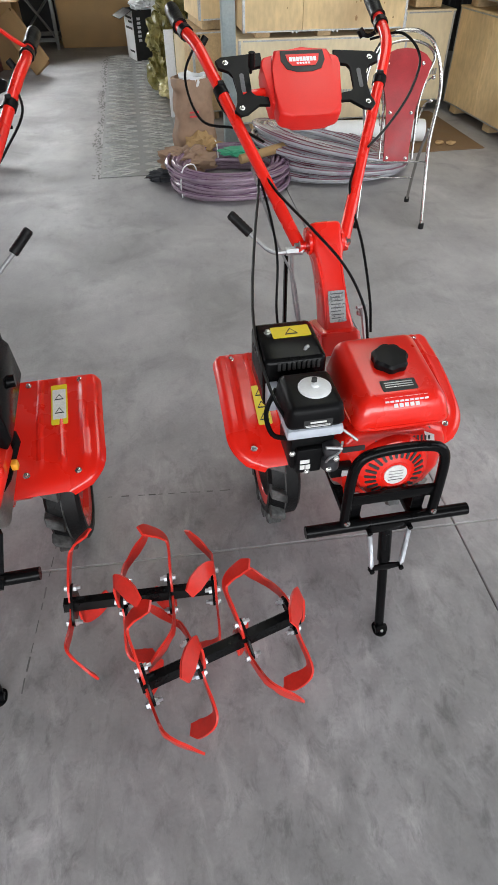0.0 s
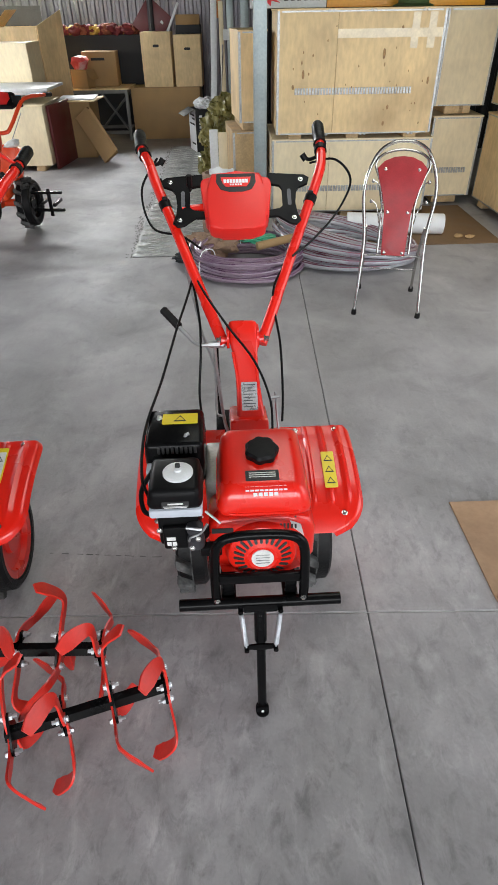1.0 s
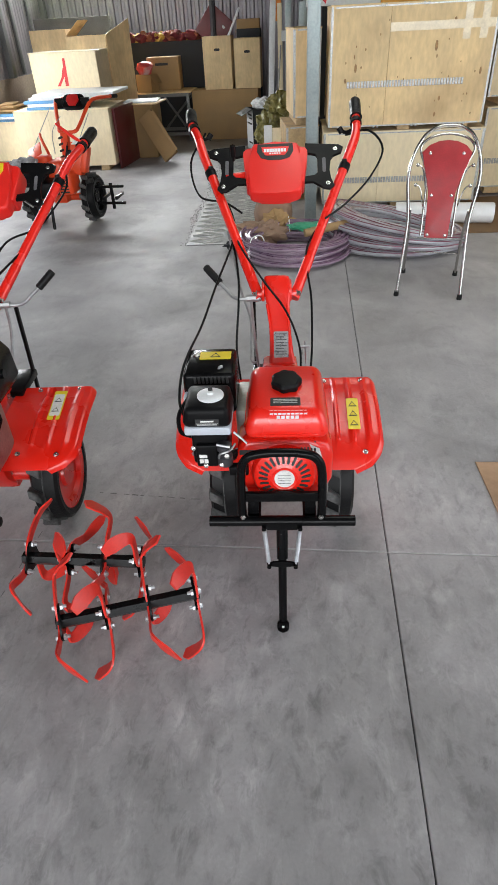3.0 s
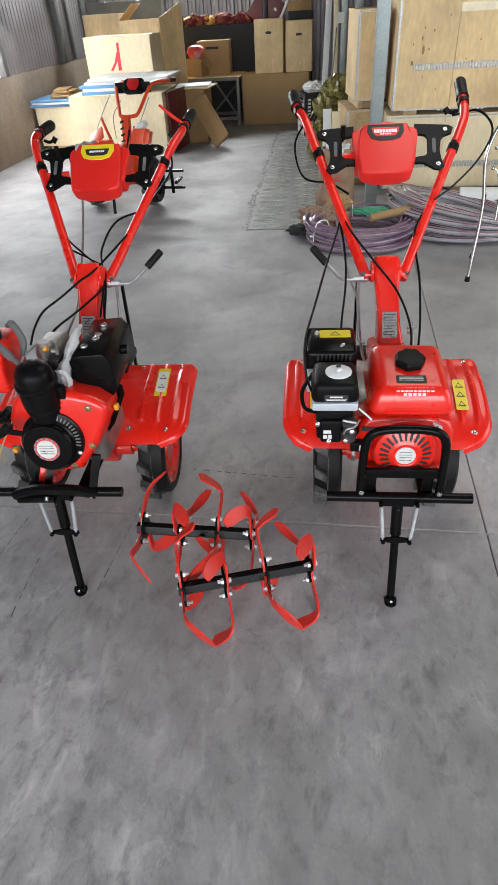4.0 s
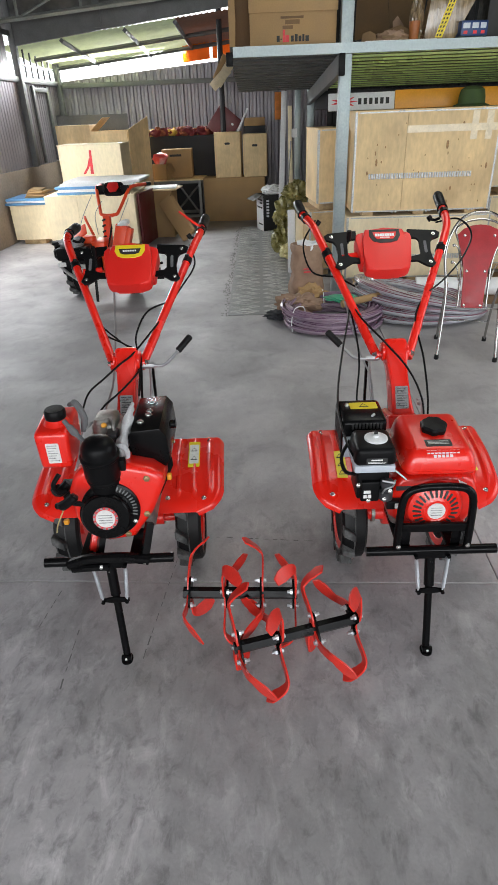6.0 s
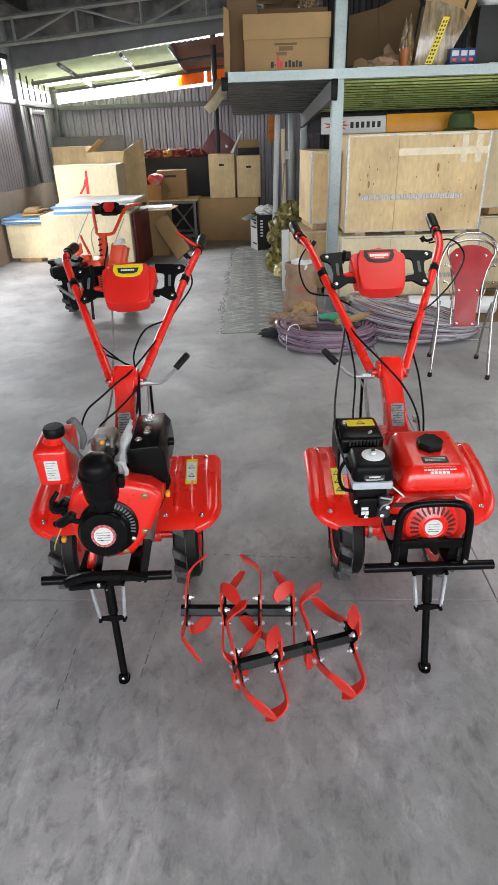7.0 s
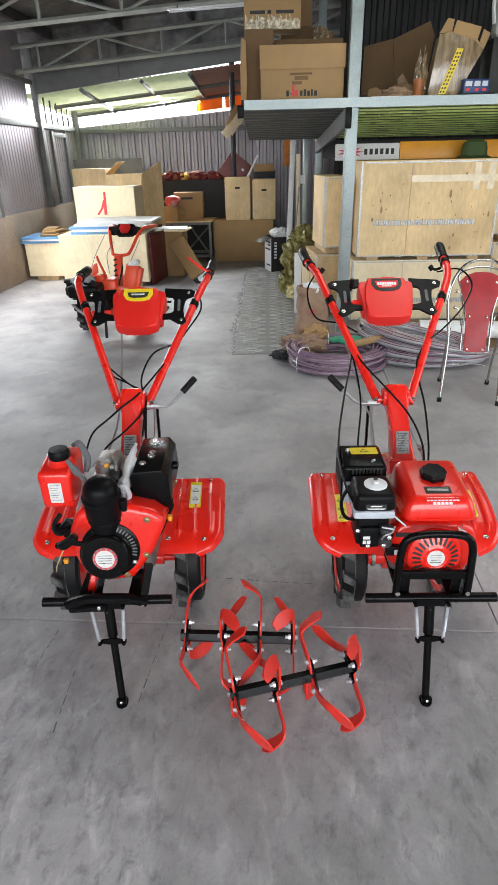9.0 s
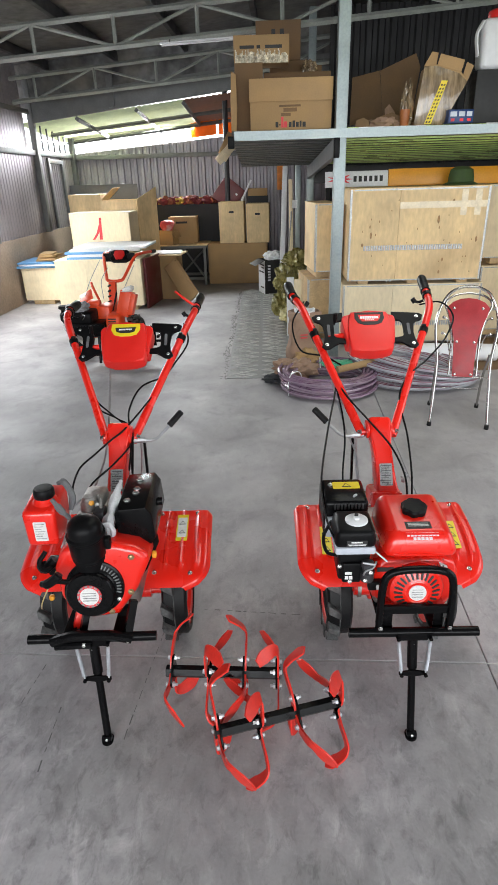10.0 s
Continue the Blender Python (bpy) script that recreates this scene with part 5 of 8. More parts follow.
carton(on_deck(-0.685, 0.80, 0.664, -1), 0.40, 0.30, 0.30, "brown carton with faded print on a stack, darkened for the dim deck", CARTON_DARK, marks=((0.14, 0.185, 0.175, 0.235, INK), (0.14, 0.125, 0.175, 0.17, INK), (0.215, 0.185, 0.25, 0.235, INK), (0.215, 0.125, 0.25, 0.17, INK)))
carton(on_deck(-0.19, 0.80, 0.0, 3), 0.10, 0.30, 0.62, "upright brown carton on the mezzanine", CARTON_DARK)
lump("plastic_wrap", on_deck(-0.22, 0.62, 0.50), (0.06, 0.06, 0.06), FILM, "crumpled clear plastic wrap on cartons", "wrap", 71, 0.5)
tb = thing("carton", on_deck(0, 0.10, 0), "tilted open carton wrapped in clear film", "carton")
face = facing((0, 0, 0), (0, -1, 0))
bm = B()
add_prism(bm, ((0.64, 0.022), (0.852, 0.018), (1.022, 0.33), (0.96, 0.40), (0.76, 0.45), (0.70, 0.44)), -0.25, 0.0, face, 0.006)
part("body", bm, CARTON, tb)
bm = B()
add_prism(bm, ((0.616, 0.03), (0.855, 0.022), (1.018, 0.325), (0.945, 0.385), (0.76, 0.44), (0.665, 0.435)), 0.001, 0.005, face, 0.001)
part("film", bm, FILM, tb, "clear plastic film")
for outline, lift in ((((0.664, 0.440), (0.722, 0.540), (0.772, 0.530), (0.760, 0.437)), 0.014), (((0.766, 0.442), (0.790, 0.522), (0.984, 0.474), (0.962, 0.392)), 0.024), (((0.977, 0.352), (1.005, 0.462), (1.062, 0.434), (1.022, 0.330)), 0.014)):
    bm = B()
    add_prism(bm, outline, lift - 0.008, lift, face @ Matrix.Rotation(radians(-3), 4, "X"), 0.001)
    part("flap", bm, CARTON, tb)
bm = B()
add_prism(bm, ((0.70, 0.032), (0.757, 0.030), (0.862, 0.335), (0.812, 0.338)), 0.0055, 0.0065, face)
part("tape", bm, YELLOW, tb, "yellow printed tape")
bm = B()
for i in range(11):
    a = i / 11
    cx, cz = 0.729 + 0.106 * a, 0.045 + 0.285 * a
    for dx in (-0.012, 0.010):
        add_prism(bm, ((cx + dx - 0.006, cz - 0.006), (cx + dx + 0.007, cz - 0.004), (cx + dx + 0.011, cz + 0.010), (cx + dx - 0.002, cz + 0.008)), 0.007, 0.0078, face)
part("tape_print", bm, INK, tb)
bm = B()
add_prism(bm, ((0.0, 0.0), (0.34, 0.0), (0.27, 0.60), (0.017, 0.55)), 0, 0.006, facing((0, 0, 0), (0, -1, 0.12), (0, 0, 1)), 0.001)
add_prism(bm, ((0.34, 0.0), (0.56, 0.0), (0.645, 0.62), (0.598, 0.73), (0.275, 0.60)), -0.004, 0.002, facing((0, 0, 0), (0, -1, 0.12), (0, 0, 1)), 0.001)
single("cardboard_sheet", bm, CARTON_DARK, on_deck(0.20, 0.95, 0.0, -2), "creased cardboard sheet standing on the deck", "cardboard")
bm = B()
add_lathe(bm, ((0.030, 0), (0.034, 0.006), (0.041, 0.09), (0.043, 0.125), (0.039, 0.125), (0.034, 0.03), (0, 0.02)), 16)
single("plastic_cup", bm, material("rust_brown_plastic", (0.36, 0.12, 0.035), 0.5, 0, 0.2, 20), on_deck(0.545, 0.14, 0.022), "rust-brown plastic cup on the deck", "cup")
lump("plastic_wrap", on_deck(0.58, 0.22, 0.0), (0.045, 0.05, 0.17), FILM, "upright crumpled clear plastic wrap beside a carton", "wrap", 77, 0.5)
for x, y, w, h, yaw, rx in ((0.23, 0.30, 0.17, 0.10, 12, -28), (0.33, 0.22, 0.20, 0.16, -20, -40), (0.44, 0.34, 0.13, 0.22, 30, -18), (0.14, 0.16, 0.12, 0.10, -8, -35)):
    bm = B()
    add_prism(bm, ((0, 0), (w, 0.01), (w * 0.94, h * 0.7), (w * 0.55, h), (w * 0.08, h * 0.8)), 0, 0.005, facing((0, 0, 0), (0, -1, 0)), 0.001)
    single("cardboard_flap", bm, KRAFT if yaw > 0 else CARTON_DARK, on_deck(x, y, 0.02, yaw, rx), "torn brown cardboard flap leaning on scraps", "cardboard")
g = random.Random(21)
for i in range(16):
    x, y = 0.12 + g.random() * 0.55, 0.15 + g.random() * 0.6
    if i % 3 == 0:
        bm = B()
        add_box(bm, (0, 0, 0), (g.uniform(0.1, 0.22), 0.12, g.uniform(0.04, 0.12)), 0.004)
        single("small_box", bm, (CARTON_DARK, BLACK_PLASTIC)[i % 2], on_deck(x, y, 0, g.uniform(-30, 30), 0, g.uniform(-12, 12)), "small brown box among scraps on the deck", "box")
    else:
        lump("torn_cardboard", on_deck(x, y, 0), (g.uniform(0.06, 0.13), 0.08, g.uniform(0.03, 0.09)), (CARTON_DARK, KRAFT, STEEL_DARK, CARTON)[i % 4], "crumpled piece of torn cardboard on the deck", "cardboard", i * 3, 0.6, 2.5, 3)
bm = B()
add_box(bm, (0, 0, 0), (0.21, 0.14, 0.10), 0.006)
pb = thing("printed_box", on_deck(0.88, 0.03, 0.022, 6), "dark blue printed small carton on the deck", "box")
part("body", bm, material("dark_blue_print", (0.02, 0.05, 0.16), 0.4, 0, 0.3, 14), pb)
for x, w in ((0.012, 0.055), (0.085, 0.05), (0.15, 0.045)):
    bm = B()
    add_box(bm, (x, -0.0015, 0.05), (x + w, -0.0005, 0.085))
    part("label", bm, STRIP, pb, "pale printed panel")
for x in (0.02, 0.095, 0.157):
    bm = B()
    add_box(bm, (x, -0.0015, 0.015), (x + 0.03, -0.0005, 0.035))
    part("print", bm, RED_INK, pb)
bm = B()
add_tube(bm, [(0, 0, 0.012), (0.5, 0.2, 0.02)], 0.012, 8)
single("white_pipe", bm, WHITE, on_deck(1.2, 0.05, 0), "white pipe lying on the deck", "pipe")
board("flat_board", on_deck(0.15, 0.0, 0.002, 2), 0.55, 0.12, 0.012, BOARD_WHITE, "pale flat strip lying on the deck")
# sprayer
sp = thing("knapsack_sprayer", on_deck(1.30, 0.35, 0), "white knapsack sprayer with a red lid on a crate", "sprayer")
bm = B()
add_box(bm, (-0.16, -0.1, 0), (0.2, 0.16, 0.44), 0.01)
part("stand_box", bm, INK, sp)
bm = B()
add_box(bm, (-0.14, -0.09, 0.44), (0.14, 0.10, 0.80), 0.05, seg=4)
part("tank", bm, WHITE, sp)
bm = B()
add_lathe(bm, ((0.085, 0.80), (0.09, 0.81), (0.09, 0.845), (0.07, 0.86), (0, 0.86)), 18)
part("lid", bm, RED_PLASTIC, sp, "red lid")
bm = B()
add_tube(bm, [(-0.14, -0.05, 0.78), (-0.19, -0.07, 0.68), (-0.17, -0.08, 0.53)], 0.02, 8, 4, flat=0.5)
part("strap", bm, WHITE, sp)
# signs and cap on the crates behind
sg = thing("signboard", CR @ pose(-0.16, 0.50, 1.468, -8, 0, 0), "long orange and white signboard behind the crates", "sign")
bm = B()
add_box(bm, (0, 0, 0), (0.60, 0.02, 0.14), 0.003)
part("white_panel", bm, BOARD_WHITE, sg)
bm = B()
for i in range(6):
    add_box(bm, (0.27 + i * 0.05, -0.002, 0.045), (0.30 + i * 0.05, -0.0005, 0.095))
part("lettering_bars", bm, INK, sg)
bm = B()
star = []
for i in range(18):
    r = 0.10 if i % 2 == 0 else 0.045
    star.append((r * 1.3 * math.cos(i * math.pi / 9), r * 0.6 * math.sin(i * math.pi / 9)))
add_prism(bm, star, 0.0005, 0.002, facing((0.14, 0, 0.07), (0, -1, 0)))
part("burst_print", bm, RED_INK, sg)
bm = B()
add_box(bm, (0.605, 0, 0), (1.85, 0.02, 0.15), 0.003)
part("orange_panel", bm, ORANGE, sg)
cp = thing("canvas_cap", CR @ pose(1.08, 0.33, 1.467), "dark green canvas hat lying on the crate", "hat")
bm = B()
add_lathe(bm, ((0.15, 0.0), (0.155, 0.006), (0.115, 0.02), (0.112, 0.07), (0.10, 0.125), (0.06, 0.15), (0, 0.155)), 20)
part("crown", bm, GREEN_CAP, cp)
# hanging boards by the pole
for i, (x, z) in enumerate(((-0.98, 2.02), (-0.95, 1.95), (-1.0, 1.90))):
    bm = B()
    add_box(bm, (-0.06, -0.004, -0.16), (0.06, 0.004, 0.16), 0.001)
    single("hanging_cardboard", bm, TAPE if i else CARTON, pose(x, 8.9 - 0.03 * i, z, 0, 30 + 9 * i, 20), "pale cardboard piece hanging beside the mezzanine", "cardboard")

# ---- tillers ----
def add_wheel(t, x, y, r=0.188, w=0.088, side=1, rim_mat=None):
    """Lugged tyre on a red dished rim."""
    wheel = thing("wheel", Matrix(), "black lugged tyre on a red rim", "")
    wheel.parent = t
    wheel.location = (x, y, r)
    rot = Matrix.Rotation(radians(90), 4, "Y")
    bm = B()
    h = w / 2
    add_lathe(bm, ((r * 0.68, -h * 0.75), (r * 0.72, -h), (r * 0.80, -h), (r * 0.86, -h * 0.8), (r * 0.875, 0), (r * 0.86, h * 0.8), (r * 0.80, h), (r * 0.72, h), (r * 0.68, h * 0.75), (r * 0.65, 0), (r * 0.68, -h * 0.75)), 40, rot)
    n = 13
    lugs = []
    for k in range(n):
        for s in (-1, 1):
            a = 2 * math.pi * (k + (0.5 if s > 0 else 0)) / n
            lug = B()
            for v in add_box(lug, (-0.0135, s * h * 0.5 - h * 0.5, r * 0.84), (0.0135, s * h * 0.5 + h * 0.5, r * 1.0), 0.003, seg=1):
                k = abs(v.co.y) / h
                v.co.x += 0.020 * k
                v.co.x *= 1.0 + 0.25 * k
                v.co.z -= 0.010 * max(0, k - 0.5)
            bmesh.ops.transform(lug, verts=lug.verts[:], matrix=Matrix.Rotation(a, 4, "X") @ Matrix(((0, 1, 0, 0), (1, 0, 0, 0), (0, 0, 1, 0), (0, 0, 0, 1))))
            lugs.append(lug)
    part("tyre", bm, RUBBER, wheel)
    bm = B()
    add_lathe(bm, ((r * 0.874, -0.0022), (r * 0.888, -0.0008), (r * 0.888, 0.0008), (r * 0.874, 0.0022)), 48, rot)
    part("mould_seam", bm, LUG, wheel)
    for lug in lugs:
        part("lug", lug, LUG, wheel)
    bm = B()
    add_lathe(bm, ((0.0, -0.01), (0.05, -0.01), (0.055, -h * 0.42), (r * 0.52, -h * 0.46), (r * 0.57, -h * 0.8), (r * 0.68, -h * 0.9), (r * 0.69, -h * 0.9), (r * 0.665, -h * 0.5), (r * 0.65, 0), (r * 0.665, h * 0.5), (r * 0.69, h * 0.9), (r * 0.68, h * 0.9), (r * 0.57, h * 0.8), (r * 0.52, h * 0.46), (0.055, h * 0.42), (0.05, 0.03), (0, 0.03)), 32, rot)
    part("rim", bm, rim_mat or RED, wheel, "red dished rim")
    bm = B()
    for k in range(4):
        a = math.pi / 4 + k * math.pi / 2
        for sx in (-h * 0.43, h * 0.43):
            add_bolt(bm, (sx, 0.04 * math.cos(a), 0.04 * math.sin(a)), (math.copysign(1, sx), 0, 0), 0.006, 0.008)
    part("wheel_bolts", bm, CHROME, wheel)
    bm = B()
    add_tube(bm, [(-side * 0.02, 0, 0), (-side * 0.14, 0, 0)], 0.018, 12)
    part("hub", bm, RED, wheel)
    return wheel


def fender_z(y, yb, yf, zb, zf):
    s = (y - yf) / (yb - yf)
    return zf + (zb - zf) * (1 - (1 - s) ** 2.6)


def add_fender(t, side, xi, xo, yf, yb, zf, zb):
    """A pressed mudguard plate: rounded front corner, three raised ribs, rolled edge."""
    fen = None
    nx, ny = 44, 28
    bm = B()
    grid = []
    for j in range(ny + 1):
        y = yf + (yb - yf) * j / ny
        row = []
        for i in range(nx + 1):
            s = i / nx
            # rounded outer corners in plan
            lo = xo
            ry, rb = 0.085, 0.05
            if y < yf + ry:
                lo = xo - 0.085 * (1 - math.sqrt(max(0, 1 - ((yf + ry - y) / ry) ** 2)))
            if y > yb - rb:
                lo = xo - rb * (1 - math.sqrt(max(0, 1 - ((y - yb + rb) / rb) ** 2)))
            x = xi + (lo - xi) * s
            z = fender_z(y, yb, yf, zb, zf)
            for c in (0.42, 0.62, 0.82):
                u = (s - c) / 0.034
                if abs(u) < 1 and yf + 0.05 < y < yb - 0.02:
                    z += 0.007 * (1 - u * u) * min(1, (y - yf - 0.05) / 0.02, (yb - 0.02 - y) / 0.02)
            edge = max(0, s - 0.93) / 0.07
            z -= 0.016 * edge * edge
            z += 0.006 * math.exp(-((y - yb + 0.032) / 0.012) ** 2)
            z -= 0.012 * max(0, 1 - (y - yf) / 0.02) + 0.014 * max(0, 1 - (yb - y) / 0.02)
            row.append(bm.verts.new((side * x, y, z)))
        grid.append(row)
    for j in range(ny):
        for i in range(nx):
            bm.faces.new((grid[j][i], grid[j][i + 1], grid[j + 1][i + 1], grid[j + 1][i]))
    bmesh.ops.recalc_face_normals(bm, faces=bm.faces[:])
    bmesh.ops.solidify(bm, geom=bm.faces[:], thickness=0.003)
    fen = part("fender", bm, RED, t, "glossy red pressed-steel mudguard")
    bm = B()
    for s, y in ((0.30, yf + 0.04), (0.75, yf + 0.035), (0.30, yb - 0.045), (0.80, yb - 0.045)):
        x = xi + (xo - xi) * s
        add_bolt(bm, (side * x, y, fender_z(y, yb, yf, zb, zf) + 0.003), (0, -0.2, 1), 0.006, 0.007)
    part("fender_bolts", bm, CHROME, fen)
    return fen


def add_sticker(parent, p, normal, w, h, up, mat=YELLOW, signs=3, twist=0.0):
    """A yellow safety label with black warning signs."""
    m = facing(p, normal, up) @ Matrix.Rotation(twist, 4, "Z")
    bm = B()
    add_prism(bm, rounded(w, h, 0.003, 2), 0.0, 0.0012, m)
    st = part("sticker", bm, mat, parent, "yellow safety sticker")
    bm = B()
    long = h >= w
    for i in range(signs):
        c = ((i + 0.5) / signs - 0.5) * (h if long else w) * 0.92
        q = min(w, h) * 0.36
        cx, cy = (0, c) if long else (c, 0)
        tri = ((cx - q, cy - q * 0.75), (cx + q, cy - q * 0.75), (cx, cy + q * 0.9))
        add_prism(bm, tri, 0.0012, 0.0016, m)
    part("sticker_print", bm, INK, st)
    bm = B()
    for i in range(signs):
        c = ((i + 0.5) / signs - 0.5) * (h if long else w) * 0.92
        q = min(w, h) * 0.24
        cx, cy = (0, c) if long else (c, 0)
        add_prism(bm, ((cx - q, cy - q * 0.7), (cx + q, cy - q * 0.7), (cx, cy + q * 0.8)), 0.0016, 0.0019, m)
    part("sticker_print", bm, mat, st)
    return st


def bars(parent, p, normal, up, rows, mat, depth=0.0008, name="lettering_bars"):
    """Plain bars in place of lettering: rows of (x0, y0, x1, y1) on a face."""
    bm = B()
    m = facing(p, normal, up)
    for x0, y0, x1, y1 in rows:
        add_prism(bm, ((x0, y0), (x1, y0), (x1, y1), (x0, y1)), 0.0003, depth, m)
    return part(name, bm, mat, parent)


def add_stand(t, foot_y=-0.085, top=0.335, foot_x=0.0):
    """The drop stand below the front bar, with its two return springs."""
    st = thing("front_stand", Matrix(), "black steel drop stand with two springs", "")
    st.parent = t
    a, b = Vector((0, 0.0, top - 0.02)), Vector((foot_x, foot_y, 0.012))
    bm = B()
    add_tube(bm, [a, b], 0.0115, 12)
    add_tube(bm, [a, a.lerp(b, 0.31)], 0.0155, 12)
    part("leg", bm, BLACK_PAINT, st)
    bm = B()
    add_prism(bm, rounded(0.034, 0.042, 0.014), 0, 0.007, Matrix.Translation((foot_x, foot_y - 0.005, 0)), 0.002)
    add_tube(bm, [b + Vector((-0.015, -0.010, 0.003)), b + Vector((0.015, -0.010, 0.003))], 0.010, 10)
    part("foot", bm, BLACK_PAINT, st)
    bm = B()
    add_bolt(bm, (foot_x, foot_y - 0.017, 0.017), (0, -1, 0.4), 0.004, 0.004)
    add_bolt(bm, (0.0, -0.012, top - 0.035), (0, -1, 0), 0.006, 0.006)
    part("bolts", bm, CHROME, st)
    bm = B()
    mid = a.lerp(b, 0.34)
    add_prism(bm, ((-0.052, 0.014), (-0.04, -0.012), (0.04, -0.012), (0.052, 0.014)), -0.004, 0.004, facing(a + Vector((0, -0.012, 0.012)), (0, -1, 0)), 0.001)
    add_prism(bm, ((-0.042, -0.006), (0.0, -0.014), (0.042, -0.006), (0.042, 0.004), (0, 0.012), (-0.042, 0.004)), -0.003, 0.003, facing(mid + Vector((0, -0.012, 0)), (0, -1, 0)), 0.001)
    part("spring_bracket", bm, BLACK_PAINT, st)
    for s in (-1, 1):
        p0, p1 = a + Vector((s * 0.048, -0.018, 0.012)), mid + Vector((s * 0.036, -0.018, 0))
        bm = B()
        ax = (p1 - p0)
        u = ax.cross(Vector((0, 1, 0))).normalized()
        w = ax.cross(u).normalized()
        q0, q1 = p0.lerp(p1, 0.1), p0.lerp(p1, 0.9)
        pts = []
        for k in range(30 * 8):
            f = k / (30 * 8 - 1)
            an = 2 * math.pi * 30 * f
            pts.append(q0.lerp(q1, f) + 0.0048 * (math.cos(an) * u + math.sin(an) * w))
        add_tube(bm, pts, 0.0018, 5)
        add_tube(bm, [p0, q0], 0.0025, 6)
        add_tube(bm, [q1, p1], 0.0025, 6)
        part("spring", bm, ZINC, st, "bright coiled spring")
        bm = B()
        add_tube(bm, [p0 + Vector((0, 0.01, 0)), p0 + Vector((0, -0.008, 0))], 0.006, 8)
        add_tube(bm, [p1 + Vector((0, 0.01, 0)), p1 + Vector((0, -0.008, 0))], 0.006, 8)
        part("spring_pin", bm, BLACK_PAINT, st)
    return st


def add_controls(t, lever_side=-1, left=(), right=(), lean=0.0, base=0.0, dash_z=1.0, dash_y=0.905, dash_x=0.0, badge=None, cables=()):
    """Column, handlebars, dashboard box, side brackets and gear lever. left, right: the bars from clamp to grip; base, lean: how far the column's foot and head stand to the side."""
    # column: tapered box leaning back
    bm = B()
    rings = []
    for z, w, d in ((0, 0.043, 0.043), (0.03, 0.042, 0.043), (0.07, 0.037, 0.042), (0.12, 0.034, 0.040), (0.18, 0.033, 0.037), (0.215, 0.035, 0.036), (0.235, 0.039, 0.037), (0.25, 0.040, 0.037), (0.295, 0.040, 0.036), (0.303, 0.037, 0.033), (0.306, 0.032, 0.028)):
        k = z / 0.30
        rings.append([bm.verts.new((x + base + (lean - base) * k, y, z)) for x, y in rounded(2 * w, 2 * d, 0.012, 4)])
    for a, b in zip(rings, rings[1:]):
        for i in range(len(a)):
            bm.faces.new((a[i], a[(i + 1) % len(a)], b[(i + 1) % len(a)], b[i]))
    bm.faces.new(rings[0][::-1])
    bm.faces.new(rings[-1])
    bmesh.ops.transform(bm, verts=bm.verts[:], matrix=Matrix.Translation((0, 0.485, 0.50)) @ Matrix.Rotation(radians(-32), 4, "X"))
    col = part("column", bm, RED, t, "red pressed steel steering column")
    # pressed side flanges of the column
    for s in (-1, 1):
        bm = B()
        add_tube(bm, [(s * 0.038 + base, 0.452, 0.515), (s * 0.028 + (lean + base) / 2, 0.522, 0.628), (s * 0.031 + lean, 0.572, 0.703)], 0.0035, 6, 4)
        part("column_edge", bm, RED, col)
    up = (0, math.sin(radians(32)), math.cos(radians(32)))
    nrm = (0, -math.cos(radians(32)), math.sin(radians(32)))
    pc = Vector((base * 0.7 + lean * 0.3, 0.485, 0.50)) + Vector(up) * 0.093 + Vector(nrm) * 0.0415
    bm = B()
    add_prism(bm, rounded(0.045, 0.080, 0.003, 2), 0, 0.0012, facing(pc, nrm, up))
    pl = part("data_plate", bm, PLATE, col, "grey printed data plate")
    bars(pl, pc + Vector(nrm) * 0.0012, nrm, up, [(-0.017, 0.031 - 0.0088 * i, 0.017 - 0.008 * (i % 2), 0.0335 - 0.0088 * i) for i in range(8)], STEEL_DARK)
    # clamp at the top of the column
    bm = B()
    for s in (-1, 1):
        add_prism(bm, rounded(0.075, 0.055, 0.022), -0.004, 0.004, facing((s * 0.042 + lean, 0.625, 0.725), (s, 0, 0), (0, 0, 1)), 0.001)
    add_tube(bm, [(lean - 0.062, 0.63, 0.712), (lean + 0.062, 0.63, 0.712)], 0.010, 10)
    part("handle_clamp", bm, RED, t)
    bm = B()
    add_bolt(bm, (lean + 0.062, 0.63, 0.712), (1, 0, 0), 0.009, 0.012)
    add_bolt(bm, (lean - 0.062, 0.63, 0.712), (-1, 0, 0), 0.009, 0.012)
    part("clamp_nut", bm, CHROME, t)
    for s, pts in ((-1, left), (1, right)):
        pts = [Vector(p) for p in pts]
        bm = B()
        straight = [pts[0].lerp(pts[1], f) for f in (0.0, 0.25, 0.5, 0.75)]
        add_tube(bm, straight + pts[1:], 0.0152, 14, 4)
        bar = part("handlebar", bm, RED, t, "red tubular handlebar")
        bm = B()
        add_tube(bm, [pts[0], pts[0].lerp(pts[1], 0.26)], 0.0168, 12)
        part("sleeve", bm, RED, bar)
        bm = B()
        a, b = pts[-2], pts[-1]
        add_tube(bm, [a, a.lerp(b, 0.06), a.lerp(b, 0.5), a.lerp(b, 0.94), b + (b - a) * 0.06], [0.0215, 0.0190, 0.0200, 0.0200, 0.0150], 14)
        part("grip", bm, RUBBER, bar, "black rubber grip")
        # lever clamp before the grip and cable clip further down
        bm = B()
        d = (pts[-2] - pts[-3]).normalized()
        c = pts[-2] - d * 0.035
        add_tube(bm, [c - d * 0.011, c + d * 0.011], 0.020, 10)
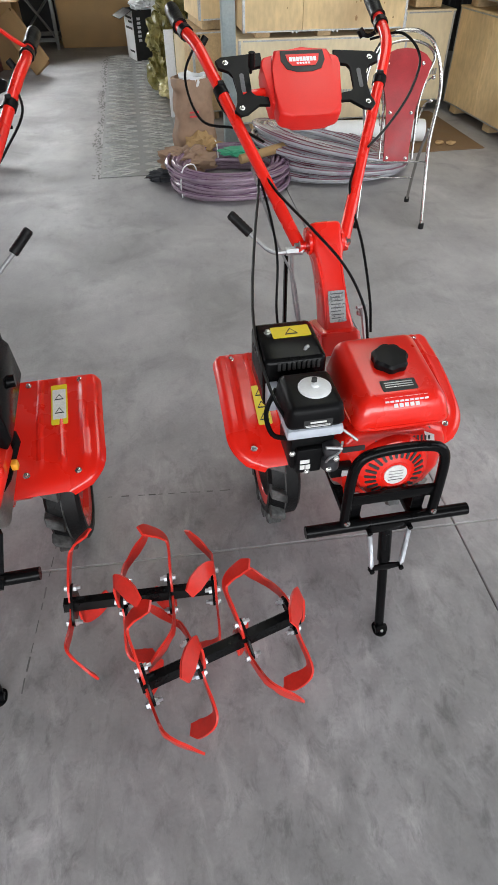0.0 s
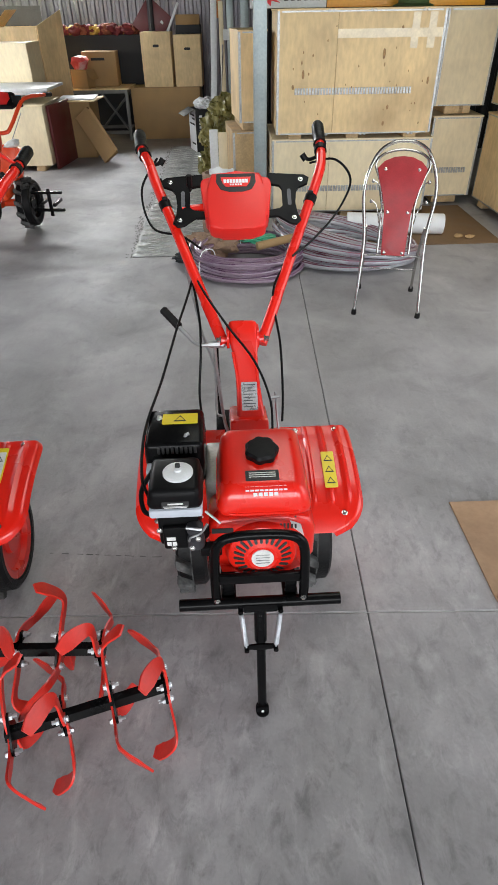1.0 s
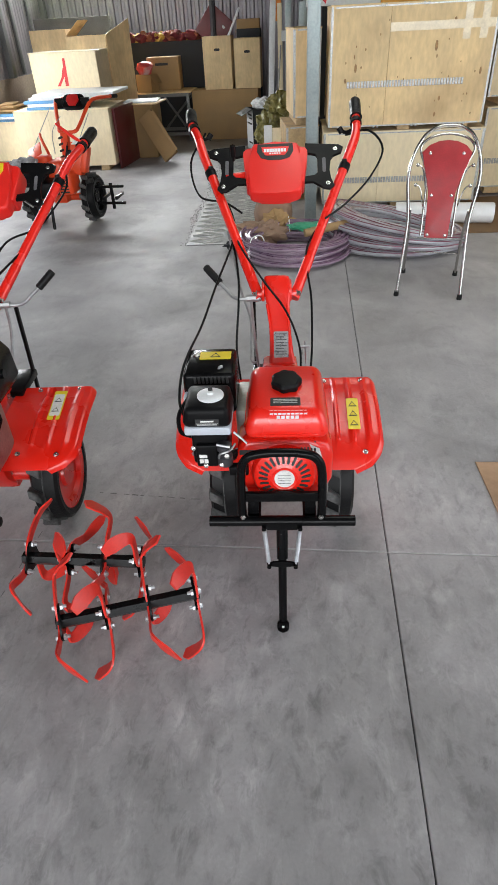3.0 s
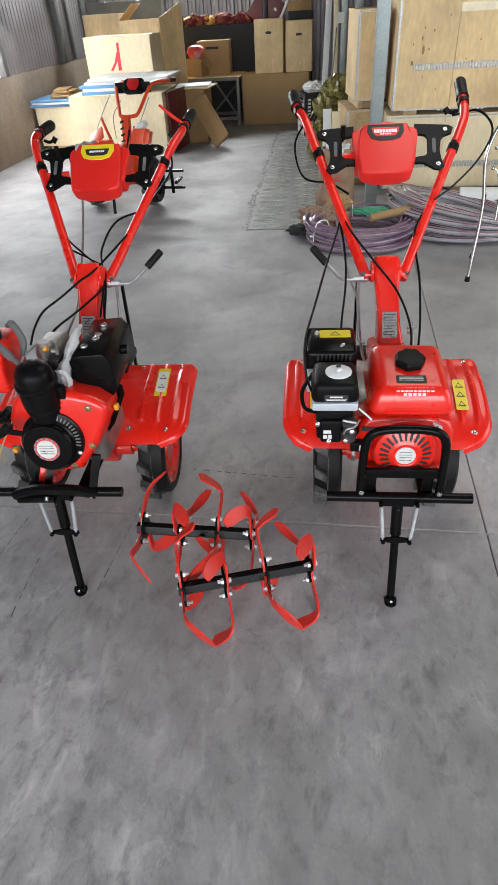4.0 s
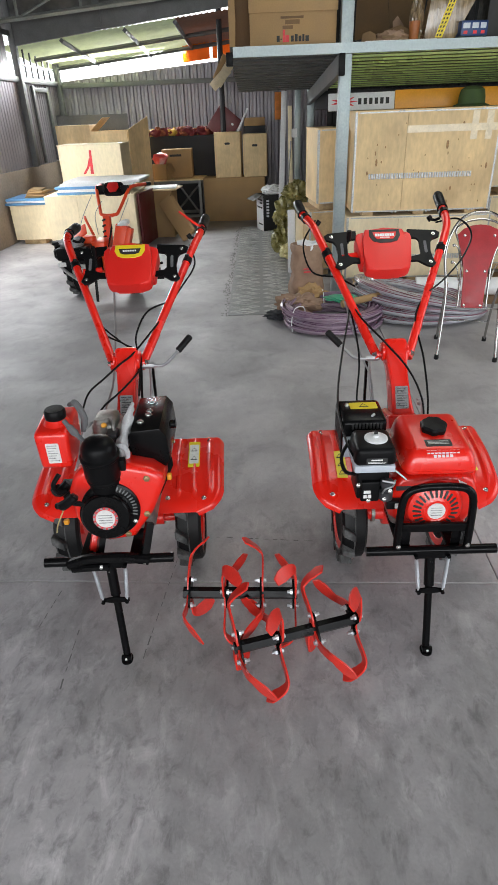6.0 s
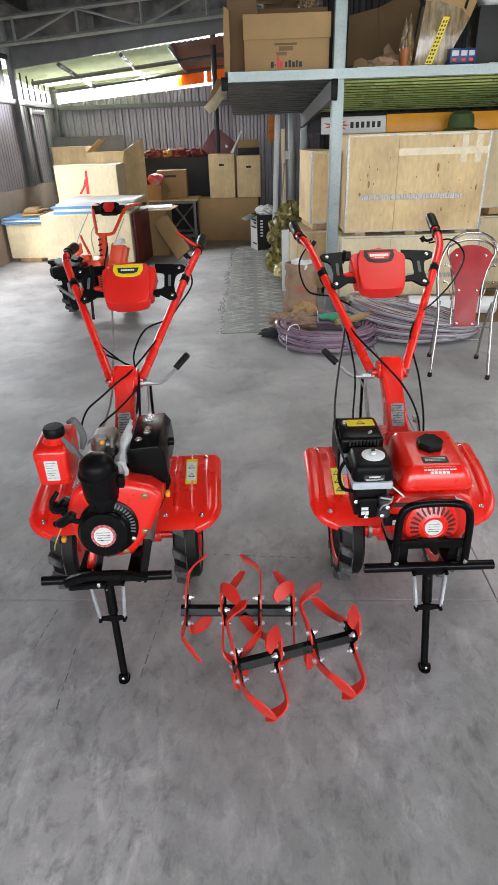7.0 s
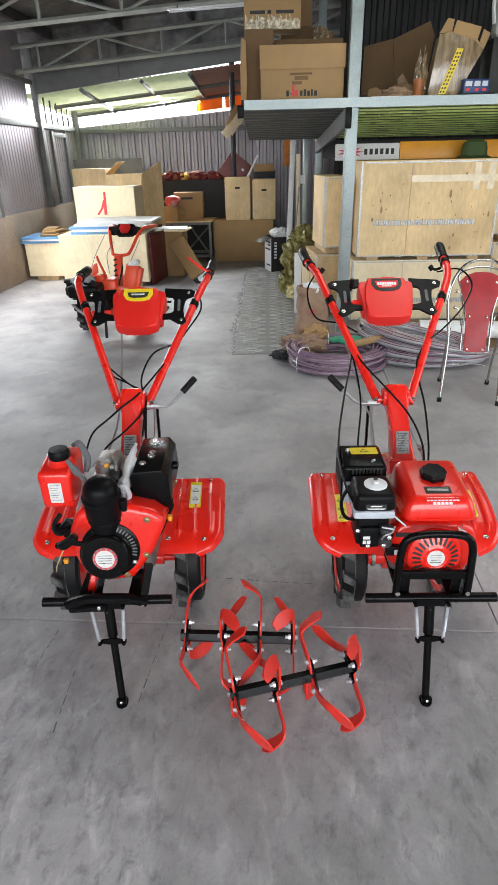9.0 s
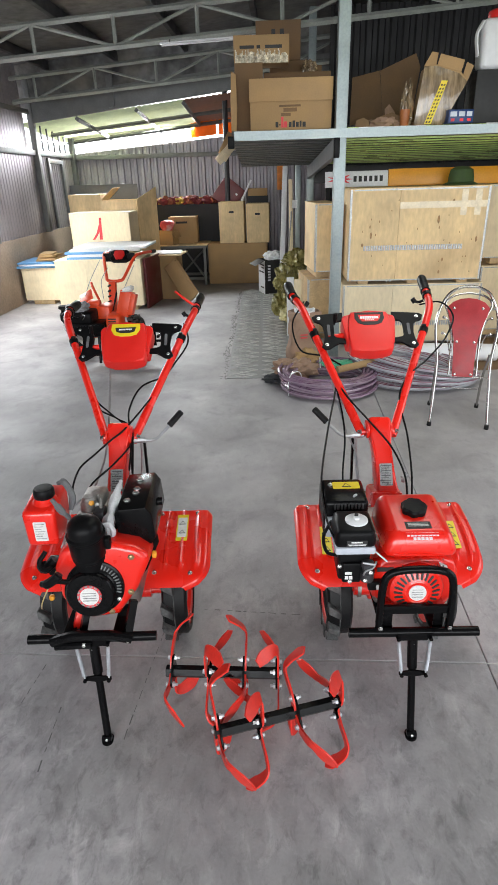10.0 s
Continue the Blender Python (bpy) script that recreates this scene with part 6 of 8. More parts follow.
        add_tube(bm, [c + Vector((-s * 0.012, 0.0, -0.02)), c + Vector((-s * 0.032, 0.005, -0.028)), c + Vector((-s * 0.050, 0.012, -0.022))], 0.006, 6, 3)
        add_tube(bm, [c + Vector((-s * 0.044, 0.010, -0.030)), c + Vector((-s * 0.056, 0.014, -0.014))], 0.010, 8)
        part("lever_clamp", bm, BLACK_PLASTIC, bar)
        if badge and s > 0:
            bm = B()
            add_tube(bm, [c + Vector((0.010, 0, 0.012)), c + Vector((-0.03, 0.01, 0.035)), c + Vector((-0.085, 0.03, 0.075))], [0.007, 0.009, 0.007], 8, 3, flat=0.6)
            part("clutch_lever", bm, RED, bar, "red clutch lever")
        bm = B()
        e = pts[0].lerp(pts[1], 0.86)
        d = (pts[1] - pts[0]).normalized()
        add_tube(bm, [e - d * 0.012, e + d * 0.012], 0.0182, 12)
        add_box(bm, e + Vector((-0.008, -0.008, 0.014)), e + Vector((0.008, 0.008, 0.026)), 0.003)
        part("cable_clip", bm, BLACK_PLASTIC, bar)
        # side bracket: black plate with slots, from the box to the handlebar
        bm = B()
        o = Vector((dash_x, dash_y, dash_z))
        tilt = (0, -0.62, 0.78)
        upv = (0, 0.78, 0.62)
        mm = facing(o + Vector((0, 0.02, 0.012)), tilt, upv)
        outer = [(0.098, 0.085), (0.205, 0.076), (0.220, 0.066), (0.214, 0.044), (0.188, 0.036), (0.178, 0.022), (0.174, -0.020), (0.176, -0.052), (0.188, -0.078), (0.174, -0.092), (0.154, -0.088), (0.122, -0.062), (0.088, -0.066), (0.088, -0.044), (0.128, -0.040), (0.138, -0.030), (0.138, 0.030), (0.130, 0.042), (0.098, 0.046)]
        outer = [(s * x, y) for x, y in outer]
        add_prism(bm, outer if s > 0 else outer[::-1], -0.005, 0.005, mm, 0.0015, 1)
        br = part("dash_bracket", bm, BLACK_PLASTIC, t, "black moulded bracket")
        bm = B()
        for y0, y1 in ((-0.030, 0.026),):
            add_prism(bm, rounded(0.011, y1 - y0, 0.005, 3), 0.0052, 0.0060, mm @ Matrix.Translation((s * 0.157, (y0 + y1) / 2, 0)))
        part("bracket_slot", bm, DARK_RAG, br)
        bm = B()
        for x, y in ((0.194, 0.058), (0.168, -0.072)):
            add_bolt(bm, mm @ Vector((s * x, y, 0.005)), tilt, 0.005, 0.004)
        part("bracket_bolts", bm, CHROME, br)
    # dashboard box: rounded front on a wider hood
    o = Vector((dash_x, dash_y, dash_z))
    bm = B()
    tilt, upv = Vector((0, -0.62, 0.78)), Vector((0, 0.78, 0.62))
    half = [(0.0, -0.052), (0.088, -0.052), (0.093, -0.046), (0.104, 0.055), (0.103, 0.072), (0.096, 0.080), (0.066, 0.089), (0.0, 0.090)]
    add_prism(bm, half + [(-x, y) for x, y in half[::-1][1:-1]], -0.045, 0.017, facing(o, tilt, upv), 0.005, 3)
    half = [(0.0, -0.104), (0.045, -0.102), (0.070, -0.098), (0.080, -0.090), (0.084, -0.076), (0.084, -0.03), (0.082, 0.03), (0.078, 0.070), (0.070, 0.087), (0.0, 0.089)]
    add_prism(bm, half + [(-x, y) for x, y in half[::-1][1:-1]], -0.020, 0.034, facing(o, tilt, upv), 0.010, 4)
    box = part("dash_box", bm, RED_PLASTIC, t, "red moulded dashboard box")
    mm = facing(o, tilt, upv)
    bm = B()
    shield = [(-0.056, 0.079), (-0.058, 0.05), (-0.045, 0.026), (-0.02, 0.018), (0.02, 0.018), (0.045, 0.026), (0.058, 0.05), (0.056, 0.079)]
    add_prism(bm, shield, 0.0335, 0.0362, mm, 0.001, 1)
    bd = part("badge", bm, badge or INK, box, "printed badge plate")
    bm = B()
    if badge:
        add_prism(bm, [(-0.042, 0.060), (-0.036, 0.040), (-0.02, 0.034), (0.02, 0.034), (0.036, 0.040), (0.042, 0.060)], 0.0362, 0.0375, mm)
        part("badge_print", bm, INK, bd)
    else:
        add_prism(bm, [(-0.044, 0.066), (-0.040, 0.048), (-0.03, 0.034), (0.03, 0.034), (0.040, 0.048), (0.044, 0.066)], 0.0362, 0.0375, mm)
        part("badge_print", bm, RED_PLASTIC, bd)
    bm = B()
    w = 0.026 if badge else 0.036
    k = 8
    for i in range(k):
        x = -w + 2 * w * i / k
        add_prism(bm, ((x, 0.046), (x + w * 1.7 / k, 0.046), (x + w * 1.7 / k, 0.053 if badge else 0.058), (x, 0.053 if badge else 0.058)), 0.0375, 0.0382, mm)
    if not badge:
        for i in range(5):
            x = -0.018 + 0.0075 * i
            add_prism(bm, ((x, 0.038), (x + 0.005, 0.038), (x + 0.005, 0.043), (x, 0.043)), 0.0375, 0.0382, mm)
    part("lettering_bars", bm, WHITE, bd)
    # red stay between the column side and the box
    bm = B()
    add_tube(bm, [(-0.17, dash_y + 0.0, dash_z - 0.01), (-0.10, dash_y + 0.02, dash_z - 0.01)], 0.012, 8)
    part("stay", bm, RED, t)
    # small throttle knob on the left bracket
    bm = B()
    q = mm @ Vector((-0.135, 0.04, 0.012))
    add_tube(bm, [q, q + tilt * 0.03 + upv * 0.01], 0.004, 6)
    add_tube(bm, [q + tilt * 0.02, q + tilt * 0.05 + upv * 0.015], 0.0085, 8)
    part("throttle_lever", bm, BLACK_PLASTIC, t)
    # gear lever: bent rod with a ribbed grip
    s = lever_side
    lev = thing("gear_lever", Matrix(), "bent bright rod with a black ribbed grip", "")
    lev.parent = t
    bm = B()
    add_tube(bm, [(s * 0.058, 0.628, 0.70), (s * 0.095, 0.632, 0.698), (s * 0.128, 0.636, 0.695), (s * 0.15, 0.65, 0.700), (s * 0.165, 0.662, 0.712), (s * 0.20, 0.69, 0.738)], 0.006, 8, 4)
    add_tube(bm, [(s * 0.062, 0.628, 0.70), (s * 0.105, 0.632, 0.699)], 0.012, 8)
    part("rod", bm, ROD, lev)
    bm = B()
    a, b = Vector((s * 0.190, 0.686, 0.730)), Vector((s * 0.238, 0.72, 0.773))
    add_tube(bm, [a.lerp(b, i / 12) for i in range(13)], [0.011, 0.0132, 0.0122, 0.0132, 0.0122, 0.0132, 0.0122, 0.0132, 0.0122, 0.0132, 0.0122, 0.0132, 0.010], 12)
    part("grip", bm, RUBBER, lev)
    # shift rod and vertical links beside the column
    bm = B()
    add_tube(bm, [(s * 0.09, 0.63, 0.70), (s * 0.085, 0.62, 0.60), (s * 0.07, 0.56, 0.48), (s * 0.055, 0.53, 0.44)], 0.005, 8, 4)
    if badge:
        add_tube(bm, [(-0.062, 0.925, 0.905), (-0.052, 0.80, 0.79), (-0.050, 0.70, 0.70), (-0.058, 0.62, 0.62), (-0.082, 0.52, 0.56)], 0.0042, 6, 3)
    else:
        add_tube(bm, [(s * 0.165, 0.80, 0.86), (s * 0.122, 0.665, 0.71), (s * 0.094, 0.60, 0.65), (s * 0.090, 0.55, 0.60), (s * 0.090, 0.49, 0.555), (s * 0.070, 0.48, 0.55)], 0.0036, 6, 3)
    part("link_rod", bm, ROD, t)
    bm = B()
    add_tube(bm, [(s * 0.085, 0.69, 0.33), (s * 0.085, 0.71, 0.66)], 0.012, 8, flat=0.5)
    add_box(bm, (min(0, s * 0.097), 0.54, 0.40), (max(0, s * 0.097), 0.70, 0.425), 0.003)
    part("depth_bar", bm, BLACK_PAINT, t)
    for pts in cables:
        bm = B()
        add_tube(bm, pts, 0.0036, 6, 8)
        part("cable", bm, BLACK_PLASTIC, t, "black control cable")


def base_tiller(m, label, group="", track=0.18, foot_x=0.0, ay=0.39):
    """Wheels, axle, gearbox, front bar and frame shared by both machines."""
    t = thing("walking_tiller", m, label, "tiller", group)
    add_wheel(t, -track, ay, side=-1)
    add_wheel(t, track, ay, side=1)
    bm = B()
    add_tube(bm, [(-track, ay, 0.188), (track, ay, 0.188)], 0.016, 12)
    add_tube(bm, [(-0.11, ay, 0.188), (0.11, ay, 0.188)], 0.03, 12)
    part("axle", bm, RED, t)
    bm = B()
    add_tube(bm, [(-0.098, ay, 0.188), (-0.086, ay, 0.188)], 0.038, 18)
    part("axle_flange", bm, ALU, t, "grey alloy axle flange")
    bm = B()
    add_prism(bm, [(0.30, 0.36), (0.34, 0.20), (0.40, 0.12), (0.48, 0.12), (0.54, 0.20), (0.56, 0.42), (0.56, 0.53), (0.44, 0.56), (0.34, 0.46)], -0.055, 0.055, Matrix(((0, 0, 1, 0), (1, 0, 0, 0), (0, 1, 0, 0), (0, 0, 0, 1))), 0.012, 2)
    part("gearbox", bm, RED, t, "red cast gearbox")
    bm = B()
    for s in (-1, 1):
        for y, z in ((0.38, 0.20), (0.50, 0.20), (0.36, 0.40), (0.52, 0.42), (0.45, 0.50)):
            add_bolt(bm, (s * 0.055, y, z), (s, 0, 0), 0.007, 0.008)
    part("gearbox_bolts", bm, CHROME, t)
    bm = B()
    for s in (-1, 1):
        add_box(bm, (s * 0.075 - 0.018, 0.0, 0.318), (s * 0.075 + 0.018, 0.36, 0.338), 0.002)
    part("frame_rail", bm, BLACK_PAINT, t)
    bm = B()
    add_tube(bm, [(-0.193, 0, 0.335), (0.193, 0, 0.335)], 0.0145, 14)
    part("front_bar", bm, BLACK_PAINT, t, "black tubular front bar")
    add_stand(t, foot_x=foot_x)
    return t


def gas_tiller(m, label):
    t = base_tiller(m, label, "tillers in the front row")
    for s in (-1, 1):
        add_fender(t, s, 0.07, 0.310 if s > 0 else 0.325, 0.222, 0.585, 0.338, 0.440)
    add_sticker(t, (0.222, 0.375, fender_z(0.375, 0.585, 0.222, 0.44, 0.338) + 0.0085), (0, -0.33, 1), 0.036, 0.12, (0, 1, 0.3))
    add_sticker(t, (-0.222, 0.36, fender_z(0.36, 0.585, 0.222, 0.44, 0.338) + 0.0085), (0, -0.33, 1), 0.036, 0.12, (0, 1, 0.3))
    # crankcase and cowl
    bm = B()
    add_box(bm, (-0.10, 0.11, 0.34), (0.11, 0.34, 0.53), 0.02, seg=3)
    eng = part("engine_block", bm, ALU, t, "grey cast alloy engine block")
    bm = B()
    prof = [(-0.125, 0.50), (-0.125, 0.41), (-0.085, 0.385), (-0.07, 0.36), (-0.03, 0.345), (0.05, 0.345), (0.10, 0.37), (0.125, 0.42), (0.125, 0.50), (0.11, 0.535), (0.06, 0.555), (-0.10, 0.55), (-0.12, 0.53)]
    add_prism(bm, prof, -0.065, 0.045, facing((0.01, 0.11, 0), (0, -1, 0)), 0.018, 3)
    cowl = part("cowl", bm, RED, eng, "glossy red fan cowl")
    # label under the tank
    bm = B()
    add_prism(bm, rounded(0.05, 0.014, 0.002, 2), 0, 0.001, facing((-0.082, 0.064, 0.517), (0, -1, 0.1)))
    part("engine_label", bm, INK, cowl)
    bm = B()
    add_prism(bm, ((0.072, 0.541), (0.098, 0.527), (0.108, 0.488), (0.082, 0.516)), 0, 0.0015, facing((0, 0.0652, 0), (0, -1, 0)))
    part("cowl_sticker", bm, PAPER, cowl)
    # recoil starter: dome with slots
    c = (0.008, 0.062, 0.455)
    mm = facing(c, (0, -1, 0.10))
    bm = B()
    add_lathe(bm, ((0.086, 0), (0.084, 0.010), (0.078, 0.020), (0.034, 0.036), (0.030, 0.034), (0, 0.034)), 48, mm)
    rec = part("recoil_starter", bm, RED, eng, "red slotted recoil starter cover")
    bm = B()
    for k in range(24):
        a = 2 * math.pi * k / 24
        rr = mm @ Matrix.Rotation(a, 4, "Z") @ Matrix.Rotation(radians(18), 4, "Z") @ pose(0.0555, 0, 0.0290, 0, 19.5, 0)
        add_prism(bm, rounded(0.026, 0.0065, 0.003, 2), -0.001, 0.0012, rr)
    part("vent_slots", bm, INK, rec)
    bm = B()
    add_lathe(bm, ((0.026, 0.034), (0.026, 0.0365), (0, 0.0365)), 28, mm)
    lab = part("recoil_label", bm, PAPER, rec, "round silver label")
    bars(lab, mm @ Vector((0, 0, 0.0365)), (0, -1, 0.1), (0, 0, 1), [(-0.016, 0.010 - 0.008 * i, 0.016, 0.0118 - 0.008 * i) for i in range(4)], PLATE)
    # row of slots in the cowl's top
    bm = B()
    for i in range(15):
        x = -0.045 + i * 0.0085
        add_prism(bm, rounded(0.0045, 0.03, 0.002, 2), 0, 0.001, facing((0.012 + x, 0.0665 + 0.0, 0.532), (0, -1, 0.5)))
    part("vent_slots", bm, INK, cowl)
    # pull handle
    bm = B()
    add_box(bm, (-0.135, 0.040, 0.458), (-0.085, 0.064, 0.486), 0.004)
    sw = part("engine_switch", bm, BLACK_PLASTIC, rec, "black engine switch with a white rocker")
    bm = B()
    add_box(bm, (-0.112, 0.036, 0.464), (-0.092, 0.041, 0.481), 0.002)
    part("rocker", bm, WHITE, sw)
    bm = B()
    add_box(bm, (0.098, 0.09, 0.345), (0.128, 0.15, 0.455), 0.008)
    add_tube(bm, [(0.113, 0.088, 0.36), (0.113, 0.080, 0.36)], 0.012, 8)
    part("engine_foot", bm, ALU, eng, "grey cast engine foot")
    # tank
    bm = B()
    vs = add_box(bm, (-0.088, 0.055, 0.560), (0.118, 0.285, 0.650), 0.024, seg=4)
    for v in vs:
        k = (v.co.z - 0.560) / 0.09
        v.co.x = 0.015 + (v.co.x - 0.015) * (1.04 - 0.22 * k * k)
        v.co.y = 0.17 + (v.co.y - 0.17) * (1.03 - 0.16 * k * k)
        if v.co.z > 0.61:
            v.co.z += 0.012 * (v.co.y - 0.17) / 0.11
    tank = part("fuel_tank", bm, RED, t, "glossy red fuel tank")
    bm = B()
    add_prism(bm, rounded(0.216, 0.238, 0.04, 6), 0.574, 0.581, Matrix.Translation((0.015, 0.17, 0)), 0.002, 2)
    part("tank_seam", bm, RED, tank)
    bm = B()
    n = 36
    prof = [(0, 0.0), (0.031, 0.0), (0.037, 0.005), (0.038, 0.018), (0.033, 0.025), (0.0, 0.028)]
    add_lathe(bm, prof, n, Matrix.Translation((0.015, 0.175, 0.648)) @ Matrix.Rotation(radians(8), 4, "X"))
    ctr = Vector((0.015, 0.175))
    for v in bm.verts:
        d = Vector((v.co.x, v.co.y)) - ctr
        if d.length > 0.026:
            k = 1 + 0.07 * math.cos(7 * math.atan2(d.y, d.x))
            v.co.x, v.co.y = ctr.x + d.x * k, ctr.y + d.y * k
    part("tank_cap", bm, BLACK_PLASTIC, tank, "black lobed fuel cap")
    def top_z(y):
        return 0.6502 + 0.012 * (y - 0.17) / 0.11
    bm = B()
    add_prism(bm, rounded(0.075, 0.030, 0.002, 2), 0, 0.0012, facing((0.012, 0.105, top_z(0.105)), (0, -0.15, 1), (0, 1, 0.15)))
    wl = part("tank_label", bm, INK, tank)
    bars(wl, (0.012, 0.105, top_z(0.105) + 0.0012), (0, -0.15, 1), (0, 1, 0.15), [(-0.03, 0.006 - 0.006 * i, 0.03, 0.0085 - 0.006 * i) for i in range(3)], PLATE)
    q = Vector((0.020, 0.0690, 0.6270))
    nn, uu = (0, -0.62, 0.78), (0, 0.78, 0.62)
    bars(tank, q, nn, uu, [(-0.047 + 0.0105 * i, 0.0015, -0.0388 + 0.0105 * i, 0.0125) for i in range(9)] + [(-0.030 + 0.0115 * i, -0.0095, -0.0215 + 0.0115 * i, -0.0015) for i in range(5)], WHITE, 0.0012)
    # air cleaner over the carburettor
    bm = B()
    vs = add_box(bm, (-0.240, 0.032, 0.614), (-0.120, 0.155, 0.672), 0.016, seg=3)
    for v in vs:
        if v.co.z > 0.65:
            v.co.x = -0.177 + (v.co.x + 0.177) * 0.92
    ac = part("air_cleaner", bm, BLACK_PLASTIC, t, "black air cleaner with a white knob")
    bm = B()
    add_box(bm, (-0.238, 0.034, 0.592), (-0.122, 0.153, 0.616), 0.006)
    part("clear_band", bm, STRIP, ac, "translucent pale band")
    bm = B()
    add_lathe(bm, ((0.033, 0.671), (0.033, 0.676), (0.028, 0.679), (0.008, 0.679), (0.008, 0.684), (0, 0.686)), 24, Matrix.Translation((-0.172, 0.092, 0)))
    part("knob", bm, WHITE, ac, "white round knob")
    bm = B()
    add_lathe(bm, ((0.006, 0.678), (0.0055, 0.692), (0, 0.694)), 10, Matrix.Translation((-0.172, 0.098, 0)))
    part("knob_stud", bm, INK, ac)
    bm = B()
    add_prism(bm, rounded(0.058, 0.018, 0.002, 2), 0, 0.001, facing((-0.178, 0.0317, 0.634), (0, -1, 0.12)))
    al = part("cleaner_label", bm, INK, ac)
    bars(al, (-0.178, 0.0307, 0.634), (0, -1, 0.12), (0, 0, 1), [(-0.016, 0.0015, 0.016, 0.0055), (-0.026, -0.003, 0.026, -0.0022), (-0.024, -0.0065, 0.024, -0.0045)], PAPER)
    bm = B()
    add_box(bm, (-0.225, 0.05, 0.492), (-0.132, 0.15, 0.592), 0.008)
    add_box(bm, (-0.215, 0.036, 0.492), (-0.16, 0.052, 0.56), 0.006)
    add_tube(bm, [(-0.145, 0.045, 0.515), (-0.145, 0.045, 0.56)], 0.012, 10)
    add_tube(bm, [(-0.14, 0.05, 0.505), (-0.11, 0.09, 0.50)], 0.012, 8)
    cb = part("carburettor", bm, BLACK_PLASTIC, t, "black carburettor cover")
    bars(cb, (-0.195, 0.0355, 0.51), (0, -1, 0.05), (0, 0, 1), [(-0.012, 0.012, 0.008, 0.022), (-0.012, -0.004, -0.002, 0.008), (0.0, -0.004, 0.01, 0.008)], PAPER)
    bm = B()
    add_lathe(bm, ((0.017, 0.500), (0.020, 0.503), (0.020, 0.528), (0.014, 0.531), (0.014, 0.545), (0.019, 0.548), (0.019, 0.562), (0.010, 0.566), (0, 0.566)), 14, Matrix.Translation((-0.142, 0.040, 0)))
    part("float_bowl", bm, STEEL_DARK, cb, "dark metal float bowl")
    bm = B()
    for p in ((-0.192, 0.0345, 0.4985), (-0.150, 0.020, 0.512), (-0.135, 0.022, 0.538), (-0.222, 0.046, 0.545)):
        add_bolt(bm, p, (0, -1, 0.25), 0.0045, 0.005)
    part("bolts", bm, CHROME, cb)
    bm = B()
    add_tube(bm, [(-0.115, 0.05, 0.556), (-0.128, 0.026, 0.552), (-0.150, 0.018, 0.548), (-0.156, 0.024, 0.530)], 0.0028, 6, 4)
    add_tube(bm, [(-0.160, 0.022, 0.574), (-0.126, 0.022, 0.566)], 0.0035, 6)
    part("choke_link", bm, ROD, cb)
    bm = B()
    add_tube(bm, [(-0.235, 0.150, 0.635), (-0.262, 0.120, 0.600), (-0.256, 0.085, 0.570), (-0.226, 0.070, 0.566)], 0.0055, 8, 5)
    part("breather_hose", bm, BLACK_PLASTIC, cb, "black rubber breather hose")
    bm = B()
    add_box(bm, (-0.252, 0.150, 0.575), (-0.226, 0.182, 0.632), 0.004)
    part("heat_shield", bm, STRIP, cb, "pale metal heat shield")
    bm = B()
    add_tube(bm, [(-0.118, 0.06, 0.585), (-0.095, 0.05, 0.568), (-0.085, 0.045, 0.56)], 0.003, 6, 3)
    part("throttle_arm", bm, ROD, t)
    # muffler with louvres
    bm = B()
    add_box(bm, (-0.255, 0.185, 0.555), (-0.118, 0.335, 0.680), 0.014, seg=3)
    mf = part("muffler", bm, BLACK_PAINT, t, "black boxed muffler with louvres")
    bm = B()
    for i in range(9):
        add_box(bm, (-0.225 + i * 0.0105, 0.1825, 0.653), (-0.2185 + i * 0.0105, 0.186, 0.672), 0.001, seg=1)
        add_box(bm, (-0.2565, 0.20 + i * 0.0125, 0.60), (-0.254, 0.208 + i * 0.0125, 0.65), 0.001, seg=1)
    part("louvre", bm, INK, mf)
    add_sticker(mf, (-0.175, 0.285, 0.6805), (0, 0, 1), 0.085, 0.042, (0, 1, 0), signs=1)
    bm = B()
    add_tube(bm, [(-0.162, 0.212, 0.676), (-0.158, 0.216, 0.683), (-0.152, 0.220, 0.683)], 0.004, 8)
    part("exhaust_stub", bm, ROD, mf)
    bm = B()
    add_bolt(bm, (-0.225, 0.29, 0.68), (0, 0, 1), 0.006, 0.006)
    part("muffler_bolts", bm, CHROME, mf)
    bm = B()
    add_box(bm, (-0.12, 0.17, 0.45), (-0.05, 0.33, 0.575), 0.01)
    part("cylinder_head", bm, ALU, eng)
    # guard hoop and its bars
    gd = thing("bull_bar", Matrix(), "black tubular engine guard hoop", "")
    gd.parent = t
    bm = B()
    h = [(-0.104, 0.0, 0.345), (-0.104, 0.002, 0.42), (-0.100, 0.005, 0.508), (-0.084, 0.006, 0.544), (-0.05, 0.006, 0.557), (0, 0.006, 0.560)]
    add_tube(bm, h + [(-x, y, z) for x, y, z in h[::-1][1:]], 0.0115, 12, 4)
    part("hoop", bm, BLACK_PAINT, gd)
    bm = B()
    add_box(bm, (-0.10, 0.0, 0.402), (0.10, 0.014, 0.43), 0.003)
    part("cross_plate", bm, BLACK_PAINT, gd)
    for s in (-1, 1):
        bm = B()
        add_box(bm, (s * 0.075 - 0.014, 0.008, 0.325), (s * 0.075 + 0.014, 0.014, 0.415), 0.002, Matrix.Translation((0, 0.008, 0)))
        part("plate", bm, BLACK_PAINT, gd)
    bm = B()
    for s in (-1, 1):
        add_bolt(bm, (s * 0.102, -0.012, 0.36), (0, -1, 0), 0.005, 0.005)
    part("hoop_bolts", bm, CHROME, gd)
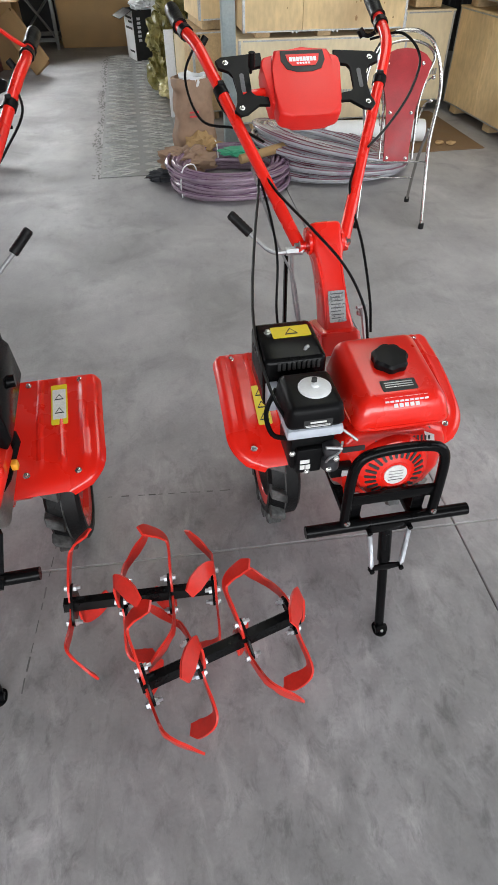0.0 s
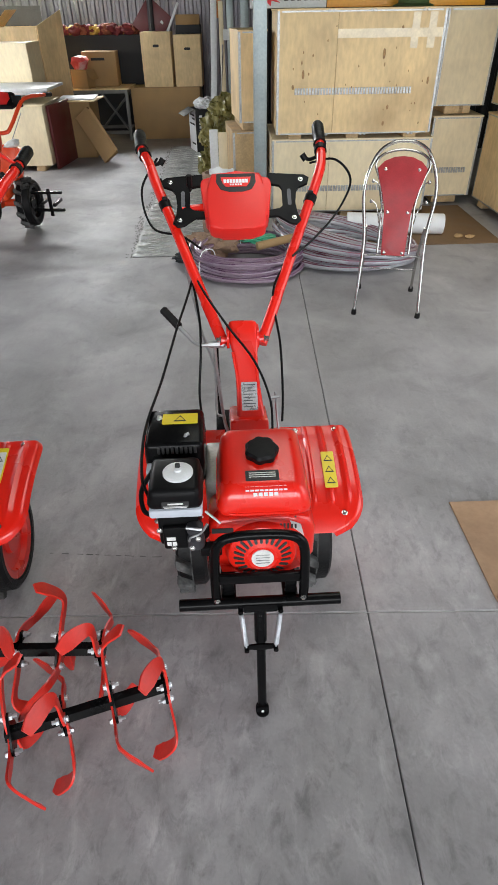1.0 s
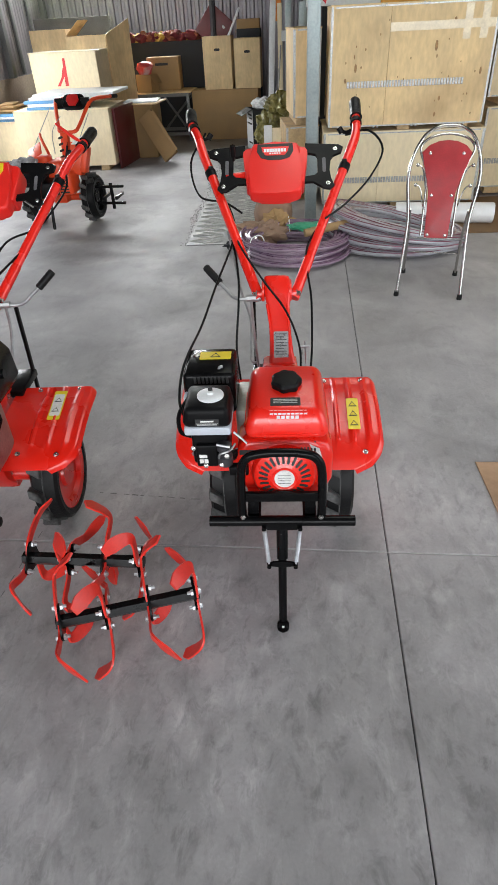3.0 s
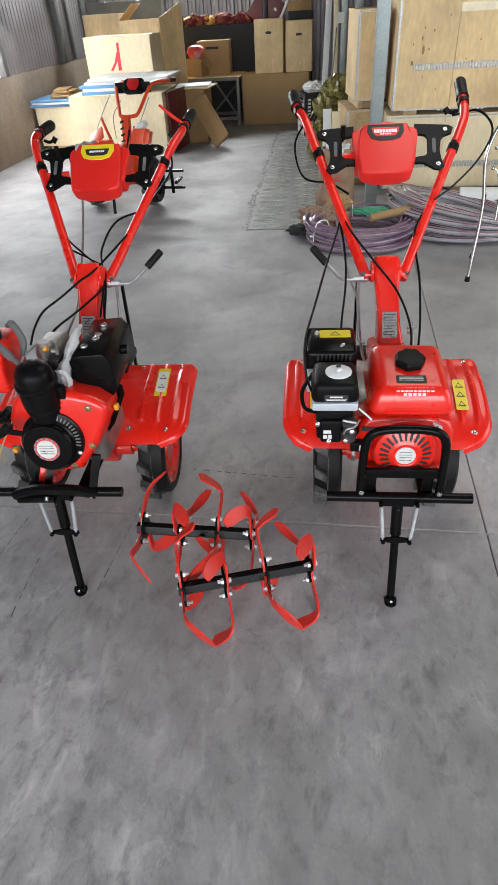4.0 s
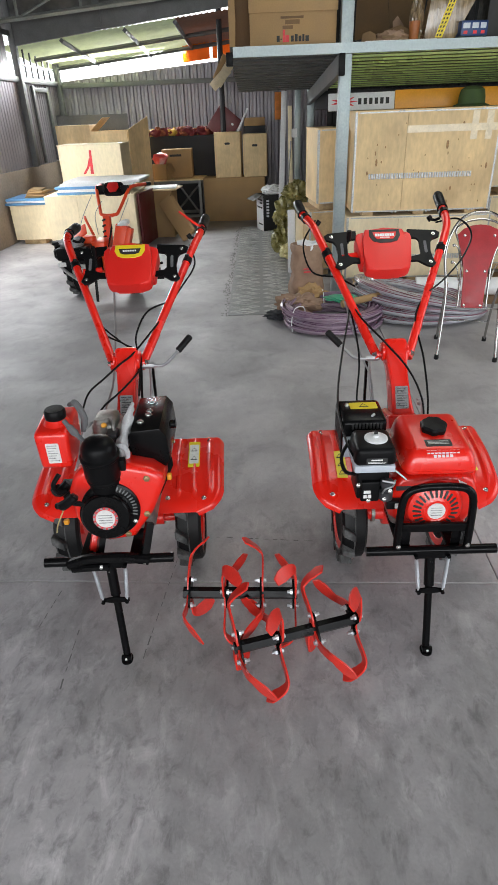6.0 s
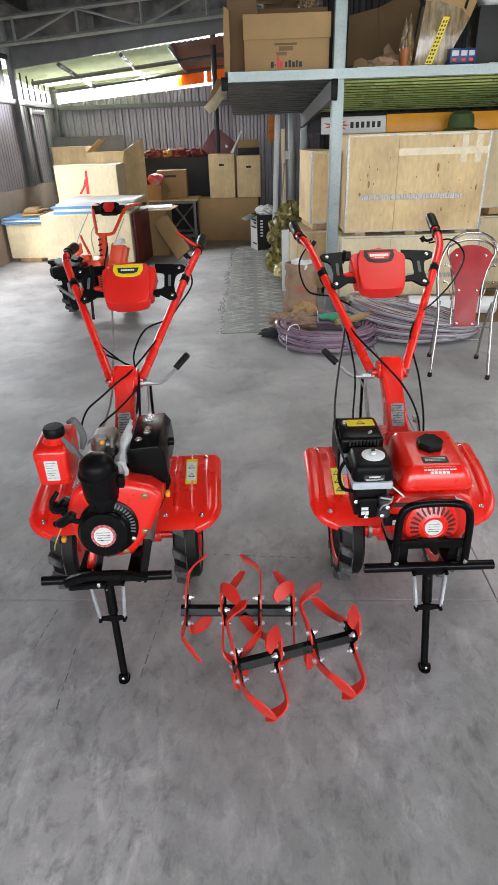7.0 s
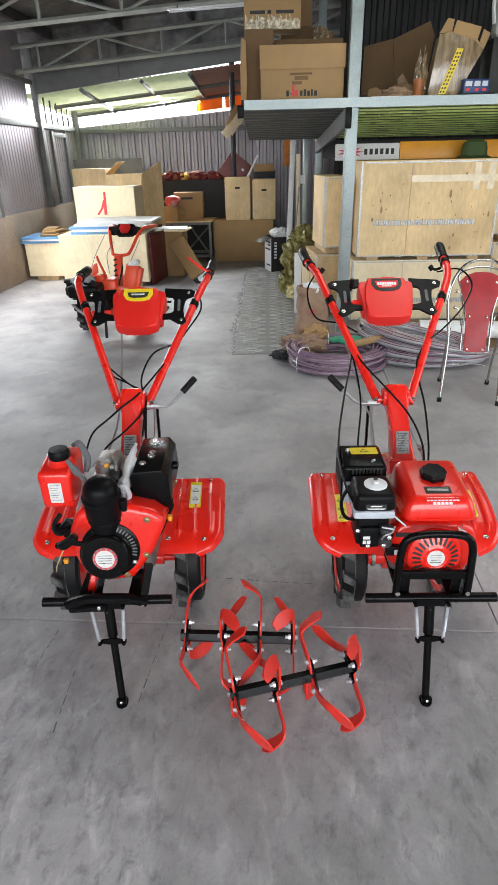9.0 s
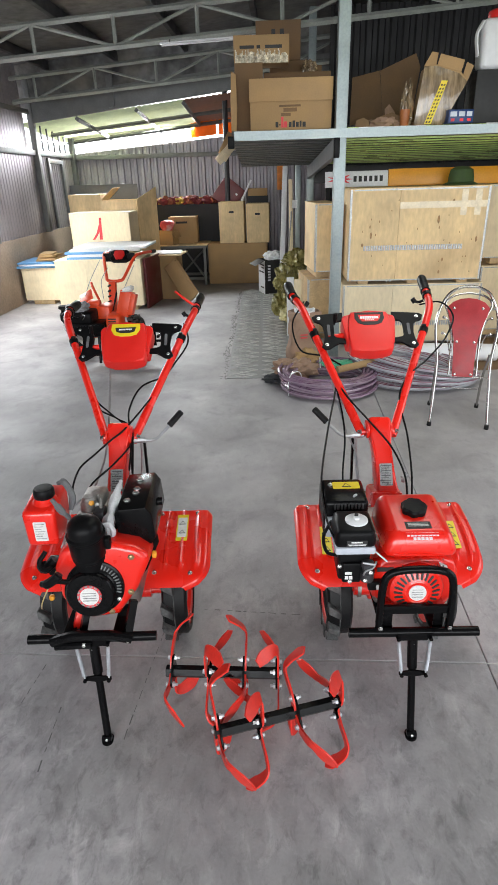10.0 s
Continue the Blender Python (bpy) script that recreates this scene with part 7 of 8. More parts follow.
    cables = (
        [(-0.248, 1.12, 1.10), (-0.30, 1.06, 1.02), (-0.27, 0.98, 0.93), (-0.18, 0.92, 0.92), (-0.12, 0.86, 0.90)],
        [(-0.235, 1.03, 1.06), (-0.22, 0.98, 0.97), (-0.16, 0.9, 0.90), (-0.147, 0.80, 0.84), (-0.195, 0.60, 0.755), (-0.229, 0.45, 0.694), (-0.252, 0.30, 0.680), (-0.258, 0.20, 0.672), (-0.252, 0.10, 0.655), (-0.236, 0.06, 0.63)],
        [(-0.170, 0.83, 0.90), (-0.118, 0.73, 0.825), (-0.05, 0.60, 0.77), (0.02, 0.52, 0.70), (0.058, 0.45, 0.62), (0.062, 0.40, 0.54)],
        [(-0.155, 0.80, 0.87), (-0.132, 0.70, 0.76), (-0.130, 0.62, 0.68), (-0.140, 0.57, 0.56), (-0.13, 0.53, 0.46)],
        [(0.232, 1.10, 1.08), (0.30, 1.04, 1.10), (0.345, 1.0, 1.05), (0.30, 0.93, 0.98), (0.22, 0.86, 0.92), (0.15, 0.80, 0.89)],
        [(0.148, 0.828, 0.885), (0.088, 0.735, 0.81), (0.10, 0.62, 0.70), (0.10, 0.52, 0.60), (0.095, 0.47, 0.53)],
    )
    add_controls(t, -1, [(-0.062, 0.628, 0.696), (-0.245, 0.985, 1.055), (-0.268, 1.060, 1.095), (-0.296, 1.150, 1.118), (-0.310, 1.250, 1.147)],
                 [(0.046, 0.628, 0.697), (0.244, 1.005, 1.058), (0.262, 1.065, 1.092), (0.270, 1.160, 1.122), (0.275, 1.262, 1.160)], -0.008, 0.009, 1.010, 0.905, -0.008, cables=cables)
    bm = B()
    add_tube(bm, [(0.078, 0.52, 0.60), (0.082, 0.50, 0.54), (0.088, 0.46, 0.47)], 0.0035, 6, 3)
    add_tube(bm, [(0.060, 0.505, 0.588), (0.090, 0.515, 0.586)], 0.0045, 8)
    add_bolt(bm, (0.07, 0.50, 0.575), (-1, 0, 0), 0.007, 0.008)
    part("clutch_link", bm, ROD, t)
    return t


def diesel_tiller(m, label):
    t = base_tiller(m, label, "tillers in the front row", 0.212, 0.022, 0.40)
    for s in (-1, 1):
        add_fender(t, s, 0.07, 0.343 if s > 0 else 0.322, 0.236, 0.61, 0.334, 0.408)
    add_sticker(t, (0.236, 0.47, fender_z(0.47, 0.61, 0.236, 0.408, 0.334) + 0.0085), (0, -0.2, 1), 0.034, 0.100, (0, 1, 0.2), PAPER, 2)
    bm = B()
    add_prism(bm, rounded(0.042, 0.135, 0.004, 2), -0.0004, 0.0006, facing((0.236, 0.47, fender_z(0.47, 0.61, 0.236, 0.408, 0.334) + 0.0078), (0, -0.2, 1), (0, 1, 0.2)))
    part("sticker", bm, YELLOW, t)
    # engine: alloy block, red eight-sided cowl, black recoil
    bm = B()
    add_box(bm, (-0.085, 0.12, 0.345), (0.13, 0.34, 0.60), 0.02, seg=3)
    add_box(bm, (-0.045, 0.16, 0.59), (0.05, 0.32, 0.665), 0.018, seg=3)
    eng = part("engine_block", bm, ALU, t, "grey cast diesel engine block")
    bm = B()
    prof = [(-0.072, 0.605), (-0.096, 0.55), (-0.086, 0.455), (-0.062, 0.405), (0.0, 0.375), (0.082, 0.387), (0.142, 0.468), (0.184, 0.560), (0.182, 0.585), (0.150, 0.612), (0.09, 0.628), (-0.04, 0.625)]
    add_prism(bm, prof, -0.075, 0.05, facing((0.0, 0.035, 0), (0, -1, 0.12)), 0.02, 3)
    cowl = part("cowl", bm, RED, eng, "glossy red flywheel cowl")
    bm = B()
    prof2 = [(x * 1.05 + 0.004, 0.51 + (z - 0.51) * 1.03) for x, z in prof]
    add_prism(bm, prof2, -0.085, -0.078, facing((0.0, 0.035, 0), (0, -1, 0.12)), 0.002, 1)
    part("cowl_gasket", bm, BLACK_PAINT, cowl)
    bm = B()
    for x, z in ((0.135, 0.585), (0.125, 0.47), (0.062, 0.405)):
        add_bolt(bm, (x, 0.035 + 0.12 * z - 0.051, z), (0, -1, 0.12), 0.007, 0.005)
    part("cowl_bolts", bm, material("brass_bolt", (0.36, 0.27, 0.15), 0.3, 0.9, 0.1, 30), cowl)
    c = (0.010, 0.040, 0.478)
    mm = facing(c, (0, -1, 0.16))
    bm = B()
    add_lathe(bm, ((0.079, 0.004), (0.079, 0.010), (0.074, 0.013), (0.073, 0.021), (0.067, 0.028), (0.045, 0.03), (0.0, 0.03)), 48, mm)
    rec = part("recoil_starter", bm, BLACK_PAINT, eng, "black recoil starter cover")
    ring = facing((0.022, 0.042, 0.494), (0, -1, 0.16))
    bm = B()
    add_lathe(bm, ((0.086, 0), (0.086, 0.006), (0.080, 0.009), (0.0, 0.009)), 48, ring)
    part("fan_ring", bm, BLACK_PAINT, rec)
    bm = B()
    add_lathe(bm, ((0.036, 0.03), (0.036, 0.0325), (0, 0.0325)), 32, mm)
    lb = part("recoil_label", bm, RED_INK, rec, "round red and white label")
    bm = B()
    add_lathe(bm, ((0.028, 0.0325), (0.028, 0.0337), (0, 0.0337)), 32, mm)
    l2 = part("label_centre", bm, PAPER, lb)
    bm = B()
    for i in range(4):
        add_prism(bm, ((-0.02, 0.010 - 0.008 * i), (0.02, 0.010 - 0.008 * i), (0.02, 0.0125 - 0.008 * i), (-0.02, 0.0125 - 0.008 * i)), 0.0337, 0.0342, mm)
    for i in range(14):
        a = 2 * math.pi * i / 14
        add_prism(bm, rounded(0.005, 0.009, 0.001, 1), 0.0325, 0.0332, mm @ Matrix.Rotation(a, 4, "Z") @ Matrix.Translation((0.033, 0, 0)))
    part("lettering_bars", bm, PLATE, rec)
    bm = B()
    for i in range(13):
        a = radians(-12 + i * 8)
        rr = ring @ Matrix.Rotation(a, 4, "Z") @ pose(0.072, 0, 0.009, 0, 0, 0)
        add_prism(bm, rounded(0.014, 0.004, 0.0015, 2), 0, 0.003, rr)
    part("cooling_rib", bm, STEEL_GREY, rec)
    bm = B()
    for i in range(3):
        a = radians(-30 + i * 120)
        add_bolt(bm, ring @ Vector((0.080 * math.cos(a), 0.080 * math.sin(a), 0.009)), (0, -1, 0.16), 0.005, 0.005)
    part("recoil_bolts", bm, CHROME, rec)
    bm = B()
    add_tube(bm, [(-0.112, -0.005, 0.545), (-0.09, -0.018, 0.556), (-0.062, -0.022, 0.578), (-0.052, -0.018, 0.588)], [0.010, 0.014, 0.014, 0.010], 10, 4)
    add_tube(bm, [(-0.078, -0.016, 0.565), (-0.048, 0.012, 0.535)], 0.008, 8)
    part("pull_grip", bm, BLACK_PLASTIC, rec, "black moulded pull grip")
    # air filter canister
    bm = B()
    cm = Matrix.Translation((0.012, 0.075, 0.550)) @ Matrix.Rotation(radians(6), 4, "X")
    add_lathe(bm, ((0.044, -0.01), (0.046, 0.0), (0.047, 0.032), (0.051, 0.036), (0.051, 0.042), (0.050, 0.046), (0.053, 0.052), (0.053, 0.108), (0.056, 0.112), (0.056, 0.119), (0.050, 0.124), (0.049, 0.140), (0.046, 0.152), (0.039, 0.162), (0.028, 0.169), (0.014, 0.173), (0.0, 0.174)), 40, cm)
    af = part("air_filter", bm, BLACK_PLASTIC, t, "black cylindrical air filter canister")
    bm = B()
    add_box(bm, (0.05, -0.01, 0.06), (0.068, 0.012, 0.10), 0.004, cm)
    add_tube(bm, [cm @ Vector((0.03, 0.04, 0.05)), cm @ Vector((0.06, 0.10, 0.04))], 0.022, 10)
    part("filter_clip", bm, BLACK_PLASTIC, af)
    # muffler: eight-sided can along the machine
    bm = B()
    oct_ = [(-0.056, -0.040), (-0.036, -0.064), (0.038, -0.064), (0.056, -0.040), (0.056, 0.040), (0.040, 0.066), (-0.044, 0.066), (-0.056, 0.05)]
    add_prism(bm, oct_, -0.115, 0.115, Matrix.Translation((0.141, 0.245, 0.636)) @ Matrix.Rotation(radians(90), 4, "X") @ Matrix.Rotation(radians(4), 4, "Z"), 0.006, 2)
    mf = part("muffler", bm, BLACK_PAINT, t, "black eight-sided muffler")
    bm = B()
    add_tube(bm, [(0.19, 0.25, 0.655), (0.210, 0.252, 0.655)], 0.013, 12)
    part("tailpipe", bm, BLACK_PAINT, mf)
    bm = B()
    for y in (0.18, 0.225, 0.25, 0.31):
        add_bolt(bm, (0.115 + 0.02 * (y > 0.2), y, 0.703), (0, 0, 1), 0.008, 0.005)
    part("muffler_bolts", bm, CHROME, mf)
    bm = B()
    add_tube(bm, [(0.060, 0.120, 0.612), (0.062, 0.135, 0.650), (0.072, 0.185, 0.690), (0.080, 0.235, 0.712), (0.084, 0.275, 0.722)], [0.020, 0.024, 0.018, 0.012, 0.006], 10, 4, flat=0.8)
    add_tube(bm, [(0.044, 0.112, 0.606), (0.040, 0.114, 0.636), (0.050, 0.112, 0.662), (0.068, 0.110, 0.664), (0.078, 0.112, 0.640), (0.072, 0.112, 0.612)], [0.009, 0.010, 0.009, 0.010, 0.009, 0.007], 8, 4)
    for v in bm.verts:
        v.co += Vector((noise.noise(v.co * 45), noise.noise(v.co * 45 + Vector((3, 0, 0))), noise.noise(v.co * 45 + Vector((0, 3, 0))))) * 0.006
    rag = put("rag", bm, CLOTH)
    rag.matrix_world = m
    tagged(rag, "white folded rag tucked beside the black muffler", "rag")
    # cable ties and short hoses round the injector pump
    bm = B()
    add_tube(bm, [(-0.118, 0.075, 0.60), (-0.135, 0.055, 0.575), (-0.122, 0.045, 0.555), (-0.100, 0.055, 0.556)], 0.007, 8, 4)
    part("hose", bm, BLACK_PLASTIC, t, "short black rubber hose")
    bm = B()
    add_tube(bm, [(-0.03, 0.20, 0.70), (-0.05, 0.15, 0.69), (-0.06, 0.11, 0.64), (-0.075, 0.09, 0.60)], 0.0035, 6, 4)
    part("injector_pipe", bm, ROD, t, "thin steel injector pipe")
    bm = B()
    add_box(bm, (0.012, 0.15, 0.640), (0.046, 0.20, 0.680), 0.006)
    part("injector_pump", bm, STEEL_DARK, t)
    # fuel tank
    bm = B()
    vs = add_box(bm, (-0.166, 0.072, 0.620), (-0.070, 0.215, 0.735), 0.013, seg=3)
    for v in vs:
        if v.co.z > 0.69:
            v.co.z += 0.016 * min(1, max(0, (v.co.y - 0.08) / 0.06))
        if v.co.z < 0.66:
            v.co.x = -0.113 + (v.co.x + 0.113) * 0.94
    tank = part("fuel_tank", bm, RED, t, "glossy red diesel fuel tank")
    bm = B()
    add_lathe(bm, ((0.024, 0.735), (0.024, 0.750), (0.028, 0.752), (0.030, 0.756), (0.030, 0.775), (0.026, 0.781), (0, 0.782)), 28, Matrix.Translation((-0.112, 0.135, 0)))
    part("tank_cap", bm, BLACK_PLASTIC, tank, "black round fuel cap")
    bm = B()
    add_lathe(bm, ((0.044, 0.733), (0.034, 0.744), (0.028, 0.754), (0, 0.754)), 24, Matrix.Translation((-0.112, 0.135, 0)))
    part("filler_neck", bm, RED, tank)
    bm = B()
    add_prism(bm, rounded(0.037, 0.064, 0.003, 2), 0, 0.0012, facing((-0.118, 0.0717, 0.672), (0, -1, 0.0)))
    tl = part("tank_label", bm, PAPER, tank, "white printed label")
    bars(tl, (-0.118, 0.0705, 0.672), (0, -1, 0), (0, 0, 1), [(-0.015, 0.024 - 0.008 * i, 0.014 - 0.005 * (i % 3), 0.0258 - 0.008 * i) for i in range(7)], PLATE)
    bm = B()
    add_tube(bm, [(-0.085, 0.115, 0.752), (-0.062, 0.10, 0.728), (-0.042, 0.11, 0.69)], [0.007, 0.011, 0.007], 8, 4)
    add_tube(bm, [(-0.085, 0.19, 0.765), (-0.06, 0.17, 0.778), (-0.04, 0.16, 0.735), (-0.045, 0.14, 0.70)], [0.007, 0.010, 0.010, 0.007], 8, 4)
    rg = put("rag", bm, DARK_RAG)
    rg.matrix_world = m
    tagged(rg, "dark grey rag draped beside the fuel tank", "rag")
    # head, injector lines, yellow plugs
    bm = B()
    add_box(bm, (-0.036, 0.19, 0.65), (0.034, 0.30, 0.695), 0.014, seg=3)
    add_lathe(bm, ((0.024, 0.66), (0.024, 0.700), (0.018, 0.708), (0, 0.708)), 16, Matrix.Translation((-0.006, 0.205, 0)))
    add_tube(bm, [(0.02, 0.22, 0.70), (0.032, 0.19, 0.695), (0.036, 0.17, 0.64)], 0.006, 8, 4)
    part("rocker_cover", bm, ALU, eng, "grey alloy rocker cover")
    bm = B()
    add_lathe(bm, ((0.008, 0), (0.008, 0.010), (0.005, 0.014), (0, 0.014)), 8, facing((0.008, 0.180, 0.698), (0, -1, 0.5)))
    add_box(bm, (0.186, 0.10, 0.545), (0.200, 0.118, 0.563), 0.004)
    add_box(bm, (-0.150, 0.10, 0.395), (-0.134, 0.115, 0.412), 0.004)
    part("plug", bm, ORANGE, eng, "orange plastic plug")
    bm = B()
    add_tube(bm, [(-0.10, 0.09, 0.56), (-0.13, 0.08, 0.535), (-0.145, 0.09, 0.545)], 0.016, 10, 4)
    add_box(bm, (-0.13, 0.09, 0.50), (-0.09, 0.13, 0.55), 0.006)
    part("fuel_filter", bm, BLACK_PLASTIC, eng)
    bm = B()
    add_tube(bm, [(-0.09, 0.07, 0.545), (-0.13, 0.02, 0.47), (-0.16, 0.06, 0.40)], 0.002, 6, 5)
    part("fuel_line", bm, material("amber_hose", (0.52, 0.40, 0.16), 0.4), eng, "thin amber fuel line")
    # front carrier: bowed bracket on the bar and frame legs
    bm = B()
    add_tube(bm, [(-0.12, -0.008, 0.33), (-0.06, -0.012, 0.352), (0.0, -0.014, 0.356), (0.06, -0.012, 0.352), (0.12, -0.008, 0.335)], 0.016, 10, 5)
    add_tube(bm, [(-0.11, -0.014, 0.318), (-0.05, -0.02, 0.326), (0.0, -0.02, 0.326)], 0.012, 10, 4)
    part("bar_bracket", bm, BLACK_PAINT, t)
    bm = B()
    add_tube(bm, [(0.105, 0.004, 0.335), (0.126, 0.05, 0.43)], 0.016, 4)
    add_tube(bm, [(-0.035, 0.03, 0.335), (-0.022, 0.07, 0.40)], 0.014, 4)
    part("engine_leg", bm, BLACK_PAINT, t)
    bm = B()
    add_tube(bm, [(-0.062, 0.05, 0.330), (-0.045, 0.09, 0.40)], 0.014, 4)
    part("engine_strut", bm, RED, t)
    bm = B()
    add_bolt(bm, (0.108, -0.018, 0.335), (0, -1, 0.2), 0.006, 0.005)
    add_bolt(bm, (-0.02, -0.026, 0.33), (0, -1, 0.2), 0.006, 0.005)
    part("bar_bolts", bm, CHROME, t)
    cables = (
        [(0.235, 1.08, 1.03), (0.255, 1.0, 0.97), (0.20, 0.93, 0.90), (0.17, 0.88, 0.87)],
        [(0.17, 0.86, 0.87), (0.08, 0.80, 0.85), (0.04, 0.72, 0.79), (0.045, 0.66, 0.74), (0.06, 0.56, 0.66), (0.075, 0.46, 0.58)],
        [(-0.19, 0.95, 0.95), (-0.12, 0.80, 0.83), (-0.02, 0.72, 0.76), (0.05, 0.66, 0.73), (0.07, 0.50, 0.62)],
        [(-0.128, 0.815, 0.852), (-0.085, 0.74, 0.79), (0.0, 0.70, 0.755), (0.055, 0.62, 0.72), (0.06, 0.50, 0.64)],
        [(0.140, 0.815, 0.83), (0.046, 0.612, 0.762), (0.0, 0.545, 0.742), (-0.049, 0.49, 0.714), (-0.085, 0.42, 0.70), (-0.094, 0.35, 0.678), (-0.085, 0.28, 0.66)],
        [(0.055, 0.66, 0.74), (0.060, 0.590, 0.705), (0.020, 0.455, 0.690), (-0.036, 0.35, 0.669), (-0.045, 0.27, 0.64)],
    )
    add_controls(t, 1, [(-0.037, 0.628, 0.695), (-0.236, 1.040, 1.035), (-0.262, 1.120, 1.062), (-0.275, 1.220, 1.070), (-0.262, 1.310, 1.080)],
                 [(0.058, 0.628, 0.695), (0.253, 1.080, 1.028), (0.272, 1.150, 1.052), (0.281, 1.235, 1.068), (0.297, 1.325, 1.094)], 0.013, 0.010, 0.984, 0.925, 0.016, badge=YELLOW, cables=cables)
    return t


gas_tiller(pose(0.217, 0.920, 0, 0, 0, 2.6), "red petrol walking tiller with a black guard hoop, on its stand")
diesel_tiller(pose(-0.746, 0.872, 0, 0, 0, 4.1), "red diesel walking tiller with a black filter canister, on its stand")


# ---- far tiller ----
def far_tiller(m):
    t = thing("walking_tiller", m, "orange-red walking tiller parked before plywood crates", "tiller")
    add_wheel(t, -0.28, 0.0, 0.21, 0.12, -1, BLACK_PAINT)
    add_wheel(t, 0.28, 0.0, 0.21, 0.12, 1, BLACK_PAINT)
    bm = B()
    add_tube(bm, [(-0.28, 0, 0.21), (0.28, 0, 0.21)], 0.03, 12)
    part("axle", bm, ORANGE_RED, t)
    bm = B()
    add_box(bm, (-0.07, -0.12, 0.18), (0.07, 0.14, 0.52), 0.02)
    part("gearbox", bm, ORANGE_RED, t)
    bm = B()
    add_box(bm, (0.06, -0.26, 0.28), (0.20, -0.04, 0.46), 0.03, seg=3)
    cw = part("engine_cowl", bm, ORANGE_RED, t, "orange-red engine cowl")
    bm = B()
    for i in range(6):
        add_box(bm, (0.09, -0.263, 0.30 + i * 0.024), (0.17, -0.259, 0.313 + i * 0.024), 0.002)
    part("cowl_slots", bm, INK, cw)
    bm = B()
    add_box(bm, (-0.30, -0.34, 0.27), (0.05, -0.05, 0.40), 0.02, seg=2)
    add_box(bm, (-0.34, -0.33, 0.39), (-0.05, -0.08, 0.505), 0.025, seg=3)
    add_lathe(bm, ((0.035, 0.38), (0.05, 0.40), (0.05, 0.46), (0.035, 0.48), (0.035, 0.50), (0.055, 0.515), (0.05, 0.54), (0, 0.55)), 14, Matrix.Translation((-0.37, -0.16, 0)))
    part("engine_block", bm, BLACK_PLASTIC, t, "black engine with a small air filter")
    bm = B()
    add_box(bm, (-0.20, -0.365, 0.24), (-0.06, -0.335, 0.37), 0.012, seg=2)
    add_tube(bm, [(-0.30, -0.34, 0.34), (-0.24, -0.37, 0.30), (-0.14, -0.37, 0.22)], 0.014, 8, 4)
    for k in range(5):
        add_box(bm, (-0.19, -0.375, 0.252 + 0.023 * k), (-0.07, -0.360, 0.260 + 0.023 * k), 0.002, seg=1)
    part("exhaust", bm, ALU, t, "grey finned exhaust shield")
    bm = B()
    bmesh.ops.create_icosphere(bm, subdivisions=4, radius=0.1)
    for v in bm.verts:
        v.co *= 1 + 0.5 * noise.noise(v.co * 16) + 0.25 * noise.noise(v.co * 42)
        v.co = Vector((v.co.x * 1.15, v.co.y, max(v.co.z * 0.55, -0.02)))
    bmesh.ops.transform(bm, verts=bm.verts[:], matrix=Matrix.Translation((-0.20, -0.20, 0.525)))
    part("wrapping_paper", bm, material("grey_paper", (0.26, 0.26, 0.265), 0.7, 0, 0.4, 14, 0.3, 60, 0.2), t, "crumpled grey paper on the engine")
    bm = B()
    add_box(bm, (-0.33, -0.352, 0.345), (-0.25, -0.336, 0.385), 0.006)
    part("label", bm, PAPER, t, "white label")
    bm = B()
    add_tube(bm, [(-0.07, 0.02, 0.56), (-0.15, 0.10, 0.68), (-0.17, 0.14, 0.705)], 0.013, 8, 3)
    part("gear_lever", bm, ORANGE_RED, t, "orange-red lever")
    bm = B()
    add_tube(bm, [(0.08, -0.05, 0.46), (0.12, -0.02, 0.60), (0.13, 0.0, 0.66)], [0.006, 0.010, 0.003], 8, 3)
    part("throttle_lever", bm, BLACK_PLASTIC, t)
    bm = B()
    add_box(bm, (-0.17, -0.08, 0.48), (-0.05, 0.04, 0.56), 0.02, seg=3)
    part("fuel_tank", bm, ORANGE_RED, t)
    bm = B()
    add_box(bm, (-0.062, -0.055, 0.0), (0.062, 0.055, 0.245), 0.008, along((0.19, -0.08, 0.42), (0.255, -0.04, 0.66)))
    add_box(bm, (0.045, -0.060, 0.03), (0.095, 0.045, 0.235), 0.006, along((0.19, -0.08, 0.42), (0.255, -0.04, 0.66)))
    part("canister", bm, ORANGE_RED, t, "orange-red upright sheet-metal chute")
    bm = B()
    bmesh.ops.create_icosphere(bm, subdivisions=3, radius=0.07)
    for v in bm.verts:
        v.co *= 1 + 0.35 * noise.noise(v.co * 22)
        v.co.z *= 0.42
    bmesh.ops.transform(bm, verts=bm.verts[:], matrix=Matrix.Translation((0.258, -0.04, 0.668)) @ Matrix.Rotation(radians(-20), 4, "Y"))
    part("paper_stuffing", bm, PAPER, t, "crumpled white paper in the chute")
    bm = B()
    for z in (0.52, 0.57, 0.62, 0.67):
        add_tube(bm, [(0, 0.16 + (z - 0.5) * 0.25, z), (0, 0.10 + (z - 0.5) * 0.25, z)], 0.010, 8)
    part("column_hole", bm, INK, t)
    bm = B()
    add_box(bm, (-0.09, -0.01, -0.06), (0.06, 0.006, 0.07), 0.008, Matrix.Translation((-0.19, 0.03, 0.585)) @ Matrix.Rotation(radians(-28), 4, "Y") @ Matrix.Rotation(radians(-50), 4, "X"))
    part("fender", bm, ORANGE_RED, t)
    bm = B()
    add_box(bm, (-0.035, 0.08, 0.42), (0.035, 0.15, 0.74), 0.008, Matrix.Rotation(radians(-14), 4, "X"))
    part("column", bm, ORANGE_RED, t)
    bm = B()
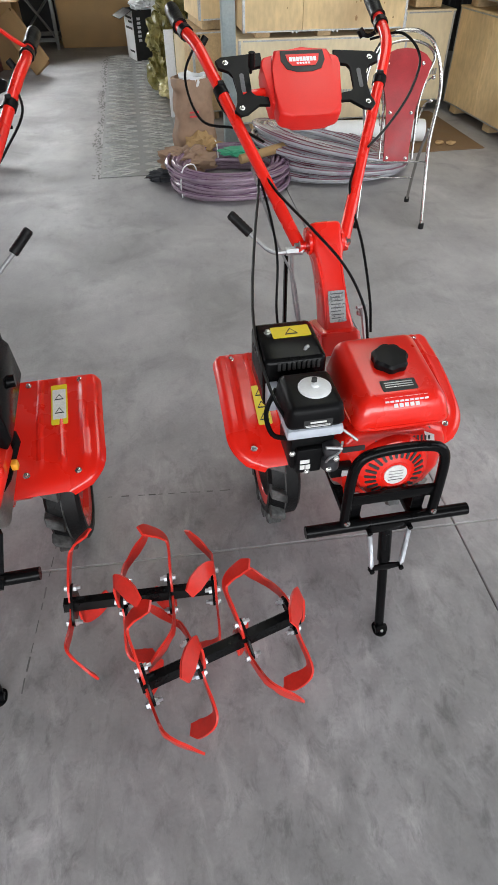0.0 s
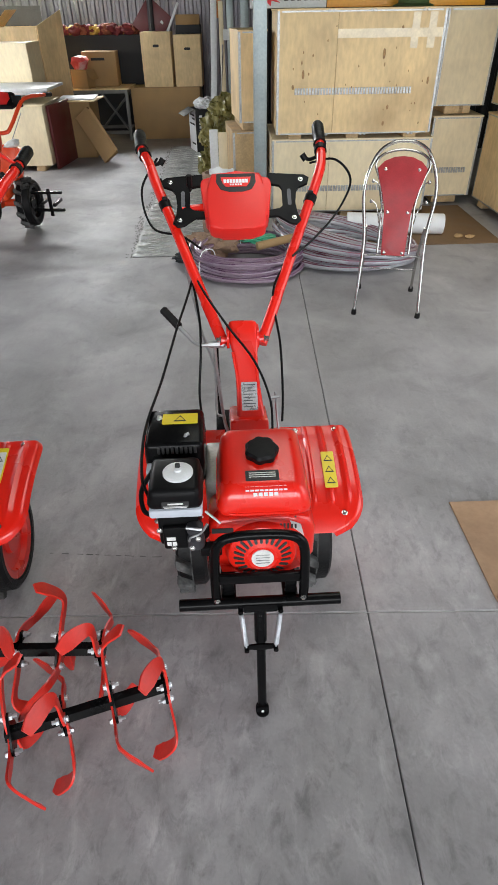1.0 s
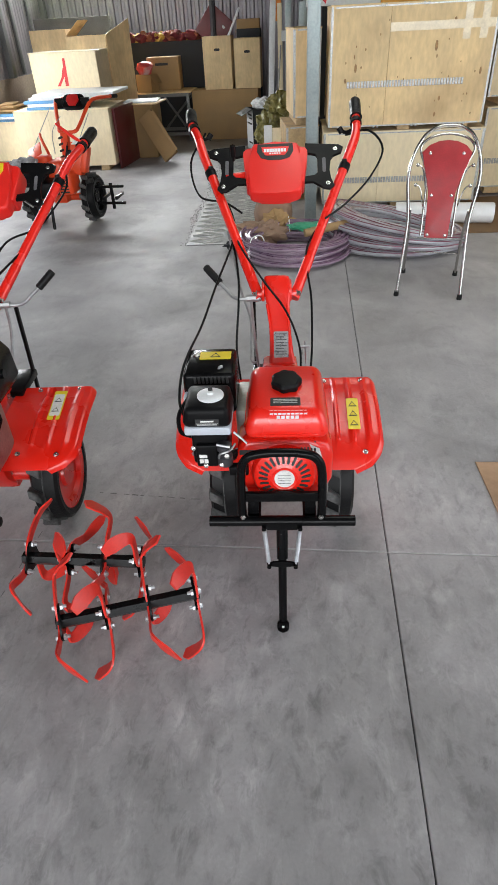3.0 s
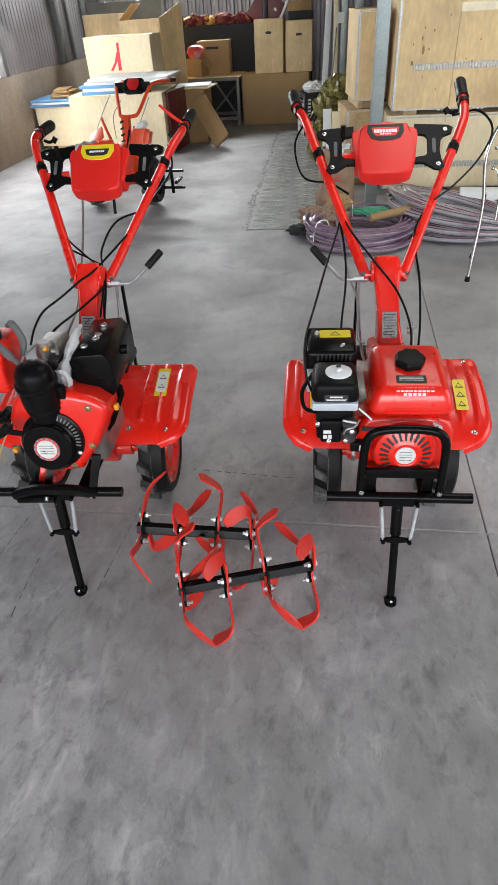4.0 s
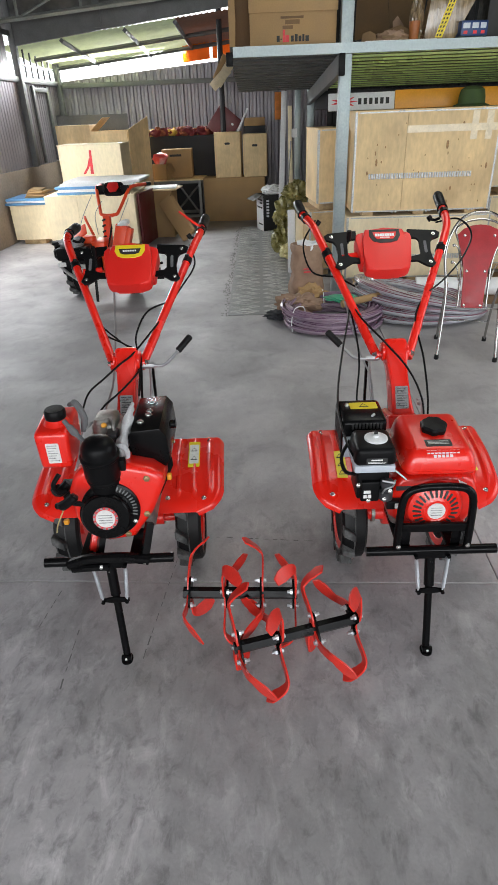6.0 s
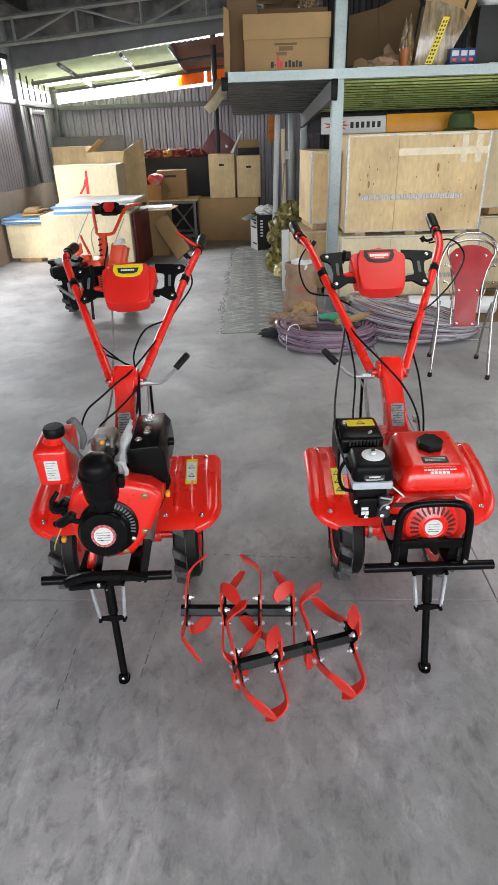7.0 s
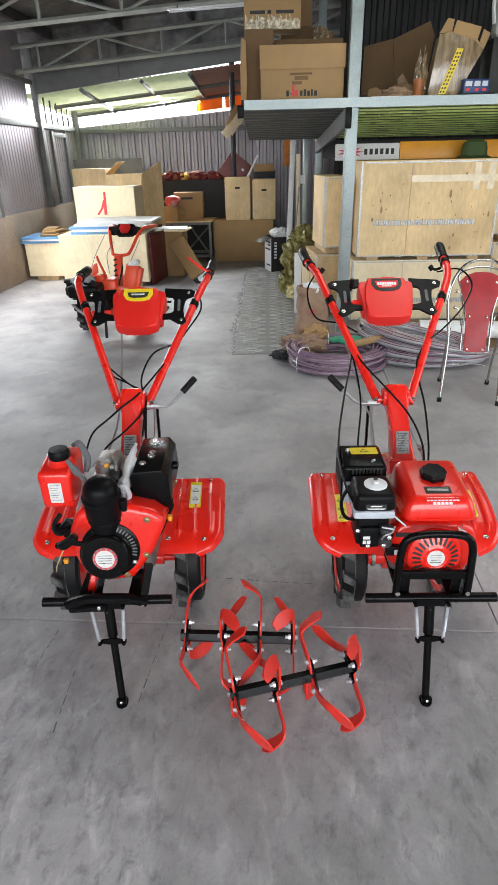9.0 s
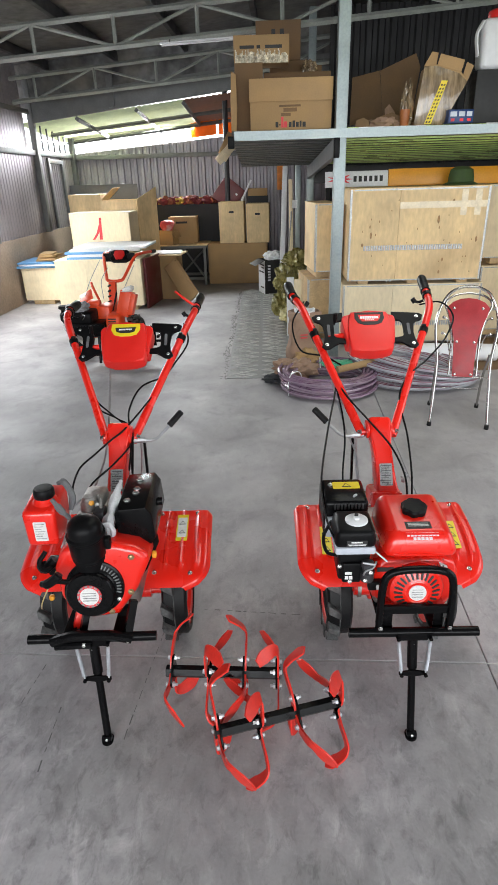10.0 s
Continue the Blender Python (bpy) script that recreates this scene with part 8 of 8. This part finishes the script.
    add_tube(bm, [(0.25, 1.04, 0.90), (0.23, 0.88, 0.91), (0.20, 0.74, 0.915), (0.165, 0.60, 0.89), (0.10, 0.42, 0.73), (0.065, 0.36, 0.69), (-0.065, 0.36, 0.69), (-0.10, 0.42, 0.73), (-0.165, 0.60, 0.89), (-0.20, 0.74, 0.915), (-0.23, 0.88, 0.91), (-0.25, 1.04, 0.90)], 0.016, 10, 4)
    hb = part("handlebar", bm, ORANGE_RED, t, "orange-red U-shaped handlebar")
    for s in (-1, 1):
        bm = B()
        add_tube(bm, [(s * 0.246, 1.0, 0.9025), (s * 0.262, 1.12, 0.893)], 0.02, 10)
        part("grip", bm, RUBBER, hb)
    bm = B()
    add_prism(bm, rounded(0.20, 0.13, 0.03), -0.03, 0.018, facing((0, 0.64, 0.90), (0, -0.7, 0.7), (0, 0.7, 0.7)), 0.008)
    part("dash_back", bm, BLACK_PLASTIC, t, "black dashboard shell")
    bm = B()
    add_prism(bm, ((-0.055, 0.05), (-0.065, 0.0), (-0.03, -0.058), (0.035, -0.055), (0.06, 0.0), (0.045, 0.05), (0.0, 0.058)), 0.0, 0.032, facing((0, 0.64, 0.90), (0, -0.7, 0.7), (0, 0.7, 0.7)), 0.008)
    part("dash_box", bm, material("shaded_red_plastic", (0.58, 0.018, 0.016), 0.35, 0, 0.1, 8), t, "dark red dashboard box")
    bm = B()
    for s in (-1, 1):
        add_box(bm, (min(s * 0.085, s * 0.17), 0.60, 0.85), (max(s * 0.085, s * 0.17), 0.615, 0.935), 0.004)
    part("dash_bracket", bm, BLACK_PLASTIC, t)
    bm = B()
    for x in (0.40, 0.52):
        add_box(bm, (x - 0.012, -0.1, 0.20), (x + 0.012, 0.1, 0.225), 0.002)
    add_box(bm, (0.34, -0.10, 0.30), (0.60, -0.07, 0.32), 0.003)
    add_box(bm, (0.34, -0.10, 0.16), (0.60, -0.07, 0.18), 0.003)
    add_box(bm, (0.47, -0.09, 0.12), (0.50, -0.08, 0.34), 0.003)
    part("side_bracket", bm, BLACK_PAINT, t)
    bm = B()
    for p in ([(-0.2, 0.55, 0.87), (-0.24, 0.3, 0.7), (-0.2, 0.0, 0.6)], [(0.18, 0.5, 0.82), (0.10, 0.3, 0.6), (0.08, 0.1, 0.5)], [(-0.1, 0.5, 0.8), (-0.12, 0.3, 0.7), (-0.05, 0.1, 0.55)]):
        add_tube(bm, p, 0.0035, 6, 4)
    part("cable", bm, ROD, t)
    bm = B()
    add_tube(bm, [(0, -0.30, 0.32), (0, -0.36, 0.02)], 0.014, 8)
    part("front_stand", bm, BLACK_PAINT, t)
    return t


far_tiller(pose(-1.88, 5.08, 0, 0, 0, -2) @ Matrix.Diagonal((0.97, 0.97, 0.97, 1)))


# ---- loose tine rotors ----
def blade(tip, bend):
    """One tine: a flat bar in the flange's plane that sweeps back, then a broad tip bent along the axle; tip: the angle of its end."""
    bm = B()
    path = ((0.012, 16, 0.0), (0.040, 7, 0.0), (0.070, -8, 0.0), (0.100, -18, 0.0), (0.122, -21, 0.003), (0.136, -19, 0.012), (0.148, -13, 0.027), (0.159, -6, 0.043), (0.168, 1, 0.058))
    width = (0.0135, 0.013, 0.0125, 0.0125, 0.0135, 0.0165, 0.0195, 0.0205, 0.0125)
    line = smooth_line([(bend * a, r * math.cos(radians(tip + d)), r * math.sin(radians(tip + d))) for r, d, a in path], 4)
    n = len(line)
    rings = []
    for i, p in enumerate(line):
        d = (line[min(i + 1, n - 1)] - line[max(i - 1, 0)]).normalized()
        f = i / (n - 1) * (len(width) - 1)
        k = min(int(f), len(width) - 2)
        w = width[k] + (width[k + 1] - width[k]) * (f - k)
        turn = min(1.0, max(0.0, (i / (n - 1) - 0.42) / 0.34))
        out, round_ = Vector((0, p.y, p.z)).normalized(), Vector((0, -p.z, p.y)).normalized()
        face = Vector((-bend, 0, 0)).lerp(Vector((-0.56 * bend, 0, 0)) + 0.78 * out + 0.27 * round_, turn)
        side = face.cross(d).normalized()
        nrm = d.cross(side).normalized() * 0.0027
        rings.append([bm.verts.new(p + side * w + nrm), bm.verts.new(p + side * w - nrm), bm.verts.new(p - side * w - nrm), bm.verts.new(p - side * w + nrm)])
    for a, b in zip(rings, rings[1:]):
        for k in range(4):
            bm.faces.new((a[k], a[(k + 1) % 4], b[(k + 1) % 4], b[k]))
    bm.faces.new(rings[0][::-1])
    bm.faces.new(rings[-1])
    return bm


def rotor(m, length, flanges, label):
    t = thing("tine_rotor", m, label, "tiller tines", "loose tine rotors")
    bm = B()
    add_tube(bm, [(-0.008, 0, 0), (length, 0, 0)], 0.019, 6)
    part("axle_tube", bm, BLACK_PAINT, t, "black hexagonal axle tube")
    for x, bend, tips in flanges:
        bm = B()
        corner = []
        for a in tips:
            for k in (-22, -8, 8, 22):
                corner.append(((0.054 - 0.00045 * abs(k)) * math.cos(radians(a + 6 + k)), (0.054 - 0.00045 * abs(k)) * math.sin(radians(a + 6 + k))))
        add_prism(bm, corner, -0.003, 0.003, Matrix.Translation((x, 0, 0)) @ Matrix(((0, 0, 1, 0), (1, 0, 0, 0), (0, 1, 0, 0), (0, 0, 0, 1))), 0.0008, 1)
        fl = part("flange", bm, BLACK_PAINT, t, "black welded three-cornered flange plate")
        for a in tips:
            o = part("blade", blade(a, bend), TINE_RED, t, "red curved tine blade")
            o.location = (x - bend * 0.006, 0, 0)
            bm = B()
            c = Vector((x - bend * 0.0085, 0.042 * math.cos(radians(a + 6)), 0.042 * math.sin(radians(a + 6))))
            add_bolt(bm, c, (-bend, 0, 0), 0.0068, 0.008)
            part("blade_bolts", bm, ZINC, fl)
            bm = B()
            add_tube(bm, [c + Vector((bend * 0.012, 0, 0)), c + Vector((bend * 0.028, 0, 0))], 0.0045, 8)
            add_tube(bm, [c + Vector((bend * 0.0121, 0, 0)), c + Vector((bend * 0.019, 0, 0))], 0.0085, 6)
            part("blade_nut", bm, ZINC, fl)
    return t


rotor(pose(-0.533, 0.905, 0.170), 0.352, ((0.014, 1, (54, 194, 308)), (0.130, 1, (126, 4, 245)), (0.238, -1, (62, 188, 306)), (0.340, -1, (124, 4, 245))), "red tine rotor on a black axle lying on the concrete")
rotor(pose(-0.358, 0.694, 0.166, 0, 0.5, 18.5), 0.370, ((0.006, 1, (61, 192, 308)), (0.118, -1, (123, 3, 243)), (0.236, 1, (60, 192, 308)), (0.357, -1, (120, 6, 243))), "red tine rotor with curved blades on the concrete")
